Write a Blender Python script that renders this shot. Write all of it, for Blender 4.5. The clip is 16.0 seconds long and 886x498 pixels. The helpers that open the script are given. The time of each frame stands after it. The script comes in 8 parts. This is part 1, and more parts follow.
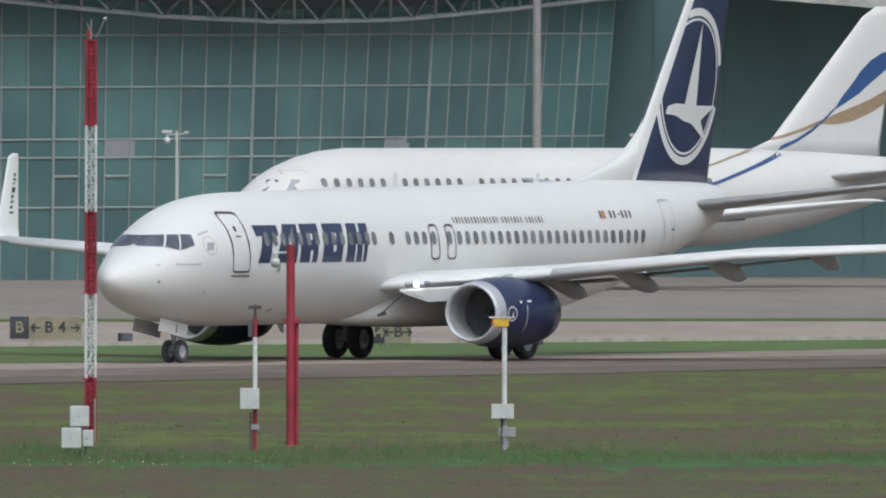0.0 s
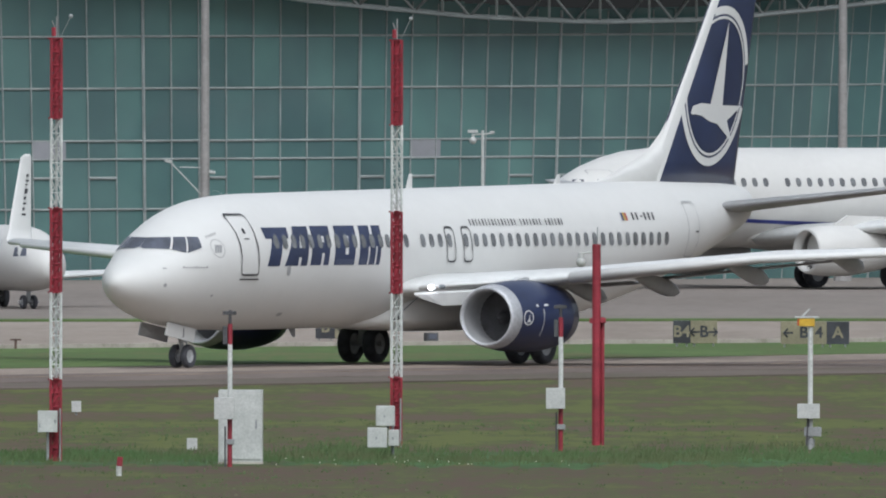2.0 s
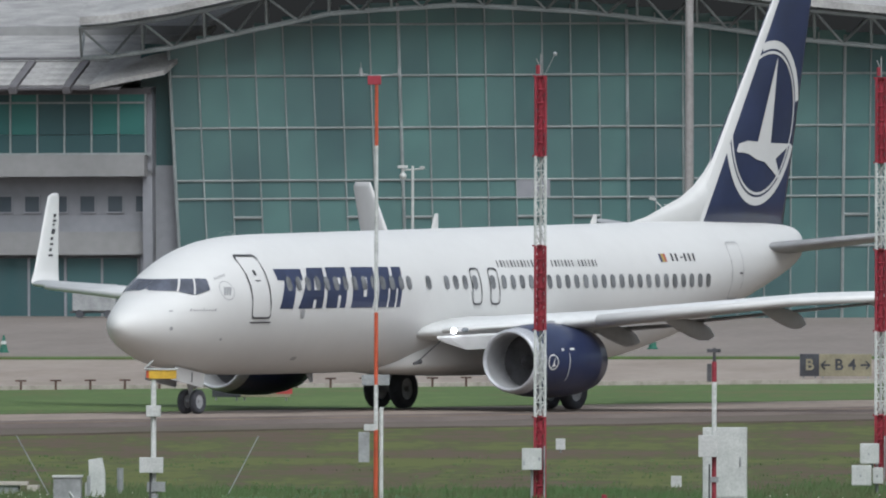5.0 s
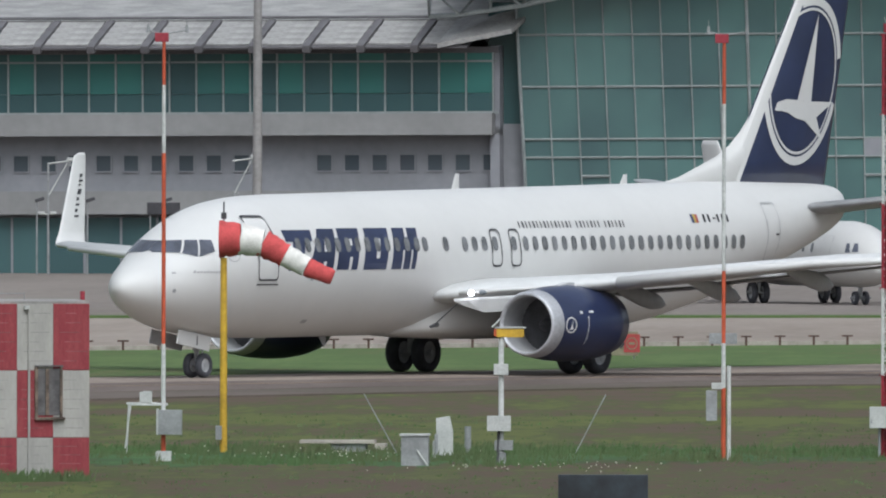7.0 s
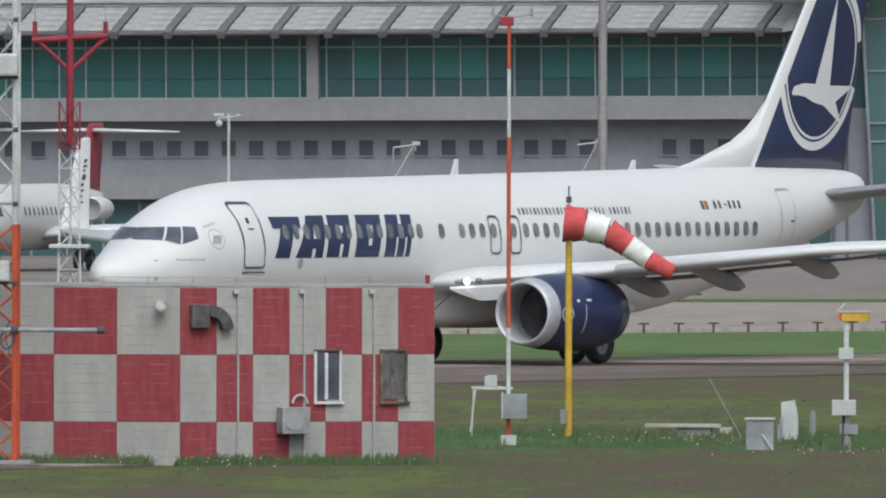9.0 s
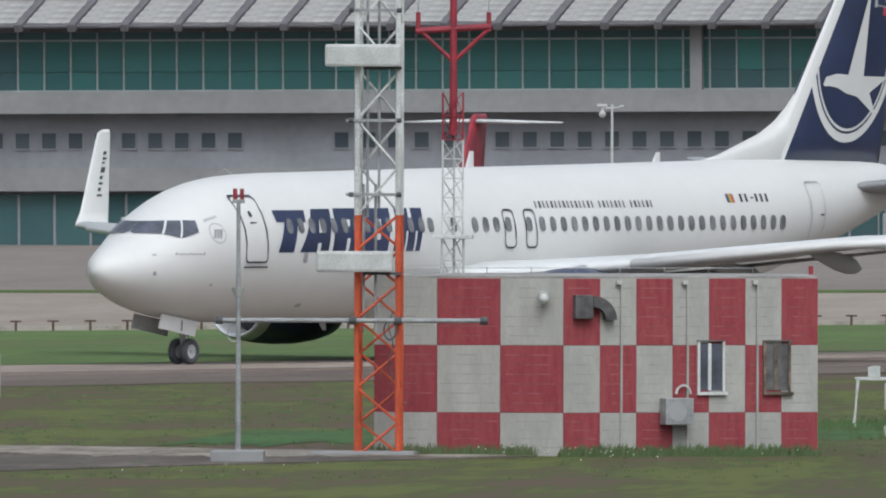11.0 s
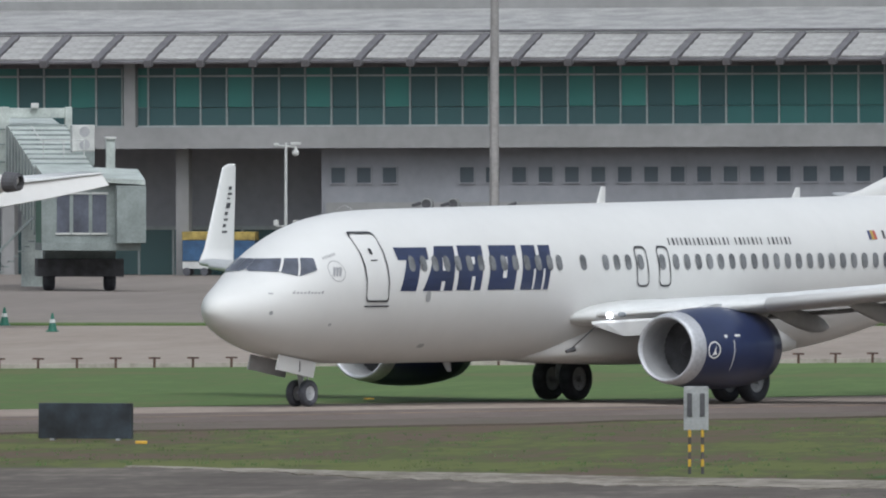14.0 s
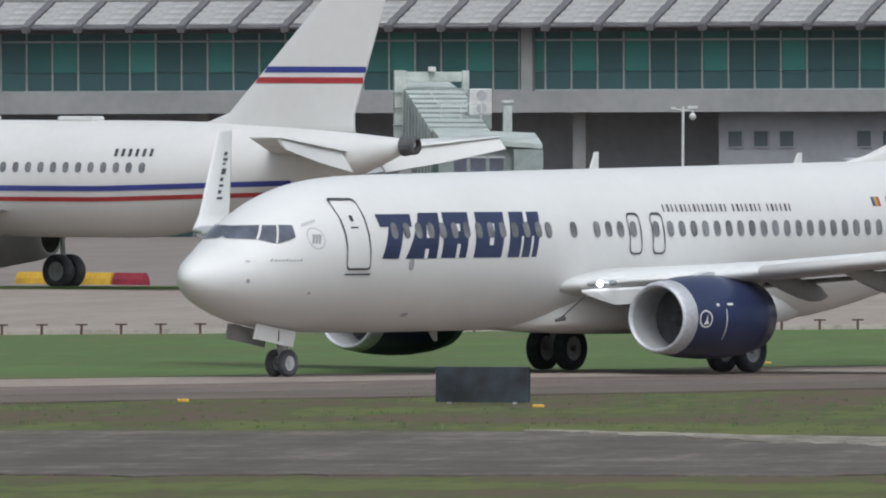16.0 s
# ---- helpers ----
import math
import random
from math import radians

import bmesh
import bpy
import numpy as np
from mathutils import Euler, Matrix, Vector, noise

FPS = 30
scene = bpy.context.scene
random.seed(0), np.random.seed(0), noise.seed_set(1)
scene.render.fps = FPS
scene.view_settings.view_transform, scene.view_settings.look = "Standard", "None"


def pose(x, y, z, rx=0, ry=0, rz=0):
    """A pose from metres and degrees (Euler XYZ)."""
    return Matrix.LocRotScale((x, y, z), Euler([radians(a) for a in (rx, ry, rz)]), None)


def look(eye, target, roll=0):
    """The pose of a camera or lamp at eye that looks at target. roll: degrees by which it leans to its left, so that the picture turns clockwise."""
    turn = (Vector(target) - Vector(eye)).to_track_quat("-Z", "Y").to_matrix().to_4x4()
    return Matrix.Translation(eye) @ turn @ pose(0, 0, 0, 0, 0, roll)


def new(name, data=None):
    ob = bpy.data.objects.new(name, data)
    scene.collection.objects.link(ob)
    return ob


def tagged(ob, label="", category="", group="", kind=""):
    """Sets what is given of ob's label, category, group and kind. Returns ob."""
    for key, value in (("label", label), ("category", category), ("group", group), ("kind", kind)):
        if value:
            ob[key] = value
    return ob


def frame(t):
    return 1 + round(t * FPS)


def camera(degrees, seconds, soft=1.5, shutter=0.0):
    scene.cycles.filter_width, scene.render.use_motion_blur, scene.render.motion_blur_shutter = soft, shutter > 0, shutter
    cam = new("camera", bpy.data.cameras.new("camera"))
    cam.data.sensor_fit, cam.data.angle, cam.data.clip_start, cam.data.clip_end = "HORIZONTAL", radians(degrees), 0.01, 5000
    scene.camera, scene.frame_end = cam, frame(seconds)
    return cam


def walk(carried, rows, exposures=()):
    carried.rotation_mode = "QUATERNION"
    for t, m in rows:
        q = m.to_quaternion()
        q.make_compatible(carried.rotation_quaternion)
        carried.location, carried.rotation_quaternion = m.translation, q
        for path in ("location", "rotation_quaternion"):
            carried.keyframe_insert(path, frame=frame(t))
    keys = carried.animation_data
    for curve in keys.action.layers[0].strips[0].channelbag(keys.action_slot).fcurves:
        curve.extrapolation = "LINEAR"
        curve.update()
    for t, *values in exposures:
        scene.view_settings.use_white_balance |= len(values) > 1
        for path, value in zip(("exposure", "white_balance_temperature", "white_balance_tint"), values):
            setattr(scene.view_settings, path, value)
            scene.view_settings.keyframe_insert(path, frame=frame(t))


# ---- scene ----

# the camera stands on a raised place and pans after the taxiing airliner: seconds, pan, tilt in degrees
EYE = Vector((0.0, 0.0, 8.707))
cam = camera(1.9834, 16.0, soft=2.0)
PAN = [
    (0.0, 0.0000, -0.3928), (0.5, -0.1680, -0.4346), (1.0, -0.3676, -0.4485), (1.5, -0.5284, -0.4014), (2.0, -0.6847, -0.3948),
    (2.5, -0.8386, -0.3923), (3.0, -0.9998, -0.3632), (3.5, -1.1908, -0.3577), (4.0, -1.4137, -0.3534), (4.5, -1.5875, -0.3305),
    (4.7, -1.6560, -0.3075), (6.8, -2.4843, -0.4066), (7.0, -2.5469, -0.4075), (7.5, -2.7393, -0.4099), (8.0, -2.8831, -0.3593),
    (8.5, -3.0780, -0.4063), (8.7, -3.1826, -0.4368), (10.8, -4.0412, -0.4596), (11.0, -4.1774, -0.4675), (11.5, -4.5053, -0.5063),
    (12.0, -4.7980, -0.5478), (12.5, -5.0054, -0.5059), (13.0, -5.2900, -0.4660), (13.5, -5.5290, -0.4125), (14.0, -5.7629, -0.3973),
    (14.5, -5.9553, -0.4366), (15.0, -6.1871, -0.4438), (15.5, -6.4108, -0.4703), (16.0, -6.6517, -0.4805)]


def aim(pan, tilt):
    p, q = radians(pan), radians(tilt)
    return look(EYE, EYE + 700 * Vector((math.sin(p) * math.cos(q), math.cos(p) * math.cos(q), math.sin(q))), 0.124)


walk(cam, [(t, aim(p, q)) for t, p, q in PAN], [(0.0, 0.0, 5950.0, 8.0), (16.0, 0.0, 5950.0, 8.0)])
# main gear of the airliner on the taxiway: seconds, x, y, heading
TAXI = [
    (0.0, -0.390, 777.409, 240.725), (1.0, -4.700, 769.701, 240.839), (2.0, -8.990, 762.007, 240.868), (3.0, -13.290, 754.294, 240.847),
    (4.0, -17.571, 746.636, 240.725), (4.7, -20.583, 741.276, 240.608), (6.8, -29.739, 725.229, 239.972), (7.5, -32.827, 719.907, 239.800),
    (8.5, -37.263, 712.322, 239.552), (10.8, -47.695, 694.728, 239.131), (11.5, -50.880, 689.388, 239.255), (12.5, -55.411, 681.720, 239.596),
    (13.5, -59.899, 674.027, 239.865), (14.5, -64.374, 666.299, 239.966), (15.5, -68.851, 658.557, 239.946), (16.0, -71.083, 654.700, 239.919)]

# ---- light: bright overcast ----
world = bpy.data.worlds.new("overcast_sky")
scene.world = world
world.use_nodes = True
wn, wl = world.node_tree.nodes, world.node_tree.links
sky = wn.new("ShaderNodeTexSky")
sky.sky_type, sky.sun_disc = "NISHITA", False
sky.sun_elevation, sky.sun_rotation = radians(52), radians(165)
sky.air_density, sky.dust_density, sky.ozone_density = 1.0, 6.0, 1.0
hsv = wn.new("ShaderNodeHueSaturation")
hsv.inputs["Saturation"].default_value = 0.3
wl.new(sky.outputs[0], hsv.inputs["Color"])
wl.new(hsv.outputs[0], wn["Background"].inputs[0])
wn["Background"].inputs[1].default_value = 0.159
sun = new("sun", bpy.data.lights.new("sun", "SUN"))
sun.data.energy, sun.data.angle, sun.data.color = 0.55, radians(35), (1.0, 0.98, 0.95)
sun.matrix_world = look((0, 0, 60), Vector((0, 0, 60)) - Vector((math.sin(radians(165)) * math.cos(radians(52)), math.cos(radians(165)) * math.cos(radians(52)), math.sin(radians(52)))))
scene.view_settings.exposure = 0.0


# ---- materials ----
def mat(name, col, rough=0.6, metal=0.0, vary=0.12, size=1.0, bump=0.0, col2=None, fine=0.06, coat=0.0, stretch=(1, 1, 1), emit=0.0, spec=0.5):
    """A surface with a broad and a fine variation of its colour, at real size in metres."""
    m = bpy.data.materials.new(name)
    m.use_nodes = True
    n, l = m.node_tree.nodes, m.node_tree.links
    b = n["Principled BSDF"]
    b.inputs["Roughness"].default_value, b.inputs["Metallic"].default_value = rough, metal
    b.inputs["Coat Weight"].default_value = coat
    b.inputs["Specular IOR Level"].default_value = spec
    tc, mp = n.new("ShaderNodeTexCoord"), n.new("ShaderNodeMapping")
    mp.inputs["Scale"].default_value = stretch
    l.new(tc.outputs["Object"], mp.inputs["Vector"])
    big, small = n.new("ShaderNodeTexNoise"), n.new("ShaderNodeTexNoise")
    big.inputs["Scale"].default_value, big.inputs["Detail"].default_value = 1.0 / size, 5.0
    small.inputs["Scale"].default_value, small.inputs["Detail"].default_value = 9.0 / size, 6.0
    for t in (big, small):
        l.new(mp.outputs[0], t.inputs["Vector"])
    ramp = n.new("ShaderNodeValToRGB")
    c2 = col2 or tuple(c * (1 - 2.2 * vary) for c in col)
    c1 = col if col2 else tuple(min(1, c * (1 + vary)) for c in col)
    ramp.color_ramp.elements[0].position, ramp.color_ramp.elements[1].position = 0.36, 0.66
    ramp.color_ramp.elements[0].color, ramp.color_ramp.elements[1].color = (*c2, 1), (*c1, 1)
    l.new(big.outputs["Fac"], ramp.inputs[0])
    mix = n.new("ShaderNodeMix")
    mix.data_type, mix.blend_type = "RGBA", "OVERLAY"
    mix.inputs["Factor"].default_value = min(1.0, fine * 5)
    l.new(ramp.outputs[0], mix.inputs["A"])
    l.new(small.outputs["Fac"], mix.inputs["B"])
    l.new(mix.outputs["Result"], b.inputs["Base Color"])
    if bump:
        bp = n.new("ShaderNodeBump")
        bp.inputs["Strength"].default_value, bp.inputs["Distance"].default_value = 0.6, bump
        l.new(small.outputs["Fac"], bp.inputs["Height"])
        l.new(bp.outputs[0], b.inputs["Normal"])
    if emit:
        b.inputs["Emission Color"].default_value, b.inputs["Emission Strength"].default_value = (*col, 1), emit
    return m


M_white = mat("white_gloss_paint", (0.60, 0.60, 0.583), 0.5, vary=0.014, size=3.5, fine=0.008, coat=0.05)
M_wing = mat("pale_grey_wing_paint", (0.60, 0.61, 0.60), 0.6, vary=0.05, size=2, fine=0.03)
M_under = mat("grey_under_wing", (0.34, 0.345, 0.35), 0.5, vary=0.1, size=2, fine=0.04)
M_fair = mat("fairing_grey_paint", (0.50, 0.51, 0.51), 0.5, vary=0.06, size=2, fine=0.03)
M_navy = mat("navy_gloss_paint", (0.020, 0.030, 0.078), 0.34, vary=0.1, size=2, fine=0.03, coat=0.2)
M_metal = mat("bare_aluminium", (0.52, 0.53, 0.55), 0.5, metal=0.45, vary=0.06, size=0.8)
M_dark = mat("dark_recess", (0.07, 0.07, 0.075), 0.7, vary=0.2, size=0.5)
M_tyre = mat("tyre_rubber", (0.075, 0.077, 0.088), 0.85, vary=0.15, size=0.3, bump=0.002)
M_strut = mat("gear_grey_paint", (0.45, 0.46, 0.47), 0.45, vary=0.1, size=0.4)
M_pane = mat("cabin_window_glass", (0.17, 0.175, 0.18), 0.2, vary=0.2, size=0.6, spec=0.6)
M_windsh = mat("windscreen_glass", (0.10, 0.11, 0.14), 0.12, vary=0.2, size=1.2, spec=0.7)
M_line = mat("dark_outline_paint", (0.05, 0.05, 0.055), 0.5, vary=0.1, size=1)
M_redp = mat("red_mast_paint", (0.27, 0.025, 0.04), 0.5, vary=0.15, size=0.7, fine=0.06)
M_whitep = mat("weathered_white_paint", (0.54, 0.55, 0.53), 0.6, vary=0.1, size=0.6, fine=0.08)
M_orange = mat("orange_mast_paint", (0.50, 0.085, 0.032), 0.55, vary=0.12, size=0.8)
M_yellow = mat("yellow_pole_paint", (0.55, 0.34, 0.03), 0.5, vary=0.12, size=0.8)
M_box = mat("white_cabinet_paint", (0.46, 0.47, 0.45), 0.5, vary=0.06, size=0.4)
M_grey = mat("galvanised_grey", (0.30, 0.31, 0.31), 0.5, metal=0.2, vary=0.12, size=0.5)
M_black = mat("black_panel", (0.024, 0.033, 0.042), 0.5, vary=0.4, size=0.8)


# ---- mesh helpers ----
def mesh_from(bm, name, material, smooth=False):
    me = bpy.data.meshes.new(name)
    bm.normal_update()
    bm.to_mesh(me)
    bm.free()
    for mm in (material if isinstance(material, (list, tuple)) else [material]):
        me.materials.append(mm)
    if smooth:
        me.polygons.foreach_set("use_smooth", [True] * len(me.polygons))
    return me


def part(name, bm, material, parent=None, label="", smooth=False):
    ob = new(name, mesh_from(bm, name, material, smooth))
    if parent is not None:
        ob.parent = parent
    return tagged(ob, label)


def thing(name, label, category, m=None, group="", kind=""):
    ob = new(name)
    ob.empty_display_size = 0.2
    if m is not None:
        ob.matrix_basis = m
    return tagged(ob, label, category, group, kind)


def box(bm, x0, x1, y0, y1, z0, z1, bevel=0.0, m=None, mi=0):
    vs = [bm.verts.new((x, y, z)) for x in (x0, x1) for y in (y0, y1) for z in (z0, z1)]
    fs = [bm.faces.new([vs[i] for i in q]) for q in ((0, 1, 3, 2), (4, 6, 7, 5), (0, 4, 5, 1), (2, 3, 7, 6), (0, 2, 6, 4), (1, 5, 7, 3))]
    for f in fs:
        f.material_index = mi
    if bevel:
        es = {e for f in fs for e in f.edges}
        r = bmesh.ops.bevel(bm, geom=list(es), offset=bevel, segments=2, affect="EDGES", profile=0.6)
        vs = list({v for f in r["faces"] for v in f.verts} | {v for v in vs if v.is_valid})
        for f in r["faces"]:
            f.material_index = mi
    if m is not None:
        bmesh.ops.transform(bm, matrix=m, verts=vs)
    return bm


def tube(bm, p, q, r, r2=None, n=8, cap=True, mi=0):
    p, q = Vector(p), Vector(q)
    r2 = r if r2 is None else r2
    t = (q - p).normalized()
    s = t.orthogonal().normalized()
    w = t.cross(s)
    a, b = [], []
    for i in range(n):
        c = math.cos(2 * math.pi * i / n) * s + math.sin(2 * math.pi * i / n) * w
        a.append(bm.verts.new(p + r * c))
        b.append(bm.verts.new(q + r2 * c))
    for i in range(n):
        bm.faces.new((a[i], a[(i + 1) % n], b[(i + 1) % n], b[i])).material_index = mi
    if cap:
        bm.faces.new(a[::-1]).material_index = mi
        bm.faces.new(b).material_index = mi
    return bm


def loft(bm, rings, closed=True, caps=True, mi=0):
    vs = [[bm.verts.new(v) for v in r] for r in rings]
    n = len(vs[0])
    for a, b in zip(vs, vs[1:]):
        for i in range(n if closed else n - 1):
            q = [a[i], a[(i + 1) % n], b[(i + 1) % n], b[i]]
            f = bm.faces.new(q)
            f.material_index = mi
    if caps and closed:
        bm.faces.new(vs[0][::-1]).material_index = mi
        bm.faces.new(vs[-1]).material_index = mi
    return bm


def revolve(bm, prof, axis="X", n=32, caps=False, mi=0, squash=None):
    """prof: (along, radius) pairs; squash(angle, r) may change the radius."""
    rings = []
    for x, r in prof:
        ring = []
        for i in range(n):
            a = 2 * math.pi * i / n
            rr = squash(a, r) if squash else r
            c, s = rr * math.cos(a), rr * math.sin(a)
            ring.append((x, c, s) if axis == "X" else ((c, x, s) if axis == "Y" else (c, s, x)))
        rings.append(ring)
    return loft(bm, rings, True, caps, mi)


def fix(bm):
    bmesh.ops.recalc_face_normals(bm, faces=bm.faces)
    return bm


def slab(bm, pts, z0, z1, mi=0):
    a = [bm.verts.new((x, y, z0)) for x, y in pts]
    b = [bm.verts.new((x, y, z1)) for x, y in pts]
    n = len(pts)
    for i in range(n):
        bm.faces.new((a[i], a[(i + 1) % n], b[(i + 1) % n], b[i])).material_index = mi
    bm.faces.new(b).material_index = mi
    bm.faces.new(a[::-1]).material_index = mi
    return fix(bm)


# ---- ground ----
TH = radians(60.3)
UX, UY = math.cos(TH), math.sin(TH)


def un(u, n):
    """A point of the plan from metres along and across the taxiway."""
    return (UX * u - UY * n, UY * u + UX * n)


def ground_mat(name, cols, sizes, rough=0.9, bump=0.05, stretch=(1, 1, 1), bands=None, weights=(0.8, 0.6)):
    """Earth or turf: three noises of different size over a colour ramp."""
    m = bpy.data.materials.new(name)
    m.use_nodes = True
    n, l = m.node_tree.nodes, m.node_tree.links
    b = n["Principled BSDF"]
    b.inputs["Roughness"].default_value = rough
    b.inputs["Specular IOR Level"].default_value = 0.2
    tc, mp = n.new("ShaderNodeTexCoord"), n.new("ShaderNodeMapping")
    mp.inputs["Scale"].default_value = stretch
    l.new(tc.outputs["Object"], mp.inputs["Vector"])
    mb = n.new("ShaderNodeMapping")
    mb.inputs["Scale"].default_value = bands or (1, 1, 1)
    l.new(tc.outputs["Object"], mb.inputs["Vector"])
    outs = []
    for s in sizes:
        t = n.new("ShaderNodeTexNoise")
        t.inputs["Scale"].default_value, t.inputs["Detail"].default_value = 1.0 / s, 6.0
        t.inputs["Roughness"].default_value = 0.62
        l.new(mp.outputs[0] if outs or bands is None else mb.outputs[0], t.inputs["Vector"])
        outs.append(t.outputs["Fac"])
    acc = outs[0]
    for k, o in enumerate(outs[1:]):
        mx = n.new("ShaderNodeMath")
        mx.operation = "MULTIPLY_ADD"
        sub = n.new("ShaderNodeMath")
        sub.operation = "SUBTRACT"
        l.new(o, sub.inputs[0])
        sub.inputs[1].default_value = 0.5
        l.new(sub.outputs[0], mx.inputs[0])
        mx.inputs[1].default_value = weights[k % 2]
        l.new(acc, mx.inputs[2])
        acc = mx.outputs[0]
    r = n.new("ShaderNodeValToRGB")
    while len(r.color_ramp.elements) < len(cols):
        r.color_ramp.elements.new(0.5)
    for k, (e, (pos, c)) in enumerate(zip(r.color_ramp.elements, cols)):
        e.position, e.color = pos, (*c, 1)
    l.new(acc, r.inputs[0])
    l.new(r.outputs[0], b.inputs["Base Color"])
    bp = n.new("ShaderNodeBump")
    bp.inputs["Strength"].default_value, bp.inputs["Distance"].default_value = 0.5, bump
    l.new(outs[-1], bp.inputs["Height"])
    l.new(bp.outputs[0], b.inputs["Normal"])
    return m


M_turf = ground_mat("worn_turf", ((0.36, (0.098, 0.070, 0.050)), (0.44, (0.086, 0.074, 0.038)), (0.50, (0.068, 0.080, 0.028)), (0.60, (0.098, 0.112, 0.032))), (15.0, 3.0, 0.5), bump=0.015, stretch=(1, 0.12, 1), bands=(0.3, 1, 1), weights=(0.9, 0.65))
M_strip = ground_mat("mown_green_turf", ((0.34, (0.108, 0.118, 0.050)), (0.5, (0.078, 0.124, 0.040)), (0.68, (0.102, 0.150, 0.050))), (24.0, 2.5, 0.5), bump=0.015, stretch=(1, 0.1, 1), bands=(0.3, 1, 1), weights=(0.7, 0.5))
M_taxi = ground_mat("worn_asphalt", ((0.30, (0.112, 0.088, 0.076)), (0.5, (0.142, 0.114, 0.099)), (0.70, (0.175, 0.142, 0.122))), (9.0, 2.0, 0.2), 0.85, 0.01, (1, 0.12, 1))
M_shoulder = ground_mat("pale_concrete_shoulder", ((0.25, (0.20, 0.165, 0.14)), (0.55, (0.26, 0.215, 0.18)), (0.8, (0.31, 0.26, 0.22))), (5.0, 1.2, 0.2), 0.85, 0.01, (1, 0.15, 1))
M_apron = ground_mat("apron_concrete", ((0.2, (0.22, 0.185, 0.155)), (0.5, (0.27, 0.23, 0.195)), (0.8, (0.31, 0.27, 0.23))), (12.0, 3.0, 0.4), 0.85, 0.01, (1, 0.12, 1))
M_apron_far = ground_mat("apron_grey_concrete", ((0.2, (0.17, 0.145, 0.125)), (0.5, (0.20, 0.175, 0.155)), (0.8, (0.235, 0.205, 0.18))), (14.0, 3.0, 0.4), 0.85, 0.01, (1, 0.12, 1))
M_road = ground_mat("old_road_asphalt", ((0.36, (0.078, 0.066, 0.056)), (0.5, (0.100, 0.087, 0.074)), (0.58, (0.124, 0.108, 0.092)), (0.68, (0.175, 0.152, 0.128))), (9.0, 2.4, 0.35), 0.85, 0.01, (1, 0.16, 1), bands=(0.07, 1, 1), weights=(0.9, 0.5))
M_edge = ground_mat("weathered_brown_edge", ((0.34, (0.100, 0.088, 0.064)), (0.5, (0.118, 0.098, 0.080)), (0.68, (0.140, 0.116, 0.098))), (16.0, 3.0, 0.5), 0.9, 0.01, (1, 0.14, 1), bands=(0.25, 1, 1), weights=(0.5, 0.3))
M_redge = ground_mat("worn_road_edging", ((0.34, (0.13, 0.115, 0.088)), (0.5, (0.22, 0.198, 0.165)), (0.7, (0.32, 0.29, 0.25))), (3.0, 0.7, 0.15), 0.85, 0.01, (1, 0.3, 1), weights=(0.8, 0.6))
M_kerb = ground_mat("pale_kerb_concrete", ((0.25, (0.26, 0.24, 0.20)), (0.5, (0.36, 0.33, 0.29)), (0.8, (0.42, 0.39, 0.34))), (2.0, 0.5, 0.1), 0.85, 0.01)

bm = bmesh.new()
for q in (((-2500, -900), (2500, -900), (2500, 4100), (-2500, 4100)),):
    bm.faces.new([bm.verts.new((x, y, 0.0)) for x, y in q])
tagged(part("ground", bm, M_turf), "worn mown turf of green and brown patches", "ground", kind="structure")

# longer, greener growth in a ragged belt along the instruments
M_lush = ground_mat("lush_turf", ((0.34, (0.062, 0.070, 0.032)), (0.44, (0.046, 0.092, 0.032)), (0.64, (0.062, 0.128, 0.042))), (7.0, 2.0, 0.4), bump=0.02, stretch=(1, 0.12, 1), bands=(0.3, 1, 1), weights=(0.9, 0.6))


def belt(x, far):
    mid = 577.0 + (0.6 * (x + 15) if x < -15 else 0.0)
    return mid + (9.0 + 6.0 * noise.noise((x * 0.3, 8.0, 0.0)) + 5.0 * noise.noise((x * 1.3, 2.0, 0.0)) + 3.0 * noise.noise((x * 3.7, 2.0, 4.0)) if far else -11.0 + 8.0 * noise.noise((x * 0.3, 1.0, 0.0)) + 7.0 * noise.noise((x * 1.2, 6.0, 0.0)) + 5.0 * noise.noise((x * 3.4, 6.0, 3.0)))


bm = bmesh.new()
bx = [-46 + 0.12 * i for i in range(568)]
lo_, hi_ = [bm.verts.new((x, belt(x, False), 0.012)) for x in bx], [bm.verts.new((x, belt(x, True), 0.012)) for x in bx]
for i in range(len(bx) - 1):
    bm.faces.new((lo_[i], lo_[i + 1], hi_[i + 1], hi_[i]))
tagged(part("grass_belt", bm, M_lush), "ragged belt of longer dark green grass", "grass", kind="structure")

M_dry = ground_mat("dry_near_turf", ((0.36, (0.092, 0.062, 0.046)), (0.46, (0.084, 0.070, 0.040)), (0.56, (0.072, 0.080, 0.032)), (0.66, (0.092, 0.100, 0.034))), (9.0, 1.6, 0.3), bump=0.02, stretch=(1, 0.12, 1), bands=(0.25, 1, 1), weights=(0.9, 0.8))
bm = bmesh.new()
bx = [-34 + 0.12 * i for i in range(490)]
lo_ = [bm.verts.new((x, belt(x, False) + 1.0 - min(1.0, (x + 34) / 9) ** 2 * 110, 0.008)) for x in bx]
hi_ = [bm.verts.new((x, belt(x, False) + 1.0, 0.008)) for x in bx]
for i in range(1, len(bx) - 1):
    bm.faces.new((lo_[i], lo_[i + 1], hi_[i + 1], hi_[i]))
tagged(part("grass_near", bm, M_dry), "dry brown and olive turf before the instruments", "grass", kind="structure")

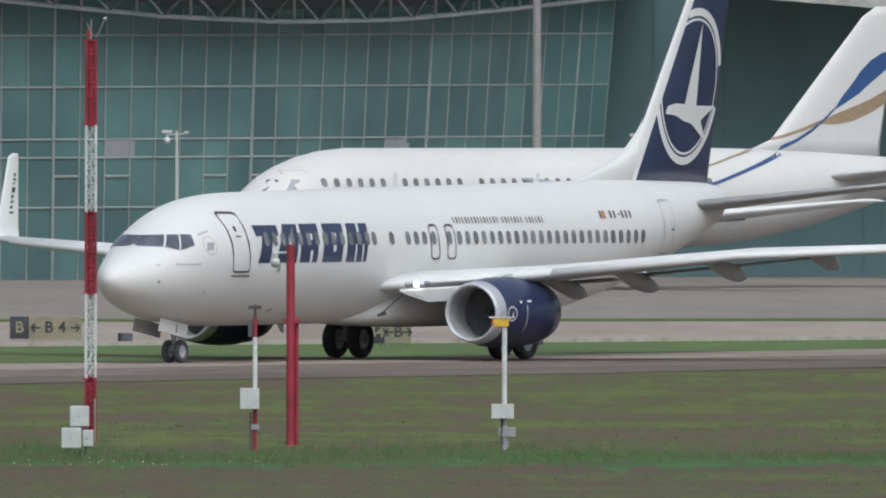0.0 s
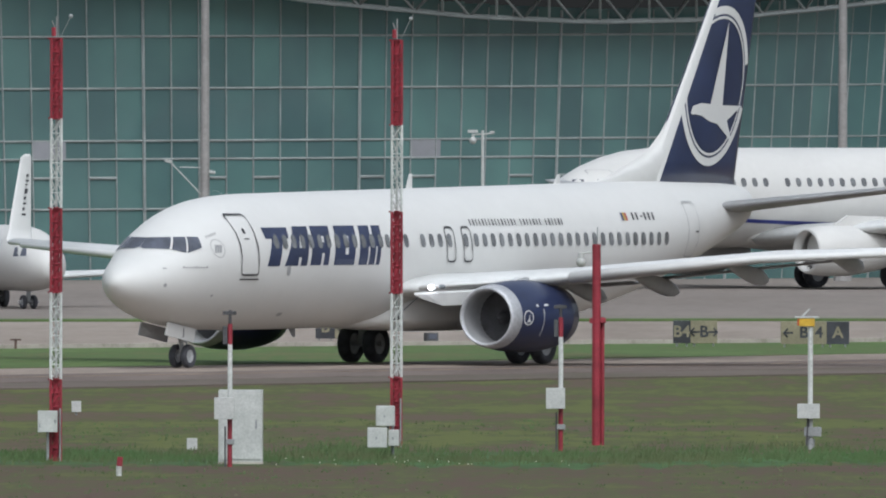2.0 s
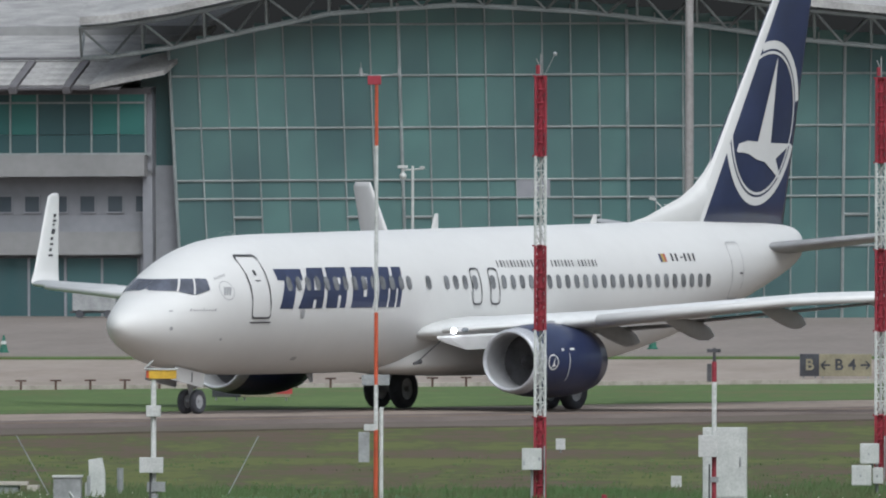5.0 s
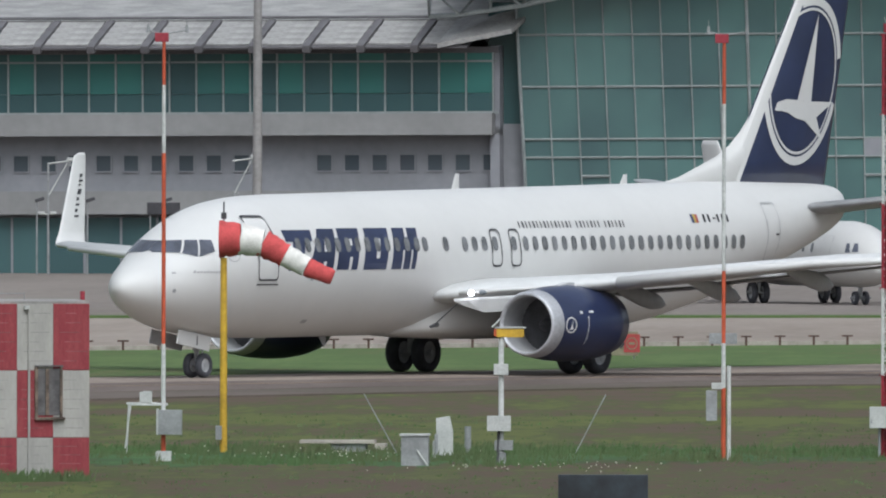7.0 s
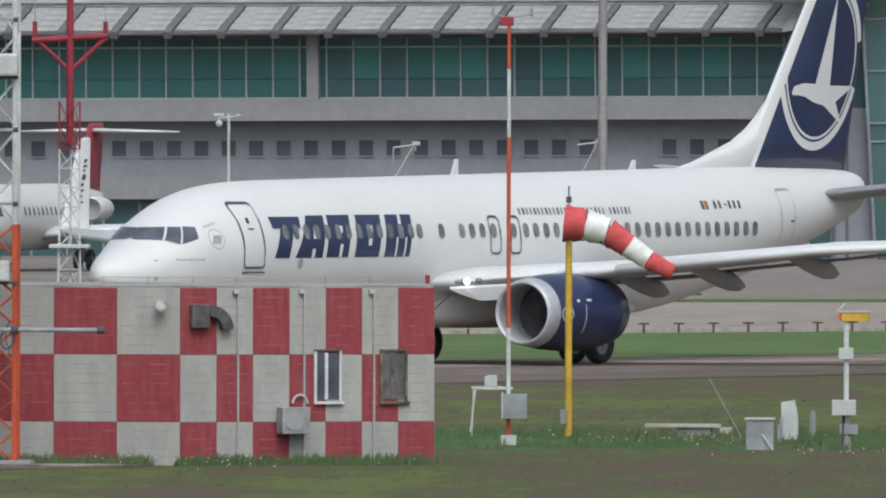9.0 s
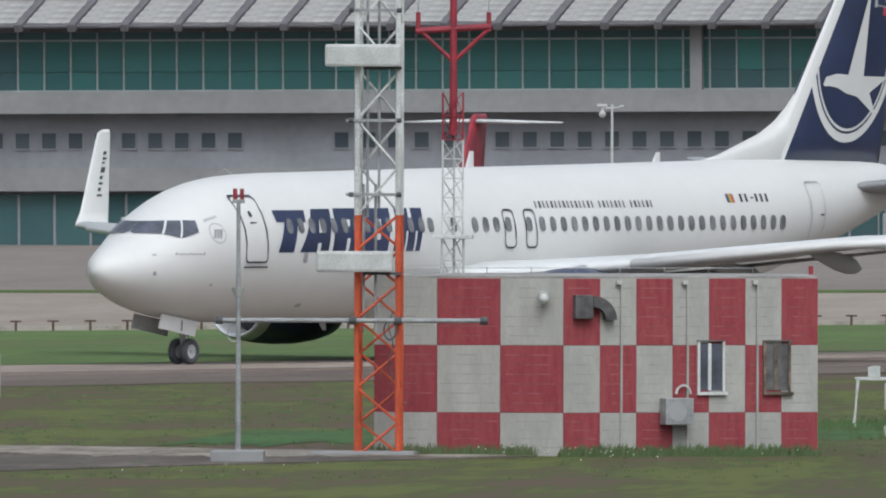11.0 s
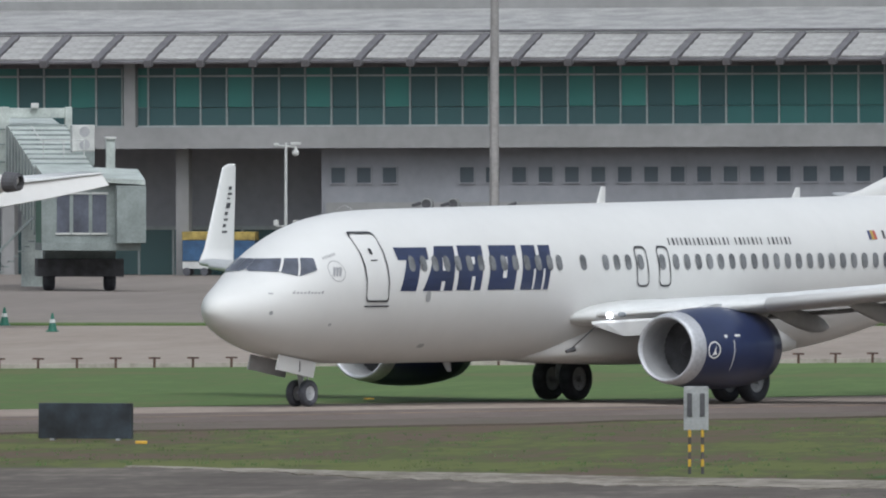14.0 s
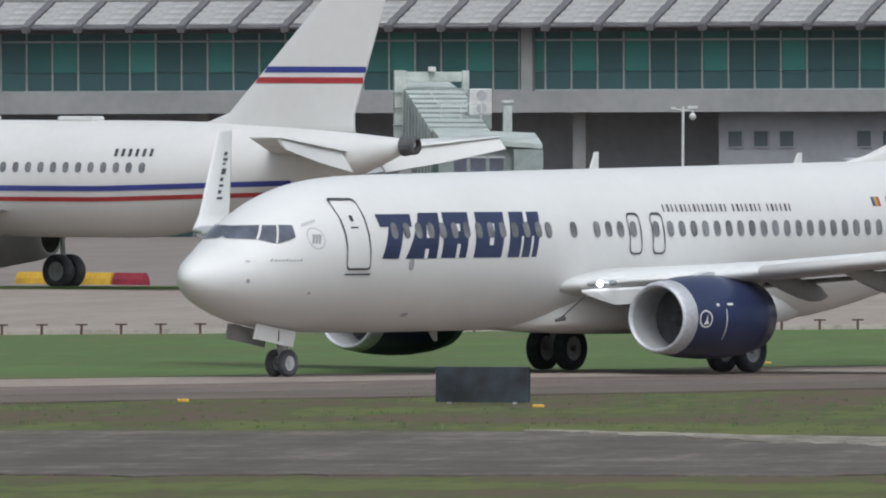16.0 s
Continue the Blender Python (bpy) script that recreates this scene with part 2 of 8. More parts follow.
# taxiway with pale shoulders, parallel to the airliner's way
for nm, n0, n1, m, z, lab in (("taxiway", 371.0, 382.0, M_taxi, 0.05, "worn brown-grey asphalt taxiway"),
                              ("taxiway_shoulder", 380.3, 388.2, M_shoulder, 0.055, "pale concrete taxiway shoulder"),
                              ("taxiway_edge", 364.5, 371.0, M_edge, 0.045, "weathered brown taxiway edge strip with ragged turf")):
    bm = bmesh.new()
    near = [un(-600, n0)] + [un(u, n0 + {"taxiway_edge": 2.2, "taxiway_shoulder": 1.3}.get(nm, 0.0) * (noise.noise((u * 0.035, 1.0, 0.0)) + 0.5 * noise.noise((u * 0.16, 4.0, 0.0)))) for u in range(200, 1000, 3)] + [un(1800, n0)]
    slab(bm, near + [un(1800, n1), un(-600, n1)], -0.3, z)
    tagged(part(nm, bm, m), lab, "taxiway", kind="structure")

# green strip, then the aprons
AX, AY = Vector((13.2, 837.3)), Vector((-95.2, 733.6))
ad = (AX - AY).normalized()
an = Vector((-ad.y, ad.x))


def ap(s, w):
    p = AY + ad * s + an * w
    return (p.x, p.y)


bm = bmesh.new()
slab(bm, (un(-600, 388.2), (46.7, 869.4), ap(-700, 0)), -0.3, 0.03)
tagged(part("grass_strip", bm, M_strip), "bright green mown grass strip beside the taxiway", "grass", kind="structure")
bm = bmesh.new()
slab(bm, (ap(-700, 0), (46.7, 869.4), (101, 921.3), (-800, 654.9)), -0.3, 0.06)
tagged(part("apron", bm, M_apron), "pale beige concrete apron", "apron", kind="structure")
bm = bmesh.new()
slab(bm, ((-800, 655), (101, 921.4), (600, 1069), (600, 1400), (-800, 1400)), -0.3, 0.06)
bm.verts.ensure_lookup_table()
tagged(part("apron_stand", bm, M_apron_far), "grey concrete aircraft stands before the terminal", "apron", kind="structure")
bm = bmesh.new()
slab(bm, ((-180, 838.0), (120, 929.0), (120, 933.2), (-180, 842.2)), -0.2, 0.13)
tagged(part("grass_verge", bm, M_strip), "narrow strip of grass between the aprons", "grass", kind="structure")

# old service road across the turf, with a pale worn edge
bm = bmesh.new()
slab(bm, [(-160, 486)] + [(x, 502 + (x + 50.5) * 0.146 + 3.2 * noise.noise((x * 0.35, 2.0, 0.0)) + 1.6 * noise.noise((x * 1.3, 5.0, 0.0))) for x in np.arange(-120, -50.4, 0.6)] + [(-43.5, 520), (-37, 533.5), (-46, 534.5), (-60.5, 556), (-160, 547)], -0.2, 0.03)
tagged(part("service_road", bm, M_road), "dark patched asphalt service road", "road", kind="structure")
bm = bmesh.new()
far_e = [(-63.2, 558.4), (-59.5, 554.0), (-57.2, 551.2), (-54.0, 548.9), (-49.9, 544.6), (-44.8, 541.0), (-42.2, 539.0), (-37.6, 536.6)]
near_e = [(-37.6, 532.4), (-41.0, 530.6), (-44.2, 531.0), (-48.6, 533.4), (-53.0, 538.0), (-56.6, 543.5), (-60.0, 551.0), (-63.2, 556.8)]


def ragged(pts, s_):
    out = []
    for p, q in zip(pts, pts[1:]):
        for k in range(12):
            x, y = p[0] + (q[0] - p[0]) * k / 12, p[1] + (q[1] - p[1]) * k / 12
            out.append((x, y + s_ * noise.noise((x * 2.1, s_, 0.0)) + 0.6 * s_ * noise.noise((x * 0.6, 3.0, s_))))
    return out + [pts[-1]]


slab(bm, ragged(far_e, 0.9) + ragged(near_e, 2.4), -0.2, 0.05)
tagged(part("road_edge", bm, M_redge), "pale cracked concrete road edging", "kerb", kind="structure")

M_faded = mat("faded_line_paint", (0.24, 0.165, 0.10), 0.8, vary=0.2, size=1.5, fine=0.1)
bm = bmesh.new()
slab(bm, (un(300, 377.1), un(1000, 377.1), un(1000, 377.45), un(300, 377.45)), 0.04, 0.056)
tagged(part("taxiway_line", bm, M_faded), "faded yellow-brown taxiway line", "marking", kind="structure")
for x, y in ((-69.9, 673.2), (-67.0, 593.8), (-76.25, 600.8)):
    mk = thing("edge_marker", "small flat yellow edge marker", "marker", pose(x, y, 0.0, 0, 0, 8), group="edge markers")
    bm = bmesh.new()
    box(bm, -0.14, 0.14, -0.1, 0.1, 0.0, 0.07, 0.02)
    part("plate", bm, M_yellow, mk)


# ---- the taxiing airliner: nose towards +x, main gear over the origin ----
X0 = 19.6
HULL = ((0.0, 2.50, 2.50, 0.0, 2.50), (0.06, 2.70, 2.34, 0.20, 2.50), (0.25, 2.90, 2.12, 0.42, 2.50), (0.6, 3.10, 1.92, 0.70, 2.52), (1.1, 3.30, 1.70, 0.98, 2.58), (1.6, 3.55, 1.53, 1.19, 2.66),
        (2.0, 3.82, 1.42, 1.33, 2.74), (2.5, 4.11, 1.32, 1.47, 2.85), (3.1, 4.39, 1.23, 1.60, 2.97), (3.9, 4.69, 1.16, 1.72, 3.07), (5.0, 4.93, 1.11, 1.83, 3.15), (6.5, 5.06, 1.09, 1.88, 3.18),
        (8.5, 5.10, 1.09, 1.88, 3.20), (16.0, 5.20, 1.14, 1.88, 3.27), (24.5, 5.31, 1.24, 1.88, 3.38), (26.5, 5.34, 1.38, 1.87, 3.45), (28.5, 5.37, 1.72, 1.82, 3.58), (30.5, 5.39, 2.14, 1.72, 3.80),
        (32.5, 5.39, 2.64, 1.53, 4.02), (34.5, 5.36, 3.18, 1.22, 4.26), (36.2, 5.32, 3.68, 0.87, 4.45), (37.0, 5.27, 3.95, 0.66, 4.58), (37.5, 5.19, 4.16, 0.46, 4.66), (37.7, 5.08, 4.38, 0.28, 4.72))


def hull_at(x):
    """Top, bottom, half width and the height of the widest line at x metres behind the nose, on a smooth curve."""
    k = max(1, min(len(HULL) - 3, next((i for i, h in enumerate(HULL) if h[0] > x), len(HULL) - 1) - 1))
    out = []
    a, b = HULL[k], HULL[k + 1]
    if x < HULL[1][0]:
        a, b = HULL[0], HULL[1]
        f = math.sqrt(max(0.0, x / HULL[1][0]))
        return [a[i] + (b[i] - a[i]) * f for i in range(1, 5)]
    p, q = HULL[k - 1], HULL[min(k + 2, len(HULL) - 1)]
    t = (x - a[0]) / (b[0] - a[0])
    w = b[0] - a[0]
    for i in range(1, 5):
        ma = (b[i] - p[i]) / (b[0] - p[0]) * w
        mb = (q[i] - a[i]) / (q[0] - a[0]) * w
        out.append((2 * t ** 3 - 3 * t * t + 1) * a[i] + (t ** 3 - 2 * t * t + t) * ma + (3 * t * t - 2 * t ** 3) * b[i] + (t ** 3 - t * t) * mb)
    return out


def skin(x, z, out=0.0, side=1):
    """A point of the hull's side at x behind the nose and height z, lifted off the skin by out."""
    def y(xx, zz):
        top, bot, hw, zm = hull_at(xx)
        r = (top - zm) if zz > zm else (zm - bot)
        return hw * math.sqrt(max(0.0, 1 - ((zz - zm) / max(r, 1e-3)) ** 2))
    y0 = y(x, z)
    nv = Vector((-(y(x + 0.02, z) - y(x - 0.02, z)) / 0.04, 1.0, -(y(x, z + 0.02) - y(x, z - 0.02)) / 0.04)).normalized()
    return Vector((X0 - (x + nv.x * out), side * (y0 + nv.y * out), z + nv.z * out))


def decal(bm, quad, nx=1, nz=6, out=0.012, side=1, mi=0):
    """A four-cornered patch in (x, z), laid on the hull: corners in turn."""
    a, b, c, d = [Vector(p) for p in quad]
    g = []
    for j in range(nz + 1):
        v = j / nz
        row = []
        for i in range(nx + 1):
            u = i / nx
            p = (a * (1 - u) + b * u) * (1 - v) + (d * (1 - u) + c * u) * v
            row.append(bm.verts.new(skin(p.x, p.y, out, side)))
        g.append(row)
    for j in range(nz):
        for i in range(nx):
            bm.faces.new((g[j][i], g[j][i + 1], g[j + 1][i + 1], g[j + 1][i])).material_index = mi


def rounded(cx, cz, w, h, r, n=4):
    pts = []
    for sx, sz, a0 in ((1, 1, 0), (-1, 1, 90), (-1, -1, 180), (1, -1, 270)):
        for i in range(n + 1):
            a = radians(a0 + 90 * i / n)
            pts.append((cx + sx * (w / 2 - r) + r * math.cos(a), cz + sz * (h / 2 - r) + r * math.sin(a)))
    return pts


def plate(bm, pts, out=0.014, side=1):
    bm.faces.new([bm.verts.new(skin(x, z, out, side)) for x, z in pts])


def outline(bm, pts, w=0.035, out=0.014, side=1):
    cx, cz = sum(p[0] for p in pts) / len(pts), sum(p[1] for p in pts) / len(pts)
    a = [bm.verts.new(skin(x, z, out, side)) for x, z in pts]
    b = []
    for x, z in pts:
        l = math.hypot(x - cx, z - cz)
        b.append(bm.verts.new(skin(x - (x - cx) / l * w * 1.2, z - (z - cz) / l * w * 1.2, out, side)))
    n = len(pts)
    for i in range(n):
        bm.faces.new((a[i], a[(i + 1) % n], b[(i + 1) % n], b[i]))


def subdivided(pts, k=4):
    out = []
    for i, p in enumerate(pts):
        q = pts[(i + 1) % len(pts)]
        for j in range(k):
            out.append((p[0] + (q[0] - p[0]) * j / k, p[1] + (q[1] - p[1]) * j / k))
    return out


def hull_mesh(nose_x0=0.0):
    bm = bmesh.new()
    xs = [0.004, 0.02, 0.06, 0.14, 0.25, 0.4] + [0.6 + 0.3 * i for i in range(21)] + [7.5, 9, 11, 13, 16, 19, 22, 24.5] + [25.5 + 0.8 * i for i in range(15)] + [37.1, 37.4, 37.6, 37.7]
    rings = []
    for x in xs:
        top, bot, hw, zm = hull_at(x)
        ring = []
        for i in range(48):
            a = 2 * math.pi * i / 48
            s = math.sin(a)
            ring.append((X0 - x, hw * math.cos(a), zm + (s * (top - zm) if s > 0 else s * (zm - bot))))
        rings.append(ring)
    loft(bm, rings)
    return fix(bm)


def foil(le, chord, thick, n=10, axis="z", sec=0.0):
    """Ring of an aerofoil: leading edge point, chord running aft, thickness over z or y."""
    up, lo = [], []
    for i in range(n + 1):
        c = (1 - math.cos(math.pi * i / n)) / 2
        t = 5 * thick * (0.2969 * math.sqrt(c) - 0.126 * c - 0.3516 * c * c + 0.2843 * c ** 3 - 0.1015 * c ** 4)
        cam_ = 0.02 * sec * 4 * c * (1 - c)
        up.append((c, cam_ + t))
        lo.append((c, cam_ - t))
    ring = up + lo[-2:0:-1]
    le = Vector(le)
    if axis == "z":
        return [le + Vector((-c * chord, 0, t * chord)) for c, t in ring]
    return [le + Vector((-c * chord, t * chord, 0)) for c, t in ring]


def surface(secs, axis="z", sec=0.0, mi=0):
    bm = bmesh.new()
    loft(bm, [foil(le, c, t, axis=axis, sec=sec) for le, c, t in secs], mi=mi)
    return fix(bm)


def wheel_unit(name, parent, at, radius, width, rims=True):
    """A tyre with its rim, hung on its axle; turns about y."""
    bm = bmesh.new()
    w = width / 2
    revolve(bm, ((-w * 0.62, radius * 0.55), (-w * 0.95, radius * 0.7), (-w, radius * 0.86), (-w * 0.72, radius * 0.97), (-w * 0.3, radius), (w * 0.3, radius), (w * 0.72, radius * 0.97), (w, radius * 0.86), (w * 0.95, radius * 0.7), (w * 0.62, radius * 0.55)), "Y", 28)
    tyre = part(name, fix(bm), M_tyre, parent, smooth=True)
    tyre.matrix_basis = pose(*at)
    bm = bmesh.new()
    revolve(bm, ((-w * 0.6, radius * 0.56), (-w * 0.45, radius * 0.5), (-w * 0.35, 0.12 * radius), (-w * 0.7, 0.1 * radius), (-w * 0.7, 0.001)), "Y", 20)
    revolve(bm, ((w * 0.6, radius * 0.56), (w * 0.45, radius * 0.5), (w * 0.35, 0.12 * radius), (w * 0.7, 0.1 * radius), (w * 0.7, 0.001)), "Y", 20)
    for k in range(8):
        a = 2 * math.pi * k / 8
        for s in (-1, 1):
            tube(bm, (radius * 0.34 * math.cos(a), s * w * 0.36, radius * 0.34 * math.sin(a)), (radius * 0.34 * math.cos(a), s * w * 0.48, radius * 0.34 * math.sin(a)), radius * 0.05, n=6)
    part("rim", fix(bm), M_strut, tyre, "pale grey wheel rim", smooth=False)
    return tyre


ROLLERS = []
airliner = thing("airliner", "white twin-engined airliner with navy tail and engines, taxiing", "airplane")
airliner.matrix_basis = pose(*TAXI[0][1:3], 0.055, 0, 0, TAXI[0][3])
fuselage = part("fuselage", hull_mesh(), M_white, airliner, "glossy white fuselage", smooth=True)

# belly fairing
bm = bmesh.new()
rings = []
for x, hw, zb, zt in ((12.9, 0.5, 1.18, 1.5), (14.0, 1.2, 1.07, 1.9), (15.4, 1.74, 1.01, 2.25), (17.4, 2.06, 0.97, 2.4), (20.0, 2.08, 0.98, 2.4), (22.5, 1.8, 1.08, 2.2), (25.0, 0.9, 1.25, 1.8)):
    ring = []
    for i in range(24):
        a = 2 * math.pi * i / 24
        c, s = math.cos(a), math.sin(a)
        ring.append((X0 - x, hw * abs(c) ** 0.6 * (1 if c > 0 else -1), (zb + zt) / 2 + (zt - zb) / 2 * abs(s) ** 0.6 * (1 if s > 0 else -1)))
    rings.append(ring)
loft(bm, rings)
part("belly_fairing", fix(bm), M_white, airliner, smooth=True)

# wings with slats, winglets and flap fairings
for side in (1, -1):
    secs = [((X0 - 13.3, side * 1.2, 2.20), 7.9, 0.088), ((X0 - 14.2, side * 2.6, 2.30), 6.8, 0.09), ((X0 - 15.9, side * 5.6, 2.56), 5.0, 0.10), ((X0 - 18.95, side * 11.0, 3.19), 3.2, 0.105), ((X0 - 22.9, side * 17.2, 3.5), 1.75, 0.10)]
    wing = part("wing", surface(secs, sec=1.0), M_wing, airliner, "pale grey swept wing", smooth=True)
    secs = [((X0 - 22.9, side * 17.2, 3.5), 1.75, 0.10), ((X0 - 23.5, side * 17.62, 3.58), 1.55, 0.09), ((X0 - 24.0, side * 17.82, 3.9), 1.34, 0.08), ((X0 - 25.12, side * 18.06, 6.06), 0.62, 0.08), ((X0 - 25.4, side * 18.08, 6.16), 0.32, 0.05)]
    bm = bmesh.new()
    rings = []
    for k, (le, c, t) in enumerate(secs):
        tilt = (0, 0.5, 1, 1, 1)[k]
        ring = foil(le, c, t)
        rings.append([Vector((v.x, le[1] - side * (v.z - le[2]) * tilt, le[2] + (v.z - le[2]) * (1 - tilt))) for v in ring])
    loft(bm, rings)
    winglet = part("winglet", fix(bm), M_white, wing, "white upswept winglet", smooth=True)
    # web address on the winglet faces as slim dark bars
    for face in (1, -1):
        for k, (z0, hgt) in enumerate(((4.30, 0.06), (4.45, 0.09), (4.63, 0.06), (4.78, 0.09), (4.96, 0.15), (5.21, 0.04), (5.32, 0.06), (5.46, 0.09))):
            f0 = (z0 - 3.9) / 2.16
            x0, yy = 24.0 + 1.12 * f0 + 0.60 - 0.22 * f0, 17.82 + 0.24 * f0
            w = 0.19 if k else 0.24
            bm = bmesh.new()
            for q0, q1 in ((0, w - 0.05 * (k % 2)),):
                bm.faces.new([bm.verts.new((X0 - x0 - dx - 0.5 * zz, side * (yy + 0.004 + 0.11 * zz) + face * 0.053, z0 + zz)) for dx, zz in ((q0, 0), (q1, 0), (q1, hgt), (q0, hgt))])
            part("lettering_bar", bm, M_line, winglet)
    # slat along the outer leading edge, drooped
    secs = [((X0 - 16.25 + 0.28, side * 6.2, 2.62), 0.95, 0.36), ((X0 - 18.95 + 0.24, side * 11.0, 3.16), 0.70, 0.36), ((X0 - 22.3 + 0.2, side * 16.3, 3.42), 0.46, 0.3)]
    part("slat", surface(secs), M_white, wing, "white leading edge slat", smooth=True)
    secs = [((X0 - 14.0 + 0.1, side * 2.3, 2.30), 1.1, 0.15), ((X0 - 15.3 + 0.1, side * 4.5, 2.48), 0.9, 0.15)]
    part("slat", surface(secs), M_white, wing, smooth=True)
    # drooped flaps
    secs = [((X0 - 20.25, side * 2.3, 2.18), 1.5, 0.10), ((X0 - 20.35, side * 5.7, 2.42), 1.15, 0.10)]
    part("flap", surface(secs), M_under, wing, smooth=True)
    secs = [((X0 - 20.55, side * 6.0, 2.50), 1.05, 0.10), ((X0 - 22.0, side * 12.2, 3.14), 0.7, 0.10)]
    part("flap", surface(secs), M_under, wing, smooth=True)
    for y, xa, ln, zz in ((4.5, 18.4, 3.0, 2.12), (6.8, 18.7, 3.0, 2.32), (9.5, 19.6, 2.7, 2.62), (12.3, 20.8, 2.3, 2.93)):
        bm = bmesh.new()
        revolve(bm, ((0, 0.01), (0.5, 0.08), (1.2, 0.15), (2.0, 0.2), (2.7, 0.21), (3.2, 0.15), (3.5, 0.05), (3.6, 0.01)), "X", 14)
        bmesh.ops.transform(bm, matrix=pose(X0 - xa, side * y, zz + 0.34, 0, 10, 180) @ Matrix.Diagonal((ln / 3.6, 0.7, 1.25, 1)), verts=bm.verts)
        part("flap_fairing", fix(bm), M_fair, wing, "grey flap track fairing", smooth=True)

# pale leading edge panel inboard of each engine
for side in (1, -1):
    bm = bmesh.new()
    a_, b_ = Vector((X0 - 13.86, side * 2.22, 2.12)), Vector((X0 - 15.1, side * 4.3, 2.26))
    rings = []
    for u in (0, 0.15, 0.33, 0.66, 1):
        p = a_.lerp(b_, u)
        d_ = 0.10 + 0.30 * min(1.0, u / 0.33)
        rings.append([p + Vector((0.05, 0, 0.03)), p + Vector((0.07, 0, -0.03)), p + Vector((-0.02, 0, -d_)), p + Vector((-0.07, 0, -d_)), p + Vector((-0.05, 0, 0.0))])
    loft(bm, rings)
    part("krueger_flap", fix(bm), M_wing, airliner, "pale inboard leading edge flap")

# engines
for side in (1, -1):
    ex, ey, ez = 13.3, side * 4.93, 1.43

    def squash(a, r):
        s = math.sin(a)
        return r * (0.93 if s < -0.5 else 1.0 - 0.07 * max(0.0, -s) * 2 if s < 0 else 1.0)

    def flat(a, r):
        return r * (1 - 0.07 * max(0.0, -math.sin(a)))
    bm = bmesh.new()
    revolve(bm, ((0.42, 0.955), (0.9, 1.03), (1.6, 1.07), (2.3, 1.065), (3.0, 0.99), (3.5, 0.88), (3.5, 0.80), (3.0, 0.78)), "X", 40, squash=flat)
    bmesh.ops.transform(bm, matrix=pose(X0 - ex, ey, ez, 0, 0, 180) @ Matrix.Diagonal((1.14, 1.04, 1.04, 1)), verts=bm.verts)
    engine = part("engine", fix(bm), M_navy, airliner, "navy engine nacelle with bare metal lip", smooth=True)
    bm = bmesh.new()
    revolve(bm, ((0.42, 0.953), (0.2, 0.925), (0.07, 0.885), (0.0, 0.84), (0.02, 0.80), (0.1, 0.775)), "X", 40, squash=flat)
    bmesh.ops.transform(bm, matrix=pose(X0 - ex, ey, ez, 0, 0, 180) @ Matrix.Diagonal((1.14, 1.04, 1.04, 1)), verts=bm.verts)
    part("inlet_lip", fix(bm), M_metal, engine, "bare metal inlet lip", smooth=True)
    bm = bmesh.new()
    revolve(bm, ((0.1, 0.775), (0.4, 0.76), (0.75, 0.775), (1.0, 0.78)), "X", 40, squash=flat)
    bmesh.ops.transform(bm, matrix=pose(X0 - ex, ey, ez, 0, 0, 180) @ Matrix.Diagonal((1.14, 1.04, 1.04, 1)), verts=bm.verts)
    part("inlet_duct", fix(bm), M_under, engine, smooth=True)
    bm = bmesh.new()
    revolve(bm, ((1.04, 0.8), (1.05, 0.01)), "X", 24)
    nac = pose(X0 - ex, ey, ez, 0, 0, 180) @ Matrix.Diagonal((1.14, 1.04, 1.04, 1))
    bmesh.ops.transform(bm, matrix=nac, verts=bm.verts)
    part("fan_disc", bm, M_dark, engine)
    for k in range(30):
        bm = bmesh.new()
        a = 2 * math.pi * k / 30
        c, s = math.cos(a), math.sin(a)
        vs = []
        for r, off, xx in ((0.2, -0.05, 0.96), (0.78, -0.1, 0.95), (0.78, 0.09, 1.0), (0.2, 0.03, 0.99)):
            vs.append(bm.verts.new((xx, r * c - off * s, r * s + off * c)))
        bm.faces.new(vs)
        bmesh.ops.transform(bm, matrix=nac, verts=bm.verts)
        part("fan_blade", bm, M_dark, engine)
    bm = bmesh.new()
    revolve(bm, ((0.62, 0.005), (0.68, 0.06), (0.8, 0.14), (0.95, 0.2)), "X", 20)
    bmesh.ops.transform(bm, matrix=pose(X0 - ex, ey, ez, 0, 0, 180) @ Matrix.Diagonal((1.14, 1.04, 1.04, 1)), verts=bm.verts)
    part("spinner", fix(bm), M_dark, engine, smooth=True)
    bm = bmesh.new()
    revolve(bm, ((2.8, 0.62), (3.4, 0.54), (3.68, 0.44), (3.68, 0.38), (3.4, 0.34)), "X", 28)
    revolve(bm, ((3.4, 0.28), (3.7, 0.18), (3.95, 0.03)), "X", 20)
    bmesh.ops.transform(bm, matrix=pose(X0 - ex, ey, ez, 0, 0, 180) @ Matrix.Diagonal((1.14, 1.04, 1.04, 1)), verts=bm.verts)
    part("exhaust_nozzle", fix(bm), M_under, engine, smooth=True)
    # pylon
    bm = bmesh.new()
    loft(bm, [[(X0 - 14.3, ey - 0.12, 2.42), (X0 - 14.3, ey + 0.12, 2.42), (X0 - 17.6, ey + 0.16, 2.2), (X0 - 17.6, ey - 0.16, 2.2)],
              [(X0 - 15.4, ey - 0.13, 2.62), (X0 - 15.4, ey + 0.13, 2.62), (X0 - 18.0, ey + 0.16, 2.45), (X0 - 18.0, ey - 0.16, 2.45)]])
    part("pylon", fix(bm), M_fair, airliner, "grey engine pylon")
    # strake, and a round emblem on the outer cowl
    bm = bmesh.new()
    s2 = -side
    box(bm, X0 - ex - 1.75, X0 - ex - 0.95, ey + s2 * 0.78 - 0.012, ey + s2 * 0.78 + 0.012, ez + 0.62, ez + 0.86)
    part("strake", bm, M_white, engine, "white nacelle strake")
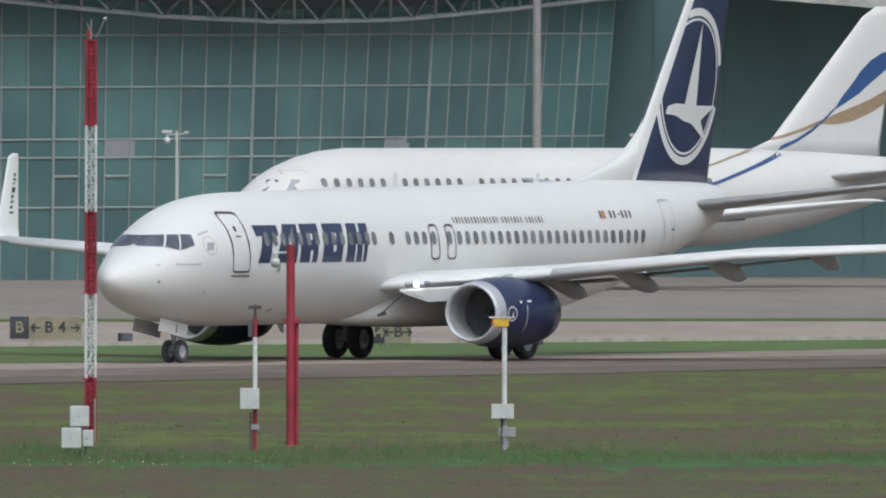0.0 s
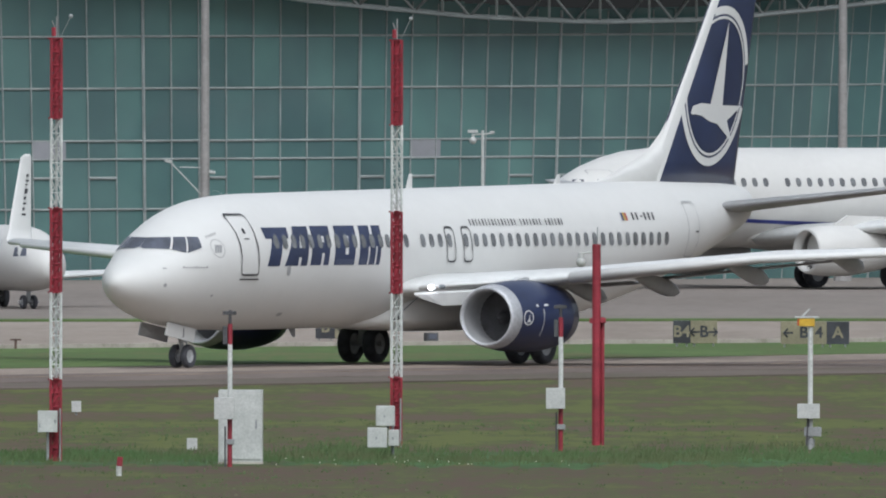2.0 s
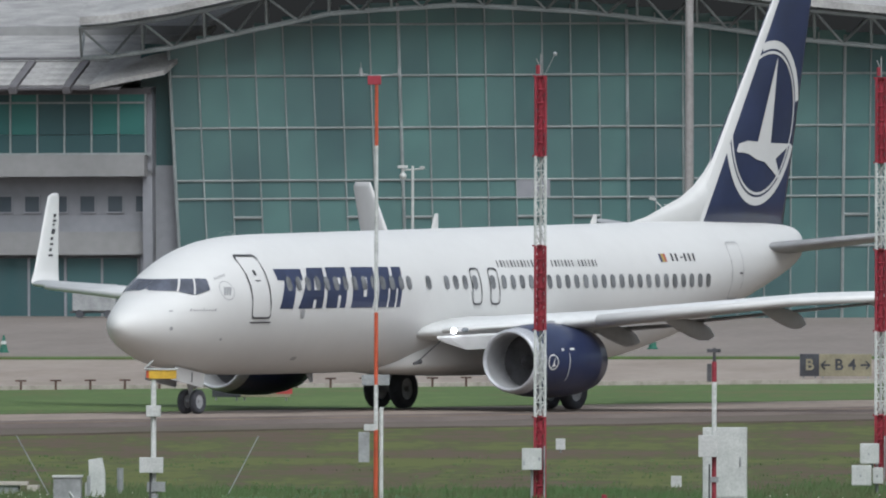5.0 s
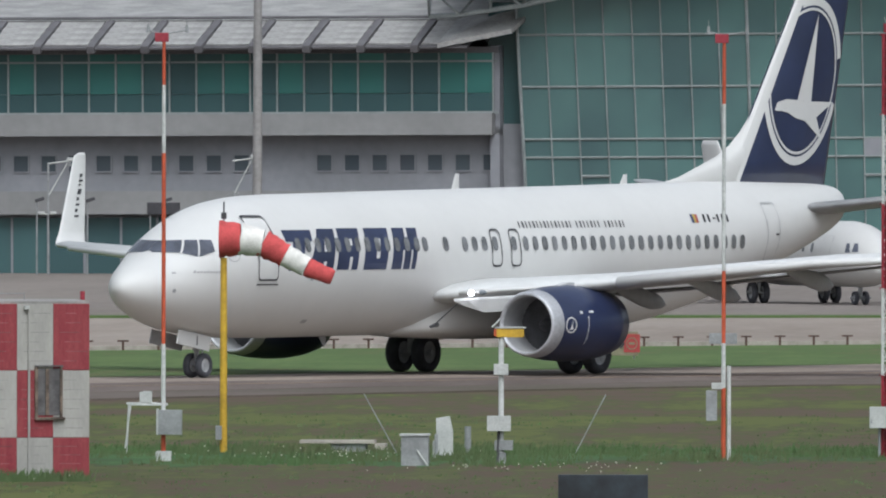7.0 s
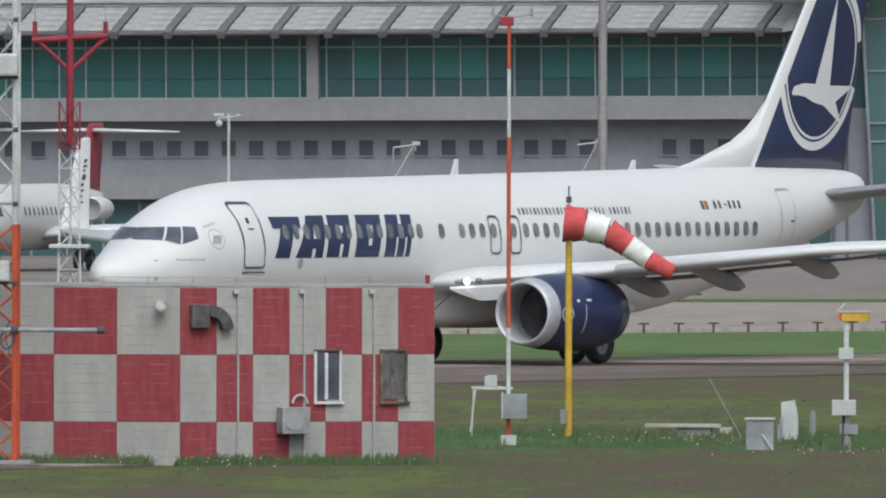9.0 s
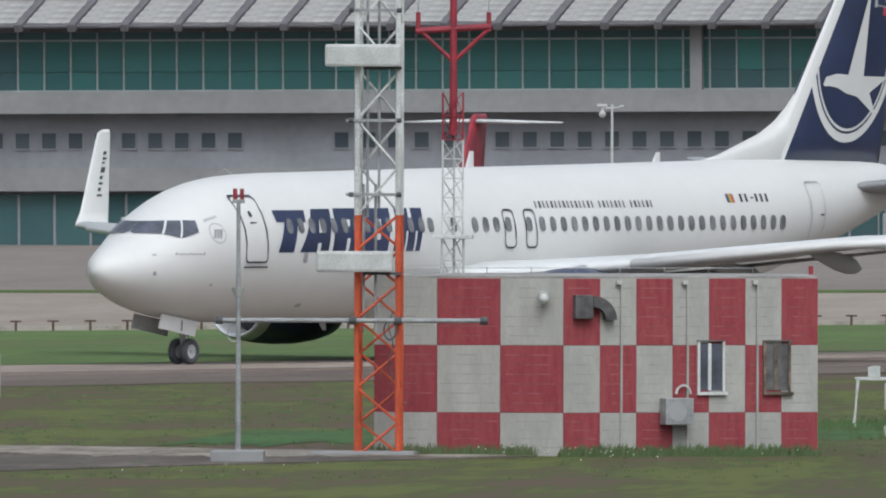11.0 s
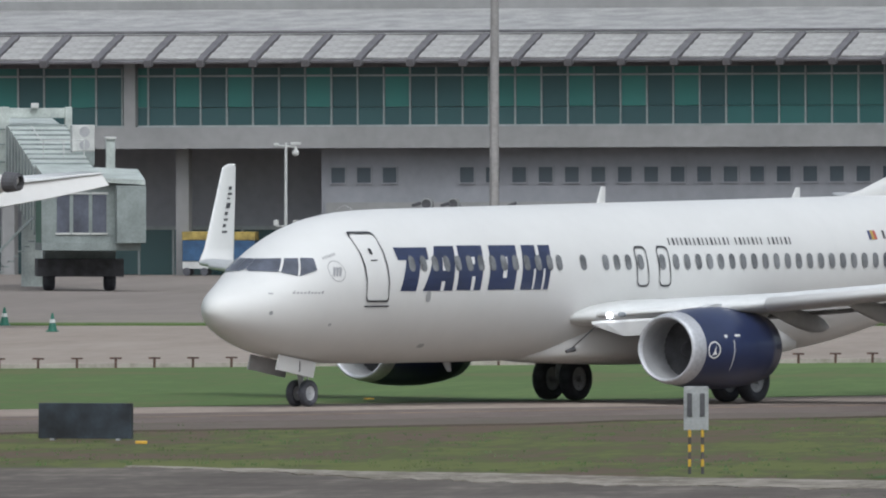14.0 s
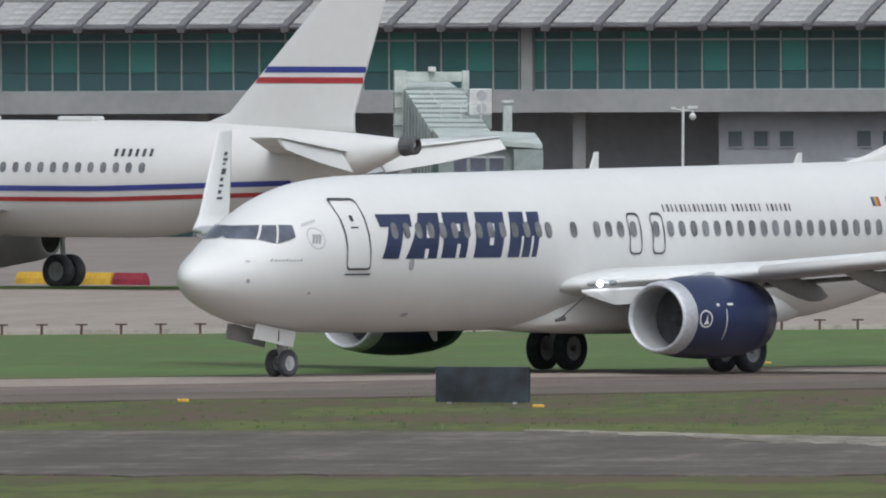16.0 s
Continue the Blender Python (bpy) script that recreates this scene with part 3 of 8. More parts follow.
    bm = bmesh.new()

    def cowl(x, a, o=0.012):
        r = float(np.interp(x, (0.42, 0.9, 1.6, 2.3, 3.0, 3.5), (0.955, 1.03, 1.07, 1.065, 0.99, 0.88))) + o
        a = radians(a)
        r = flat(a, r)
        return Vector((X0 - ex - 1.14 * x, ey + side * 1.04 * r * math.cos(a), ez + 1.04 * r * math.sin(a)))
    n = 24
    ri = [bm.verts.new(cowl(0.66 + 0.17 * math.cos(6.2832 * k / n), 0 + 10.5 * math.sin(6.2832 * k / n))) for k in range(n)]
    ro = [bm.verts.new(cowl(0.66 + 0.205 * math.cos(6.2832 * k / n), 0 + 12.6 * math.sin(6.2832 * k / n))) for k in range(n)]
    for k in range(n):
        bm.faces.new((ri[k], ri[(k + 1) % n], ro[(k + 1) % n], ro[k]))
    bm.faces.new([bm.verts.new(cowl(x, a)) for x, a in ((0.735, 7.5), (0.70, -1.5), (0.76, -6.5), (0.66, -7), (0.575, -9.5), (0.65, -3))])
    part("emblem", bm, M_white, engine, "small white ring emblem")
    bm = bmesh.new()
    for x, a, w, h in ((1.06, 17, 0.1, 4), (1.44, 18, 0.2, 3)):
        bm.faces.new([bm.verts.new(cowl(x + dx, a + da)) for dx, da in ((0, 0), (w, 0), (w, h), (0, h))])
        part("stencil", bm, M_wing, engine)
        bm = bmesh.new()
    for x0_, x1_, a0, a1 in ((1.36, 1.385, 13, -30),):
        for k in range(6):
            b0, b1 = a0 + (a1 - a0) * k / 6, a0 + (a1 - a0) * (k + 1) / 6
            bm.faces.new([bm.verts.new(cowl(x, a)) for x, a in ((x0_, b0), (x1_, b0), (x1_, b1), (x0_, b1))])
    part("stencil", bm, M_wing, engine)

# fin, rudder and tailplanes
FIN = [((X0 - 31.5, 0, 5.25), 5.58, 0.09), ((X0 - 32.06, 0, 6.0), 5.21, 0.09), ((X0 - 36.57, 0, 12.1), 2.2, 0.09), ((X0 - 36.95, 0, 12.45), 1.7, 0.05)]
fin = part("fin", surface(FIN, axis="y"), M_navy, airliner, "navy tail fin with white leading edge", smooth=True)


def fin_pt(x, z, side=1, out=0.012):
    """A point on the fin's skin."""
    f = (z - 6.0) / 6.1
    le, c = 32.06 + 4.51 * f, 5.21 - 3.01 * f
    u = min(1.0, max(0.001, (x - le) / c))
    t = 5 * 0.09 * (0.2969 * math.sqrt(u) - 0.126 * u - 0.3516 * u * u + 0.2843 * u ** 3 - 0.1015 * u ** 4) * c
    return Vector((X0 - x, side * (t + out), z))


for side in (1, -1):
    # white leading edge band
    bm = bmesh.new()
    g = []
    for k in range(9):
        z = 5.3 + 6.8 * k / 8
        le = 32.06 + 4.51 * (z - 6.0) / 6.1
        wd = 0.56 - 0.28 * k / 8
        g.append([bm.verts.new(fin_pt(le + w, z, side, 0.01)) for w in (0.0, 0.25 * wd, 0.6 * wd, wd)])
    for a, b in zip(g, g[1:]):
        for i in range(3):
            bm.faces.new((a[i], a[i + 1], b[i + 1], b[i]))
    part("leading_edge", bm, M_white, fin, "white leading edge band")
    # white double ring and a four-armed bird-like plain shape
    bm = bmesh.new()
    cx, cz, n = 35.75, 8.27, 44

    def ringp(k, r):
        a = 2 * math.pi * k / n
        dz = 2.43 * r * math.sin(a)
        return fin_pt(cx + 0.24 * dz + 2.12 * r * math.cos(a), cz + dz, side, 0.012)
    for r0, r1 in ((0.90, 1.0), (0.84, 0.872)):
        for k in range(n):
            pts = [ringp(k, r0), ringp(k + 1, r0), ringp(k + 1, r1), ringp(k, r1)]
            if all(32.06 + 0.7393 * (p.z - 6) + 0.2 < X0 - p.x < 37.27 + 0.246 * (p.z - 6) - 0.03 for p in pts):
                bm.faces.new([bm.verts.new(p) for p in pts])
    part("ring_emblem", bm, M_white, fin, "white double ring emblem")
    bm = bmesh.new()
    # body in a strip of short pieces, then the three pointed arms, all sharing their corners
    top_e = ((34.05, 7.45), (34.2, 7.66), (34.7, 7.75), (35.3, 7.72), (35.7, 7.70), (36.12, 7.68))
    low_e = ((34.15, 7.40), (34.35, 7.41), (34.75, 7.36), (35.2, 7.2), (35.75, 7.12), (36.45, 7.22))
    tv, lv = [[bm.verts.new(fin_pt(x, z, side, 0.02)) for x, z in e] for e in (top_e, low_e)]
    for i in range(5):
        bm.faces.new((tv[i], tv[i + 1], lv[i + 1], lv[i]))
    for l0, l1, tip in ((tv[3], tv[5], (36.55, 10.22)), (tv[5], lv[5], (37.5, 7.66)), (lv[4], lv[5], (36.82, 6.55))):
        p0, p1, (tx, tz) = (X0 - l0.co.x, l0.co.z), (X0 - l1.co.x, l1.co.z), tip
        prev = (l0, l1)
        for i in range(1, 5):
            cur = [bm.verts.new(fin_pt(p[0] + (tx - p[0]) * i / 5, p[1] + (tz - p[1]) * i / 5, side, 0.02)) for p in (p0, p1)]
            bm.faces.new((prev[0], prev[1], cur[1], cur[0]))
            prev = cur
        bm.faces.new((prev[0], prev[1], bm.verts.new(fin_pt(tx, tz, side, 0.02))))
    part("bird_emblem", bm, M_white, fin, "white plain bird-like emblem")
    secs = [((X0 - 33.9, side * 0.5, 4.55), 4.1, 0.09), ((X0 - 37.95, side * 7.0, 5.35), 1.35, 0.09), ((X0 - 38.15, side * 7.18, 5.38), 0.95, 0.05)]
    part("tailplane", surface(secs), M_under, airliner, "grey tailplane", smooth=True)

bm = bmesh.new()
rings = []
for x, z1, w in ((28.3, 5.36, 0.02), (29.2, 5.52, 0.07), (30.37, 5.86, 0.11), (31.2, 6.10, 0.15), (31.9, 6.42, 0.19), (32.5, 6.82, 0.2), (32.97, 7.24, 0.2), (33.3, 7.4, 0.16)):
    rings.append([(X0 - x, -w, 5.1), (X0 - x, -w * 0.8, 5.3 + (z1 - 5.3) * 0.6), (X0 - x, 0, z1), (X0 - x, w * 0.8, 5.3 + (z1 - 5.3) * 0.6), (X0 - x, w, 5.1)])
loft(bm, rings)
part("dorsal_fin", fix(bm), M_white, airliner, "white dorsal fin", smooth=True)

# cabin windows, doors, exits, cockpit glazing
WIN = [6.35 + 0.508 * i for i in range(13)] + [12.87, 13.95] + [14.95 + 0.508 * i for i in range(3)] + [16.52, 17.5] + [18.12 + 0.508 * i for i in range(24)]
for side in (1, -1):
    for x in WIN:
        bm = bmesh.new()
        plate(bm, rounded(x, 3.68, 0.27, 0.40, 0.12, 3), 0.022, side)
        part("cabin_window", bm, M_pane, fuselage)
    for x, h, w, zc in ((16.57, 1.06, 0.54, 3.56), (17.57, 1.06, 0.54, 3.56)):
        bm = bmesh.new()
        outline(bm, subdivided(rounded(x, zc, w, h, 0.15, 3), 3), 0.042, 0.03, side)
        part("overwing_exit", bm, M_line, fuselage, "dark outlined emergency exit")
    bm = bmesh.new()
    outline(bm, subdivided(rounded(4.87, 3.6, 0.92, 1.8, 0.12, 3), 4), 0.045, 0.03, side)
    decal(bm, ((4.36, 2.58), (5.38, 2.58), (5.36, 2.62), (4.38, 2.62)), 4, 1, 0.03, side)
    door = part("cabin_door", bm, M_line, fuselage, "outlined forward cabin door")
    bm = bmesh.new()
    plate(bm, rounded(4.83, 4.0, 0.12, 0.16, 0.05), 0.016, side)
    part("door_window", bm, M_line, door)
    bm = bmesh.new()
    decal(bm, ((4.72, 3.76), (4.98, 3.76), (4.98, 3.79), (4.72, 3.79)), 2, 1, 0.016, side)
    part("door_handle", bm, M_line, door)
    bm = bmesh.new()
    outline(bm, subdivided(rounded(31.75, 3.95, 0.80, 1.66, 0.12, 3), 4), 0.03, 0.03, side)
    door = part("cabin_door", bm, M_under, fuselage, "outlined rear cabin door")
    bm = bmesh.new()
    decal(bm, ((31.9, 3.85), (32.1, 3.85), (32.1, 3.9), (31.9, 3.9)), 1, 1, 0.016, side)
    part("door_handle", bm, M_line, door)
    # cockpit: each pane follows the nose
    for quad in (((1.515, 3.495), (1.86, 3.48), (2.24, 3.83), (1.99, 3.815)), ((1.895, 3.47), (2.2, 3.37), (2.54, 3.83), (2.28, 3.83)), ((2.25, 3.37), (2.80, 3.52), (2.90, 3.83), (2.59, 3.84))):
        bm = bmesh.new()
        decal(bm, quad, 6, 6, 0.02, side)
        part("cockpit_window", bm, M_windsh, fuselage, "dark cockpit window")
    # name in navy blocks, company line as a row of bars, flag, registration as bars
    for k, (xa, xb) in enumerate(((5.78, 7.1), (7.0, 8.2), (8.38, 9.5), (9.76, 11.0), (11.2, 12.5))):
        bm = bmesh.new()
        lean = 0.36
        if k == 0:
            decal(bm, ((xa + 0.04, 3.78), (xb + 0.02, 3.78), (xb + 0.1, 4.10), (xa + 0.0, 4.10)), 3, 2, 0.012, side)
            decal(bm, ((xa, 2.98), (xa + 0.68, 2.98), (xa + 0.98, 3.78), (xa + 0.38, 3.78)), 2, 5, 0.012, side)
        elif k == 1:
            decal(bm, ((xa - 0.25, 2.98), (xb - 0.15, 2.98), (xb + 0.2, 4.13), (xa + 0.55, 4.13)), 3, 7, 0.012, side)
        else:
            decal(bm, ((xa - 0.14, 2.99), (xb - 0.2, 2.99), (xb + 0.14, 4.14), (xa + 0.18, 4.14)), 3, 7, 0.012, side)
        blk = part("name_block", bm, M_navy, fuselage, "large slanted navy block")
        for gx, gw, z0, z1 in ((), ((-0.02, 0.15, 2.97, 3.22), (0.12, 0.13, 3.5, 3.82)), ((-0.03, 0.14, 2.98, 3.34), (0.10, 0.16, 3.66, 3.84)), ((0.0, 0.17, 3.3, 3.84),),
                               ((-0.25, 0.08, 2.98, 3.52), (0.18, 0.08, 2.98, 3.52), (0.12, 0.14, 3.88, 4.15)))[k]:
            bm = bmesh.new()
            m0 = (xa + xb) / 2 + gx
            decal(bm, ((m0 - gw / 2, z0), (m0 + gw / 2, z0), (m0 + gw / 2 + 0.28 * (z1 - z0), z1), (m0 - gw / 2 + 0.28 * (z1 - z0), z1)), 1, 3, 0.016, side)
            part("gap", bm, M_white, blk, "white slit")
    x = 18.0
    for word in (15, 7, 6):
        for k in range(word):
            bm = bmesh.new()
            wb = 0.06 + 0.03 * (k % 3 == 1)
            decal(bm, ((x, 4.11), (x + wb, 4.11), (x + wb + 0.03, 4.30), (x + 0.03, 4.30)), 1, 2, 0.012, side)
            part("lettering_bar", bm, M_line, fuselage)
            x += 0.191
        x += 0.16
    x = 27.85
    for k in range(6):
        bm = bmesh.new()
        if k != 2:
            decal(bm, ((x, 4.24), (x + 0.11, 4.24), (x + 0.14, 4.46), (x + 0.03, 4.46)), 1, 2, 0.012, side)
        else:
            decal(bm, ((x + 0.04, 4.33), (x + 0.18, 4.33), (x + 0.18, 4.37), (x + 0.04, 4.37)), 1, 1, 0.012, side)
        x += 0.25
        part("registration_bar", bm, M_line, fuselage)
    for k, cc in enumerate(((0.06, 0.07, 0.15), (0.42, 0.30, 0.06), (0.36, 0.07, 0.05))):
        mm = bpy.data.materials.get("flag_paint_%d" % k) or mat("flag_paint_%d" % k, cc, 0.4, vary=0.05)
        bm = bmesh.new()
        decal(bm, ((27.2 + 0.12 * k, 4.22), (27.32 + 0.12 * k, 4.22), (27.34 + 0.12 * k, 4.46), (27.22 + 0.12 * k, 4.46)), 1, 3, 0.012, side)
        part("flag_stripe", bm, mm, fuselage)
    # round alliance emblem by the cockpit, static ports, vents and panel seams
    bm = bmesh.new()
    outline(bm, [(3.42 + 0.28 * math.cos(6.2832 * k / 24), 3.5 + 0.27 * math.sin(6.2832 * k / 24)) for k in range(24)], 0.015, 0.012, side)
    part("round_emblem", bm, M_under, fuselage, "small grey round emblem")
    for k in range(3):
        bm = bmesh.new()
        decal(bm, ((3.24 + 0.1 * k, 3.38), (3.3 + 0.1 * k, 3.36), (3.42 + 0.1 * k, 3.58), (3.34 + 0.1 * k, 3.62)), 1, 2, 0.012, side)
        part("emblem_curl", bm, M_under, fuselage)
    for k in range(6):
        bm = bmesh.new()
        decal(bm, ((3.14 + 0.08 * k, 3.8 + 0.02 * k), (3.18 + 0.08 * k, 3.8 + 0.02 * k), (3.2 + 0.08 * k, 3.87 + 0.02 * k), (3.16 + 0.08 * k, 3.87 + 0.02 * k)), 1, 1, 0.012, side)
        part("emblem_letter", bm, M_under, fuselage)
    for k in range(9):
        bm = bmesh.new()
        decal(bm, ((1.88 + 0.11 * k, 2.93), (1.96 + 0.11 * k, 2.93), (1.98 + 0.11 * k, 2.97 + 0.04 * (k % 4 == 0)), (1.91 + 0.11 * k, 2.97)), 1, 1, 0.012, side)
        part("script_bar", bm, M_under, fuselage)
    for x, z, w, h in ((1.26, 2.44, 0.11, 0.11), (1.32, 2.93, 0.12, 0.04), (3.28, 2.13, 0.1, 0.07), (7.03, 2.84, 0.2, 0.3), (7.6, 1.56, 0.28, 0.1)):
        bm = bmesh.new()
        plate(bm, rounded(x, z, w, h, min(w, h) * 0.45, 3), 0.014, side)
        part("port_mark", bm, M_under, fuselage)
    for xs in (1.25, 5.9, 12.0, 25.5):
        bm = bmesh.new()
        decal(bm, ((xs, 1.7), (xs + 0.012, 1.7), (xs + 0.012, 5.2), (xs, 5.2)) if xs > 3 else ((xs, 1.9), (xs + 0.012, 1.9), (xs + 0.012, 3.4), (xs, 3.4)), 1, 16, 0.006, side)
        part("panel_seam", bm, M_wing, fuselage)

# roof aerials, tail cone, lights
for x, z, h in ((17.1, 5.2, 0.45), (26.0, 5.32, 0.28)):
    bm = bmesh.new()
    loft(bm, [foil((X0 - x, 0, z - 0.03), 0.42, 0.12, axis="y"), foil((X0 - x - 0.22, 0, z + h), 0.2, 0.12, axis="y")])
    part("aerial", fix(bm), M_white, airliner, "white blade aerial")
bm = bmesh.new()
loft(bm, [foil((X0 - 10.2, 0, 1.12), 0.4, 0.12, axis="y"), foil((X0 - 10.45, 0, 0.85), 0.18, 0.12, axis="y")])
part("aerial", fix(bm), M_under, airliner)
bm = bmesh.new()
revolve(bm, ((-37.66, 0.26), (-37.85, 0.21), (-37.98, 0.1), (-38.0, 0.01)), "X", 16)
bmesh.ops.transform(bm, matrix=Matrix.Translation((X0, 0, 4.73)), verts=bm.verts)
part("tail_cone", fix(bm), M_metal, airliner, smooth=True)
M_lamp = mat("lit_landing_light", (1.0, 0.95, 0.98), 0.3, emit=14.0)
M_lampglass = mat("lamp_cover", (0.25, 0.28, 0.3), 0.15, vary=0.2, size=0.3)
for side in (1, -1):
    c = Vector((X0 - 13.88, side * 2.74, 2.31))
    bm = bmesh.new()
    bmesh.ops.create_uvsphere(bm, u_segments=12, v_segments=8, radius=0.085, matrix=Matrix.Translation(c))
    part("landing_light", bm, M_lamp, airliner, "lit white landing light")
    bm = bmesh.new()
    bmesh.ops.create_uvsphere(bm, u_segments=12, v_segments=8, radius=0.09, matrix=Matrix.Translation(c + Vector((-0.16, side * 0.28, 0.02))) @ Matrix.Diagonal((1, 1.3, 0.8, 1)))
    part("lamp_cover", bm, M_lampglass, airliner)

# landing gear
bm = bmesh.new()
tube(bm, (X0 - 4.05, 0, 0.36), (X0 - 3.85, 0, 1.6), 0.075, n=12)
tube(bm, (X0 - 4.02, 0, 0.75), (X0 - 3.95, 0, 1.4), 0.11, n=12)
tube(bm, (X0 - 4.05, -0.24, 0.36), (X0 - 4.05, 0.24, 0.36), 0.05, n=10)
tube(bm, (X0 - 3.95, 0, 1.0), (X0 - 3.1, 0, 1.6), 0.04, n=8)
tube(bm, (X0 - 4.2, 0, 0.5), (X0 - 4.3, 0, 0.75), 0.03, n=8)
tube(bm, (X0 - 4.3, 0, 0.75), (X0 - 4.12, 0, 1.0), 0.03, n=8)
nose_gear = part("nose_gear", fix(bm), M_strut, airliner, "grey nose gear leg")
for y in (-0.2, 0.2):
    ROLLERS.append((wheel_unit("nose_tyre", nose_gear, (X0 - 4.05, y, 0.345), 0.345, 0.2), 0.345, 1))
for side in (1, -1):
    bm = bmesh.new()
    q4 = ((2.28, 0.98), (3.9, 0.74), (4.02, 1.14), (2.42, 1.36))
    loft(bm, [[(X0 - x, side * 0.45 - 0.02, z) for x, z in q4], [(X0 - x, side * 0.45 + 0.02, z) for x, z in q4]])
    fix(bm)
    # far door is grey to stand for the shade on its inner face
    part("gear_door", bm, M_white if side > 0 else M_under, airliner, "white nose gear door" if side > 0 else "nose gear door greyed for the shade on its inner face")
    bm = bmesh.new()
    tube(bm, (X0 - 19.45, side * 2.86, 0.56), (X0 - 19.45, side * 2.75, 2.1), 0.11, n=12)
    tube(bm, (X0 - 19.45, side * 2.86, 1.0), (X0 - 19.45, side * 2.78, 1.9), 0.16, n=12)
    tube(bm, (X0 - 19.6, side * 2.2, 0.56), (X0 - 19.6, side * 3.5, 0.56), 0.08, n=10)
    tube(bm, (X0 - 19.5, side * 2.8, 1.3), (X0 - 19.5, side * 1.4, 1.8), 0.06, n=8)
    tube(bm, (X0 - 19.9, side * 2.86, 0.8), (X0 - 20.0, side * 2.86, 1.2), 0.04, n=8)
    gear = part("main_gear", fix(bm), M_strut, airliner, "grey main gear leg")
    bm = bmesh.new()
    box(bm, X0 - 20.1, X0 - 18.9, side * 3.12 - 0.015, side * 3.12 + 0.015, 1.15, 2.0, 0.01)
    part("gear_door", bm, M_wing, airliner)
    for y in (side * 2.43, side * 3.29):
        ROLLERS.append((wheel_unit("main_tyre", gear, (X0 - 19.6, y, 0.565), 0.565, 0.4), 0.565, 2))
bm = bmesh.new()
tube(bm, (X0 - 13.45, 1.66, 1.36), (X0 - 13.75, 1.70, 1.42), 0.04, 0.07, n=10)
tube(bm, (X0 - 13.6, 1.70, 1.42), (X0 - 13.92, 2.30, 2.04), 0.018, n=6)
part("ram_air_inlet", fix(bm), M_dark, airliner)
# J on the nose gear door
cu = bpy.data.curves.new("door_letter", "FONT")
cu.body, cu.size, cu.extrude, cu.align_x = "J", 0.30, 0.004, "CENTER"
lt = new("door_letter", cu)
lt.parent = airliner
lt.matrix_basis = Matrix.Translation((X0 - 3.3, 0.48, 0.98)) @ Matrix.Rotation(radians(180), 4, "Z") @ Matrix.Rotation(radians(90), 4, "X")
cu.materials.append(M_line)


# ---- terminal ----
def pane_mat(name, dark, light, rough=0.08, spread=0.3):
    """Tinted facade glass; each pane's room brightness and broad cloud reflections are put into its colour."""
    m = bpy.data.materials.new(name)
    m.use_nodes = True
    n, l = m.node_tree.nodes, m.node_tree.links
    b = n["Principled BSDF"]
    b.inputs["Roughness"].default_value = rough
    b.inputs["Specular IOR Level"].default_value = 0.6
    oi, r = n.new("ShaderNodeObjectInfo"), n.new("ShaderNodeValToRGB")
    r.color_ramp.elements[0].position, r.color_ramp.elements[1].position = 0.35, 1.0
    r.color_ramp.elements[0].color, r.color_ramp.elements[1].color = (*dark, 1), (*light, 1)
    tc, nz = n.new("ShaderNodeTexCoord"), n.new("ShaderNodeTexNoise")
    nz.inputs["Scale"].default_value, nz.inputs["Detail"].default_value = 0.22, 3.0
    l.new(tc.outputs["Object"], nz.inputs["Vector"])
    ad = n.new("ShaderNodeMath")
    ad.operation = "MULTIPLY_ADD"
    l.new(nz.outputs["Fac"], ad.inputs[0])
    ad.inputs[1].default_value = 0.9
    sb = n.new("ShaderNodeMath")
    sb.operation = "MULTIPLY_ADD"
    l.new(oi.outputs["Random"], sb.inputs[0])
    sb.inputs[1].default_value, sb.inputs[2].default_value = spread, 0.075 - spread / 2
    l.new(sb.outputs[0], ad.inputs[2])
    l.new(ad.outputs[0], r.inputs[0])
    l.new(r.outputs[0], b.inputs["Base Color"])
    return m


M_conc = mat("terminal_concrete", (0.24, 0.24, 0.238), 0.8, vary=0.05, size=4, fine=0.03)
M_concd = mat("terminal_wall_grey", (0.232, 0.238, 0.256), 0.8, vary=0.05, size=3.5, fine=0.03)
M_roofp = mat("roof_panel_metal", (0.34, 0.335, 0.32), 0.6, metal=0.05, vary=0.12, size=1.2, fine=0.08)
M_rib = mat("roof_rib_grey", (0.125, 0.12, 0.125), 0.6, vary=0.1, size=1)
M_mull = mat("mullion_grey", (0.25, 0.275, 0.27), 0.5, vary=0.08, size=1)
M_glass = pane_mat("teal_curtain_glass", (0.062, 0.112, 0.114), (0.115, 0.222, 0.205))
M_glass2 = pane_mat("green_gallery_glass", (0.040, 0.105, 0.104), (0.056, 0.175, 0.155))
# bright and dim copies of one glass; light through the gallery is in the colour
M_glass3 = pane_mat("bright_gallery_glass", (0.046, 0.150, 0.135), (0.066, 0.225, 0.195))
M_glass4 = pane_mat("dim_gallery_glass", (0.046, 0.090, 0.096), (0.056, 0.125, 0.125))
M_glassw = pane_mat("small_window_glass", (0.060, 0.076, 0.090), (0.085, 0.105, 0.118))
# distant haze over the far wing is put into this lighter glass colour
M_glassw2 = pane_mat("haze_lightened_wing_glass", (0.095, 0.160, 0.168), (0.108, 0.19, 0.188))
M_glassg = pane_mat("ground_floor_glass", (0.050, 0.098, 0.104), (0.075, 0.15, 0.15), spread=0.5)
M_glassd = pane_mat("dark_teal_glass", (0.048, 0.085, 0.090), (0.055, 0.115, 0.115))

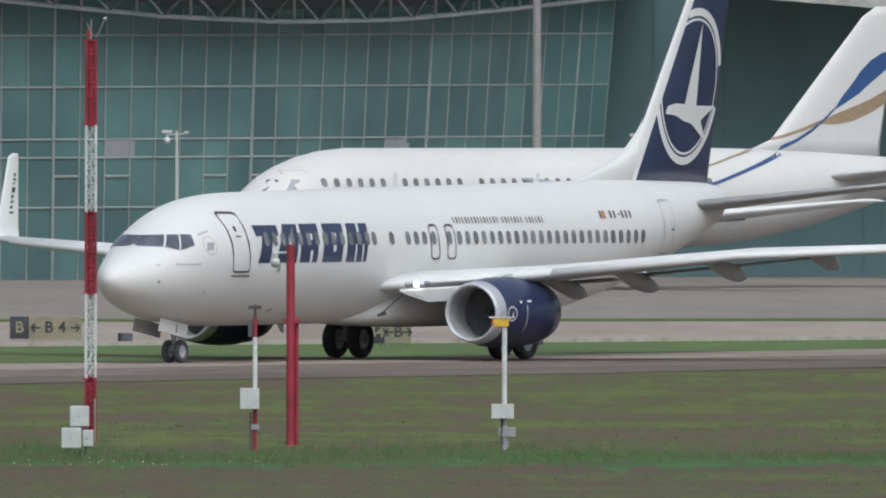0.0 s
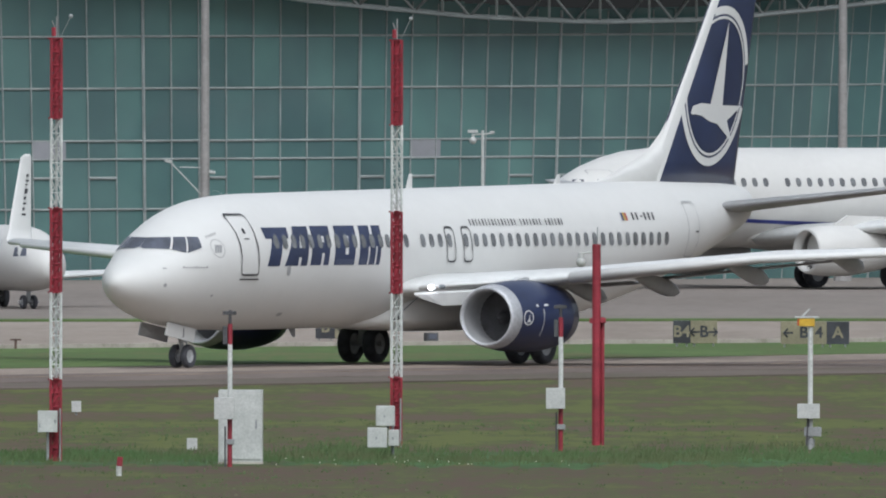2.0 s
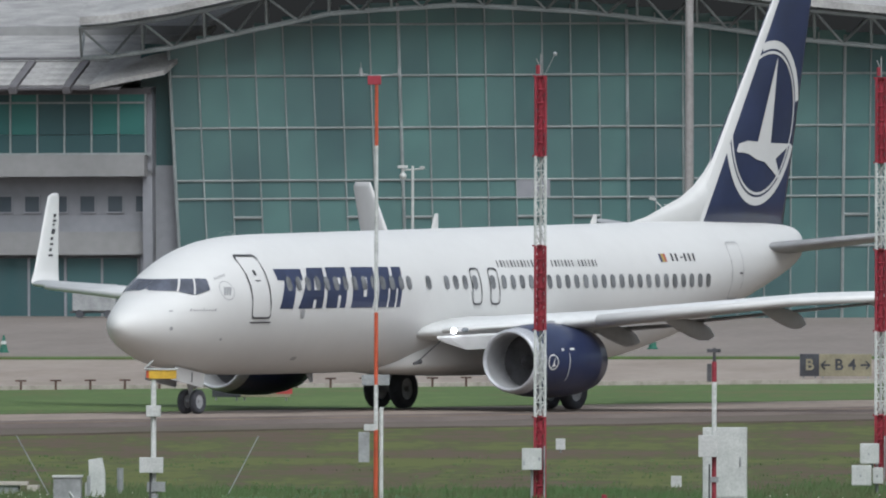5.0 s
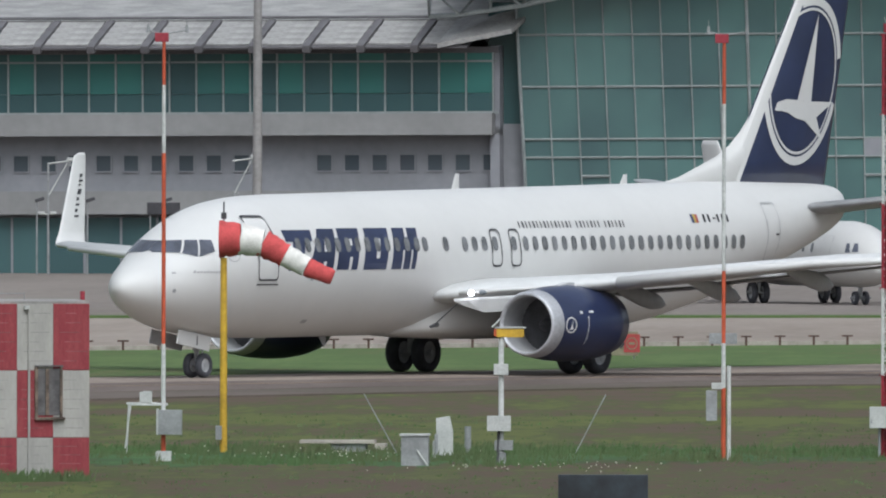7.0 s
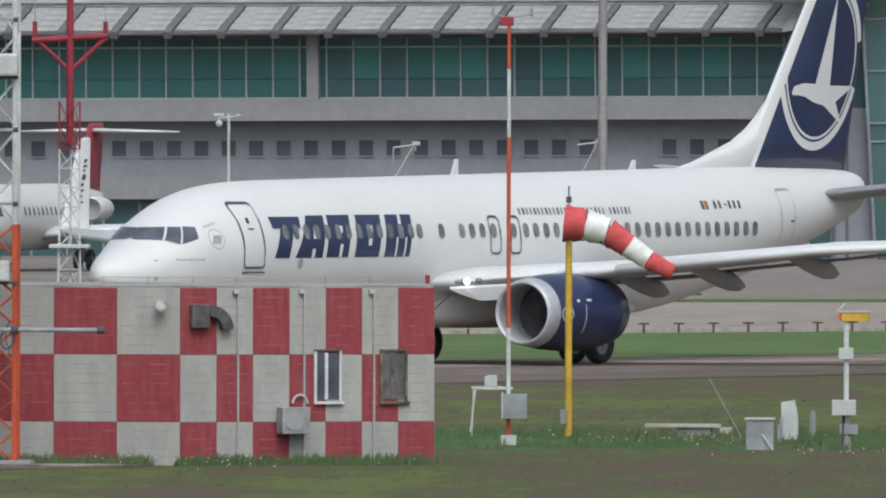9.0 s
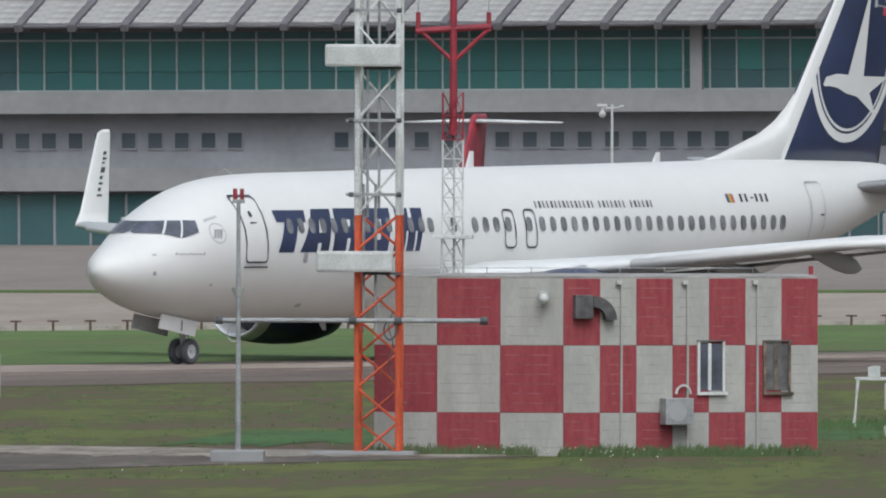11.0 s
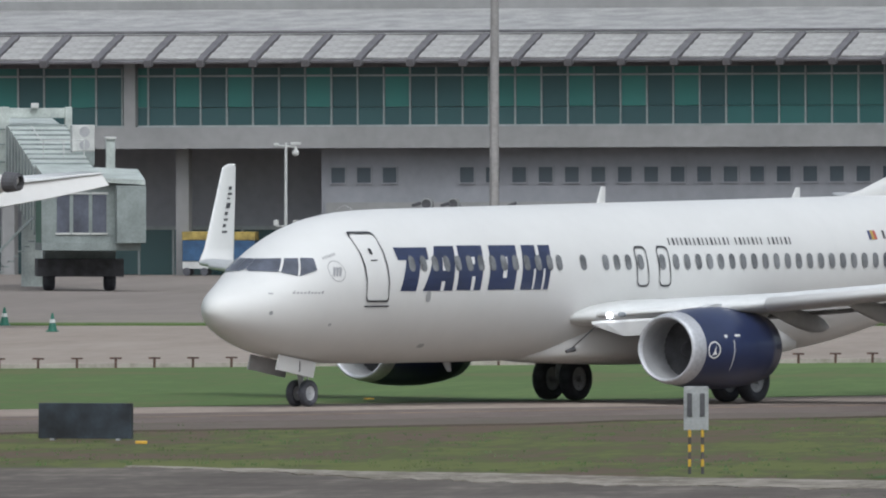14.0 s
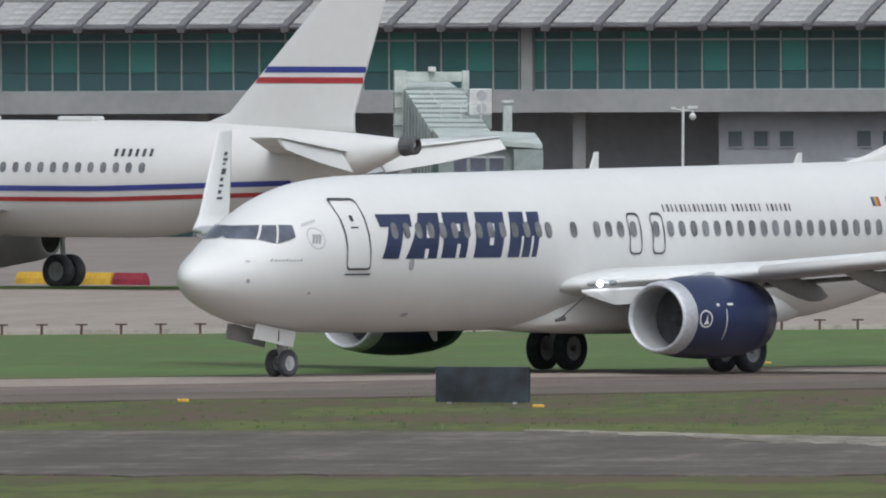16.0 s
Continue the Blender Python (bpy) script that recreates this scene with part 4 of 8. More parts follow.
SLOPE = 0.36
term = thing("terminal_building", "long grey concrete terminal with green glazed gallery and ribbed roof", "building",
             Matrix.Translation((-94.0, 1070.0, 0.0)) @ Matrix.Rotation(radians(-10), 4, "Z") @ Matrix.Rotation(radians(-SLOPE), 4, "Y") @ Matrix.Translation((0, 0, -0.11)), kind="structure")
S0, S1 = -62.0, 49.8
GALLERY_EVEN = -2.4


def tbox(name, x0, x1, y0, y1, z0, z1, m, label="", bevel=0.0):
    bm = bmesh.new()
    box(bm, x0, x1, y0, y1, z0, z1, bevel)
    return part(name, bm, m, term, label)


tbox("wall", -19.85, S1, 1.2, 1.5, 3.4, 5.72, M_concd, "grey upper wall")
tbox("wall_band", -19.85, S1, 1.0, 1.45, 2.44, 3.4, M_conc)
tbox("wall", -19.85, S1, 1.7, 2.0, -1.5, 2.44, M_concd)
tbox("wall", S0, -19.85, 4.6, 5.0, -1.5, 5.7, M_concd)
tbox("wall", -20.1, -19.85, 1.2, 4.6, -1.5, 5.7, M_concd)
tbox("floor_slab", S0, S1, 0.6, 12.0, 5.72, 6.0, M_conc)
tbox("ledge", S0, S1 - 0.2, 0.0, 0.6, 5.70, 6.60, M_conc, "pale concrete ledge")
tbox("end_wall", S1 - 0.4, S1, 0.6, 12.0, -1.5, 9.4, M_concd)
tbox("back_wall", S0, S1, 12.0, 12.4, -1.5, 12.0, M_conc)
for s in (-57.0, -43.0, -34.0, -26.3):
    tbox("column", s - 0.28, s + 0.28, 1.4, 1.96, -1.5, 5.7, M_conc)
for s in (-28.2, 27.2):
    tbox("pier", s - 0.25, s + 0.25, 0.02, 0.5, 6.6, 9.3, M_conc)
gp_ = bmesh.new()
box(gp_, 0.0, 1.46, 1.62, 1.68, -1.0, 2.3)
gpane = mesh_from(gp_, "ground_pane", M_glassg)
gf_ = bmesh.new()
box(gf_, 1.46, 1.56, 1.56, 1.70, -1.0, 2.36)
gframe = mesh_from(gf_, "door_frame", M_concd)
k = 0
s = -19.6
while s < 48.0:
    for nm, me_ in (("ground_pane", gpane), ("door_frame", gframe)):
        o = new(nm, me_)
        o.parent, o.location = term, (s, 0.03 * (k % 3 == 0), 0)
    s += 1.56
    k += 1
# ground floor glazing in the recess
k = 0
s = -61.0
while s < -21.0:
    tbox("ground_pane", s, s + 1.42, 4.52, 4.57, -1.0, 2.25, M_glassd, "dark teal ground floor glazing")
    tbox("door_frame", s + 1.42, s + 1.52, 4.48, 4.56, -1.0, 2.3, M_mull)
    s += 1.52
tbox("glazing_head", -61.0, -21.0, 4.46, 4.58, 2.25, 2.4, M_mull)
# small square windows with recessed panes
wm = bmesh.new()
box(wm, -0.3, 0.3, -0.02, 0.02, -0.32, 0.32)
wmesh = mesh_from(wm, "window", M_glassw)
fm = bmesh.new()
for q in ((-0.36, -0.3, -0.38, 0.38), (0.3, 0.36, -0.38, 0.38), (-0.3, 0.3, 0.32, 0.38), (-0.3, 0.3, -0.38, -0.32)):
    box(fm, q[0], q[1], -0.05, 0.0, q[2], q[3])
fmesh = mesh_from(fm, "frame", M_concd)
k = 0
s = -19.16
while s < 49.4:
    if k not in (3, 4, 24, 25, 26, 51, 52):
        w = new("window", wmesh)
        w.parent, w.location = term, (s + float(np.interp(k, (0, 6, 32, 59), (-0.2, -0.35, -0.38, 0.3))), 1.17, 4.55)
        fr = new("frame", fmesh)
        fr.parent = w
    s += 1.155
    k += 1
# gallery panes and mullions
def gallery_pane(z0, z1, m_):
    b_ = bmesh.new()
    box(b_, -0.54, 0.54, 0.0, 0.03, z0, z1)
    return mesh_from(b_, "pane", m_)


low_dim, low_even = gallery_pane(6.62, 7.42, M_glass4), gallery_pane(6.62, 7.42, M_glass2)
up_pane = {"b": gallery_pane(7.44, 8.74, M_glass3), "d": gallery_pane(7.44, 8.74, M_glass4), "m": gallery_pane(7.44, 8.74, M_glass2)}
top_pane = {"b": gallery_pane(8.78, 9.1, M_glass3), "d": gallery_pane(8.78, 9.1, M_glass4), "m": gallery_pane(8.78, 9.1, M_glass4)}
rp = random.Random(31)
# bright panes: daylight from the gallery's far windows is put into their colour
kinds = []
while len(kinds) < 120:
    kinds += ["b"] * rp.choice((1, 1, 2)) + ["d"] * rp.choice((1, 1, 2)) + ["m"] * rp.choice((0, 0, 1))
um = bmesh.new()
box(um, -0.035, 0.035, -0.08, 0.04, 6.6, 9.12)
umesh = mesh_from(um, "mullion", M_mull)
s = S0 + 0.6
k = 0
while s < S1 - 0.5:
    even = GALLERY_EVEN < s < 27.2
    for g in (new("pane", low_even if even else low_dim), new("pane", up_pane["m" if even else kinds[k]]), new("pane", top_pane["d" if even else kinds[k]])):
        g.parent, g.location = term, (s, 0.42 + 0.02 * (k % 2), 0)
    u = new("mullion", umesh)
    u.parent, u.location = term, (s + 0.575, 0.42, 0)
    s += 1.15
    k += 1
tbox("sill", S0, S1, 0.30, 0.45, 6.58, 6.68, M_mull)
tbox("transom", S0, S1, 0.34, 0.43, 8.72, 8.80, M_mull)
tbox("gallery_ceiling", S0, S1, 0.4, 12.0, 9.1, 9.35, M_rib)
# ribbed overhanging roof
RZ = math.atan2(1.03, 3.6)


def roof_part(name, mesh_, s):
    o = new(name, mesh_)
    o.parent = term
    o.matrix_basis = Matrix.Translation((s, 2.4, 10.42)) @ Matrix.Rotation(RZ, 4, "X")
    return o


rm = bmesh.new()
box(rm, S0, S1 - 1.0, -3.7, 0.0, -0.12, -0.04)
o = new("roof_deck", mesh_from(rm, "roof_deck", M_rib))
o.parent = term
o.matrix_basis = Matrix.Translation((0, 2.4, 10.42)) @ Matrix.Rotation(RZ, 4, "X")
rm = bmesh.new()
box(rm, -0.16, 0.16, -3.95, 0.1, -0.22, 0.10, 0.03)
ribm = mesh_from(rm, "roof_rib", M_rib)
rm = bmesh.new()
box(rm, -0.92, 0.92, -0.36, 0.36, -0.03, 0.03, 0.01)
slatm = mesh_from(rm, "roof_panel", M_roofp)
k = 0
s = S0 + 0.5
while s < S1 - 2.5:
    roof_part("roof_rib", ribm, s)
    for j in range(4):
        o = roof_part("roof_panel", slatm, s + 1.15)
        o.matrix_basis = o.matrix_basis @ Matrix.Translation((0, -0.45 - 0.86 * j, 0.02)) @ Matrix.Rotation(radians(4), 4, "X")
    s += 2.3
rm = bmesh.new()
loft(rm, [[(S0, 2.4, 10.42), (S0, 2.4, 10.52), (S0, 26, 13.2), (S0, 26, 13.1)], [(S1 - 1.2, 2.4, 10.42), (S1 - 1.2, 2.4, 10.52), (S1 - 1.2, 26, 13.2), (S1 - 1.2, 26, 13.1)]])
part("upper_roof", fix(rm), M_roofp, term, "pale sheet metal roof")
tube_ = bmesh.new()
tube(tube_, (S0, 2.35, 10.62), (S1 - 2, 2.35, 10.62), 0.06, n=8)
part("roof_rail", tube_, M_rib, term)
# wind deflector at the roof's end
rm = bmesh.new()
loft(rm, [[(S1 - 2.2, -1.4, 9.3), (S1 - 2.2, -1.4, 9.5), (S1 - 2.2, 4, 10.9), (S1 - 2.2, 4, 10.7)], [(S1 + 0.8, -0.6, 9.9), (S1 + 0.8, -0.6, 10.1), (S1 + 2.0, 4, 12.0), (S1 + 2.0, 4, 11.8)]])
part("roof_end", fix(rm), M_roofp, term)

# ---- glazed hall with leaning mullions and an arched truss ----
hall = thing("glass_hall", "tall teal glass terminal hall under an arched steel truss roof", "building", kind="structure")
HR, HT0, HT1 = 54.0, radians(-5), radians(57)
NC = 50


def hall_pt(u, z, out=0.0):
    """A point of the curved facade: u from 0 to 1 along it, z up; it leans out and fans apart towards the top."""
    th = HT0 + (HT1 - HT0) * u
    x = -43.6 + HR * (math.sin(th) - math.sin(HT0))
    y = 1062.0 + HR * (math.cos(HT0) - math.cos(th))
    lean = 0.055 * z
    x += (-0.055 + 0.135 * u) * z * (1.0 if u < 0.9 else 1.0) - 0.0 * lean
    y -= 0.4 * lean
    return Vector((x - out * math.sin(th) * -1 * -1, y - out * math.cos(th), z + 0.0075 * (x + 39)))


ROWS = (-0.6, 2.9, 4.98, 5.74, 7.92, 10.08, 12.2, 14.2)


def roof_line(x):
    return float(np.interp(x, (-47, -44, -37.3, -32, -26.7, -22, -18, -11.5, -6.7, -2, 2.7, 6, 14), (10.8, 11.25, 12.7, 13.05, 12.75, 12.2, 11.65, 11.05, 10.85, 10.95, 11.4, 11.8, 12.6)))


for i in range(NC):
    for j, (z0, z1) in enumerate(zip(ROWS, ROWS[1:])):
        u0, u1 = i / NC, (i + 1) / NC
        top = roof_line(hall_pt(u0, 11).x) + 0.3
        if z0 > top:
            continue
        z1 = min(z1, top)
        bm = bmesh.new()
        a = [hall_pt(u0, z0), hall_pt(u1, z0), hall_pt(u1, z1), hall_pt(u0, z1)]
        nrm = (a[1] - a[0]).cross(a[3] - a[0]).normalized()
        jit = 0.01 * random.uniform(-1, 1)
        f0 = [bm.verts.new(p + nrm * jit * (q - 1.5)) for q, p in enumerate(a)]
        f1 = [bm.verts.new(p - nrm * 0.03) for p in a]
        bm.faces.new(f0)
        bm.faces.new(f1[::-1])
        part("pane", bm, M_glass, hall)
for i in range(NC + 1):
    bm = bmesh.new()
    u = i / NC
    top = roof_line(hall_pt(u, 11).x) + 0.2
    wdt = 0.05 if i % 8 else 0.10
    a, b = hall_pt(u, -0.6, 0.06), hall_pt(u, top, 0.06)
    tube(bm, a, b, wdt * 0.7, n=6)
    part("mullion", bm, M_mull, hall)
for j, z in enumerate(ROWS[1:-1]):
    bm = bmesh.new()
    pts = [hall_pt(i / 25, z, 0.05) for i in range(26)]
    for p, q in zip(pts, pts[1:]):
        if z < min(roof_line(p.x), roof_line(q.x)) + 0.2:
            tube(bm, p, q, 0.048, n=6, cap=False)
    part("transom", bm, M_mull, hall)
for i in range(2, NC - 8, 2):
    if i % 6 == 4:
        continue
    bm = bmesh.new()
    tube(bm, hall_pt(i / NC, 4.2, 0.05), hall_pt((i + 1) / NC, 4.2, 0.05), 0.06, n=6)
    part("transom", bm, M_mull, hall)
# opaque vents in the glazing
for i in (12, 26, 38):
    bm = bmesh.new()
    a = [hall_pt(i / NC, 5.0, 0.08), hall_pt((i + 1.2) / NC, 5.0, 0.08), hall_pt((i + 1.2) / NC, 5.72, 0.08), hall_pt(i / NC, 5.72, 0.08)]
    bm.faces.new([bm.verts.new(p) for p in a])
    part("vent_panel", bm, M_concd, hall)
# truss and roof
bm = bmesh.new()
lo, up, bk = [], [], []
for i in range(53):
    u = -0.06 + 1.12 * i / 52
    p = hall_pt(u, 11.0)
    z = roof_line(p.x)
    lo.append(Vector((p.x, p.y - 1.6, z + 0.0)))
    up.append(Vector((p.x + 0.0, p.y - 3.0, z + 1.25)))
    bk.append(Vector((p.x, p.y + 2.0, z + 1.5)))
for a, b in zip(lo, lo[1:]):
    tube(bm, a, b, 0.11, n=6, cap=False)
for a, b in zip(up, up[1:]):
    tube(bm, a, b, 0.11, n=6, cap=False)
for i in range(52):
    tube(bm, lo[i], up[i + 1] if i % 2 else up[i], 0.055, n=5, cap=False)
    tube(bm, lo[i + 1] if i % 2 == 0 else lo[i], up[i] if i % 2 == 0 else up[i + 1], 0.055, n=5, cap=False)
    tube(bm, lo[i], bk[i + 1] if i % 2 else bk[i], 0.05, n=5, cap=False)
part("roof_truss", bm, M_mull, hall, "grey tubular steel roof truss")
bm = bmesh.new()
loft(bm, [[(p.x, p.y - 0.5, p.z + 0.15), (p.x, p.y - 0.5, p.z + 0.45), (p.x + 1, p.y + 30, p.z + 4.6), (p.x + 1, p.y + 30, p.z + 4.3)] for p in up])
part("hall_roof", fix(bm), M_roofp, hall, "pale curved metal roof")
# darker glazed wing beyond the hall
bm = bmesh.new()
box(bm, 4.0, 60.0, 1093.0, 1100.0, -0.5, 12.5)
part("glazed_wing", bm, M_glassw2, hall, "dark teal glazed wing")
for x in range(6, 44, 3):
    bm = bmesh.new()
    box(bm, x - 0.04, x + 0.04, 1092.9, 1093.0, -0.5, 12.0)
    part("mullion", bm, M_glassw2, hall)
bm = bmesh.new()
loft(bm, [[(11.0, 1084, 12.1), (11.0, 1084, 12.7), (11.0, 1104, 13.8), (11.0, 1104, 13.2)], [(26.0, 1084, 10.9), (26.0, 1084, 11.5), (26.0, 1104, 12.6), (26.0, 1104, 12.0)]])
part("canopy", fix(bm), M_roofp, hall)
bm = bmesh.new()
box(bm, -45.4, -43.2, 1062.6, 1066.0, -0.5, 6.35)
part("link_wall", bm, M_concd, hall, "grey wall between hall and terminal")
bm = bmesh.new()
box(bm, -45.4, -43.2, 1062.7, 1066.0, 6.35, 11.4)
part("link_glazing", bm, M_glass4, hall, "dark glazing between hall and terminal")

# ---- tall apron masts ----
M_mast = mat("apron_mast_grey", (0.27, 0.26, 0.25), 0.55, metal=0.1, vary=0.08, size=1.5)
for x, y in ((3.9, 1066.0), (-22.5, 1058.0), (-54.6, 1055.0), (-103.85, 1050.0)):
    mst = thing("floodlight_mast", "tall tapered grey steel apron mast", "light mast", pose(x, y, 0.06), group="apron masts")
    bm = bmesh.new()
    tube(bm, (0, 0, 0), (0, 0, 24), 0.21, 0.13, n=16)
    tube(bm, (0, 0, 0), (0, 0, 0.5), 0.4, 0.36, n=12)
    part("pole", bm, M_mast, mst, smooth=False)
    bm = bmesh.new()
    tube(bm, (0, 0, 23.6), (0, 0, 24.2), 1.0, 1.0, n=12)
    part("head_ring", bm, M_mast, mst)
    if x < -100:
        for z0 in (0.45, 0.95, 1.42):
            bm = bmesh.new()
            tube(bm, (0, 0, z0), (0, 0, z0 + 0.26), 0.222, n=16)
            part("warning_band", bm, M_yellow, mst, "yellow painted band")
    # lamp bracket part way up
    if x != -22.5:
        continue
    bm = bmesh.new()
    tube(bm, (-0.15, -0.1, 3.6), (-1.35, -0.2, 4.85), 0.026, n=8)
    tube(bm, (-0.15, -0.1, 4.7), (-1.05, -0.2, 4.72), 0.02, n=8)
    part("lamp_strut", bm, M_box, mst)
    for lx, lz in ((-1.5, 4.95), (0.32, 4.5)):
        bm = bmesh.new()
        box(bm, -0.16, 0.12, -0.1, 0.1, -0.05, 0.07, 0.03, pose(lx, -0.2, lz, 0, 14, 0))
        part("lamp_head", bm, M_box, mst, "small white flood lamp")
    bm = bmesh.new()
    tube(bm, (0.1, -0.1, 4.45), (0.3, -0.2, 4.48), 0.03, n=8)
    part("lamp_strut", bm, M_box, mst)


# smaller camera and lamp posts
def lamp_post(x, y, h):
    t = thing("camera_post", "white steel post with camera and lamp arms", "post", pose(x, y, 0.06, 0, 0, 180 if x < -100 else 0), group="camera posts")
    bm = bmesh.new()
    tube(bm, (0, 0, 0), (0, 0, h), 0.075, 0.055, n=10)
    part("pole", bm, M_box, t)
    bm = bmesh.new()
    tube(bm, (-0.45, 0, h - 0.18), (0.45, 0, h - 0.12), 0.035, n=8)
    part("arm", bm, M_box, t)
    bm = bmesh.new()
    bmesh.ops.create_uvsphere(bm, u_segments=12, v_segments=8, radius=0.15, matrix=Matrix.Translation((-0.4, 0, h - 0.42)))
    tube(bm, (-0.4, 0, h - 0.3), (-0.4, 0, h - 0.15), 0.06, n=8)
    part("camera_dome", bm, M_box, t)
    bm = bmesh.new()
    box(bm, -0.62, -0.2, -0.1, 0.1, h - 0.1, h + 0.02, 0.02)
    part("lamp_head", bm, M_box, t)
    bm = bmesh.new()
    box(bm, 0.3, 0.5, -0.08, 0.08, h - 0.12, h - 0.02, 0.02)
    part("lamp_head", bm, M_box, t)
    bm = bmesh.new()
    tube(bm, (-0.4, 0, 2.25), (0.4, 0, 2.25), 0.03, n=8)
    for sx in (-0.4, 0.4):
        box(bm, sx - 0.1, sx + 0.1, -0.1, 0.1, 2.26, 2.5, 0.02)
    part("lamp_bracket", bm, M_box, t)
    bm = bmesh.new()
    box(bm, -0.02, 0.42, -0.2, 0.02, 1.25, 1.75, 0.02)
    part("control_box", bm, M_box, t)


for x, y, h in ((-11.08, 1064.0, 6.25), (8.38, 1064.0, 6.15), (-34.0, 1060.0, 6.3), (-70.4, 1060.0, 6.0), (-112.6, 1051.0, 5.7)):
    lamp_post(x, y, h)


# low posts with dark flood lamps along the terminal
for x in (-69.2, -63.9, -61.8, -58.6, -97.5, -104.0, -106.8, -108.0):
    t = thing("flood_lamp_post", "thin grey post with a dark tilted flood lamp", "lamp post", pose(x, 1058.0, 0.06), group="flood lamp posts")
    bm = bmesh.new()
    tube(bm, (0, 0, 0), (0, 0, 3.1), 0.035, n=8)
    part("pole", bm, M_grey, t)
    bm = bmesh.new()
    box(bm, -0.2, 0.2, -0.09, 0.09, -0.07, 0.07, 0.02, pose(0.12, -0.05, 3.12, 0, -18, 0))
    part("lamp_head", bm, M_line, t)


# ---- parked jets ----
M_gold = mat("gold_paint", (0.29, 0.215, 0.135), 0.4, vary=0.06)
M_blue = mat("blue_paint", (0.03, 0.075, 0.20), 0.4, vary=0.06)
M_stripe = mat("navy_stripe_paint", (0.03, 0.04, 0.20), 0.4, vary=0.06)
M_redst = mat("red_stripe_paint", (0.32, 0.03, 0.03), 0.4, vary=0.06)
M_jetw = mat("parked_jet_white", (0.55, 0.545, 0.525), 0.5, vary=0.018, size=3.0, fine=0.01, coat=0.1)
M_red = mat("red_cover_fabric", (0.22, 0.032, 0.036), 0.7, vary=0.15, size=0.5)
M_green = mat("green_line_paint", (0.02, 0.14, 0.08), 0.4)


def side_y(hw, zm, rt, rb, z):
    r = rt if z > zm else rb
    return hw * math.sqrt(max(0.0, 1 - ((z - zm) / r) ** 2))


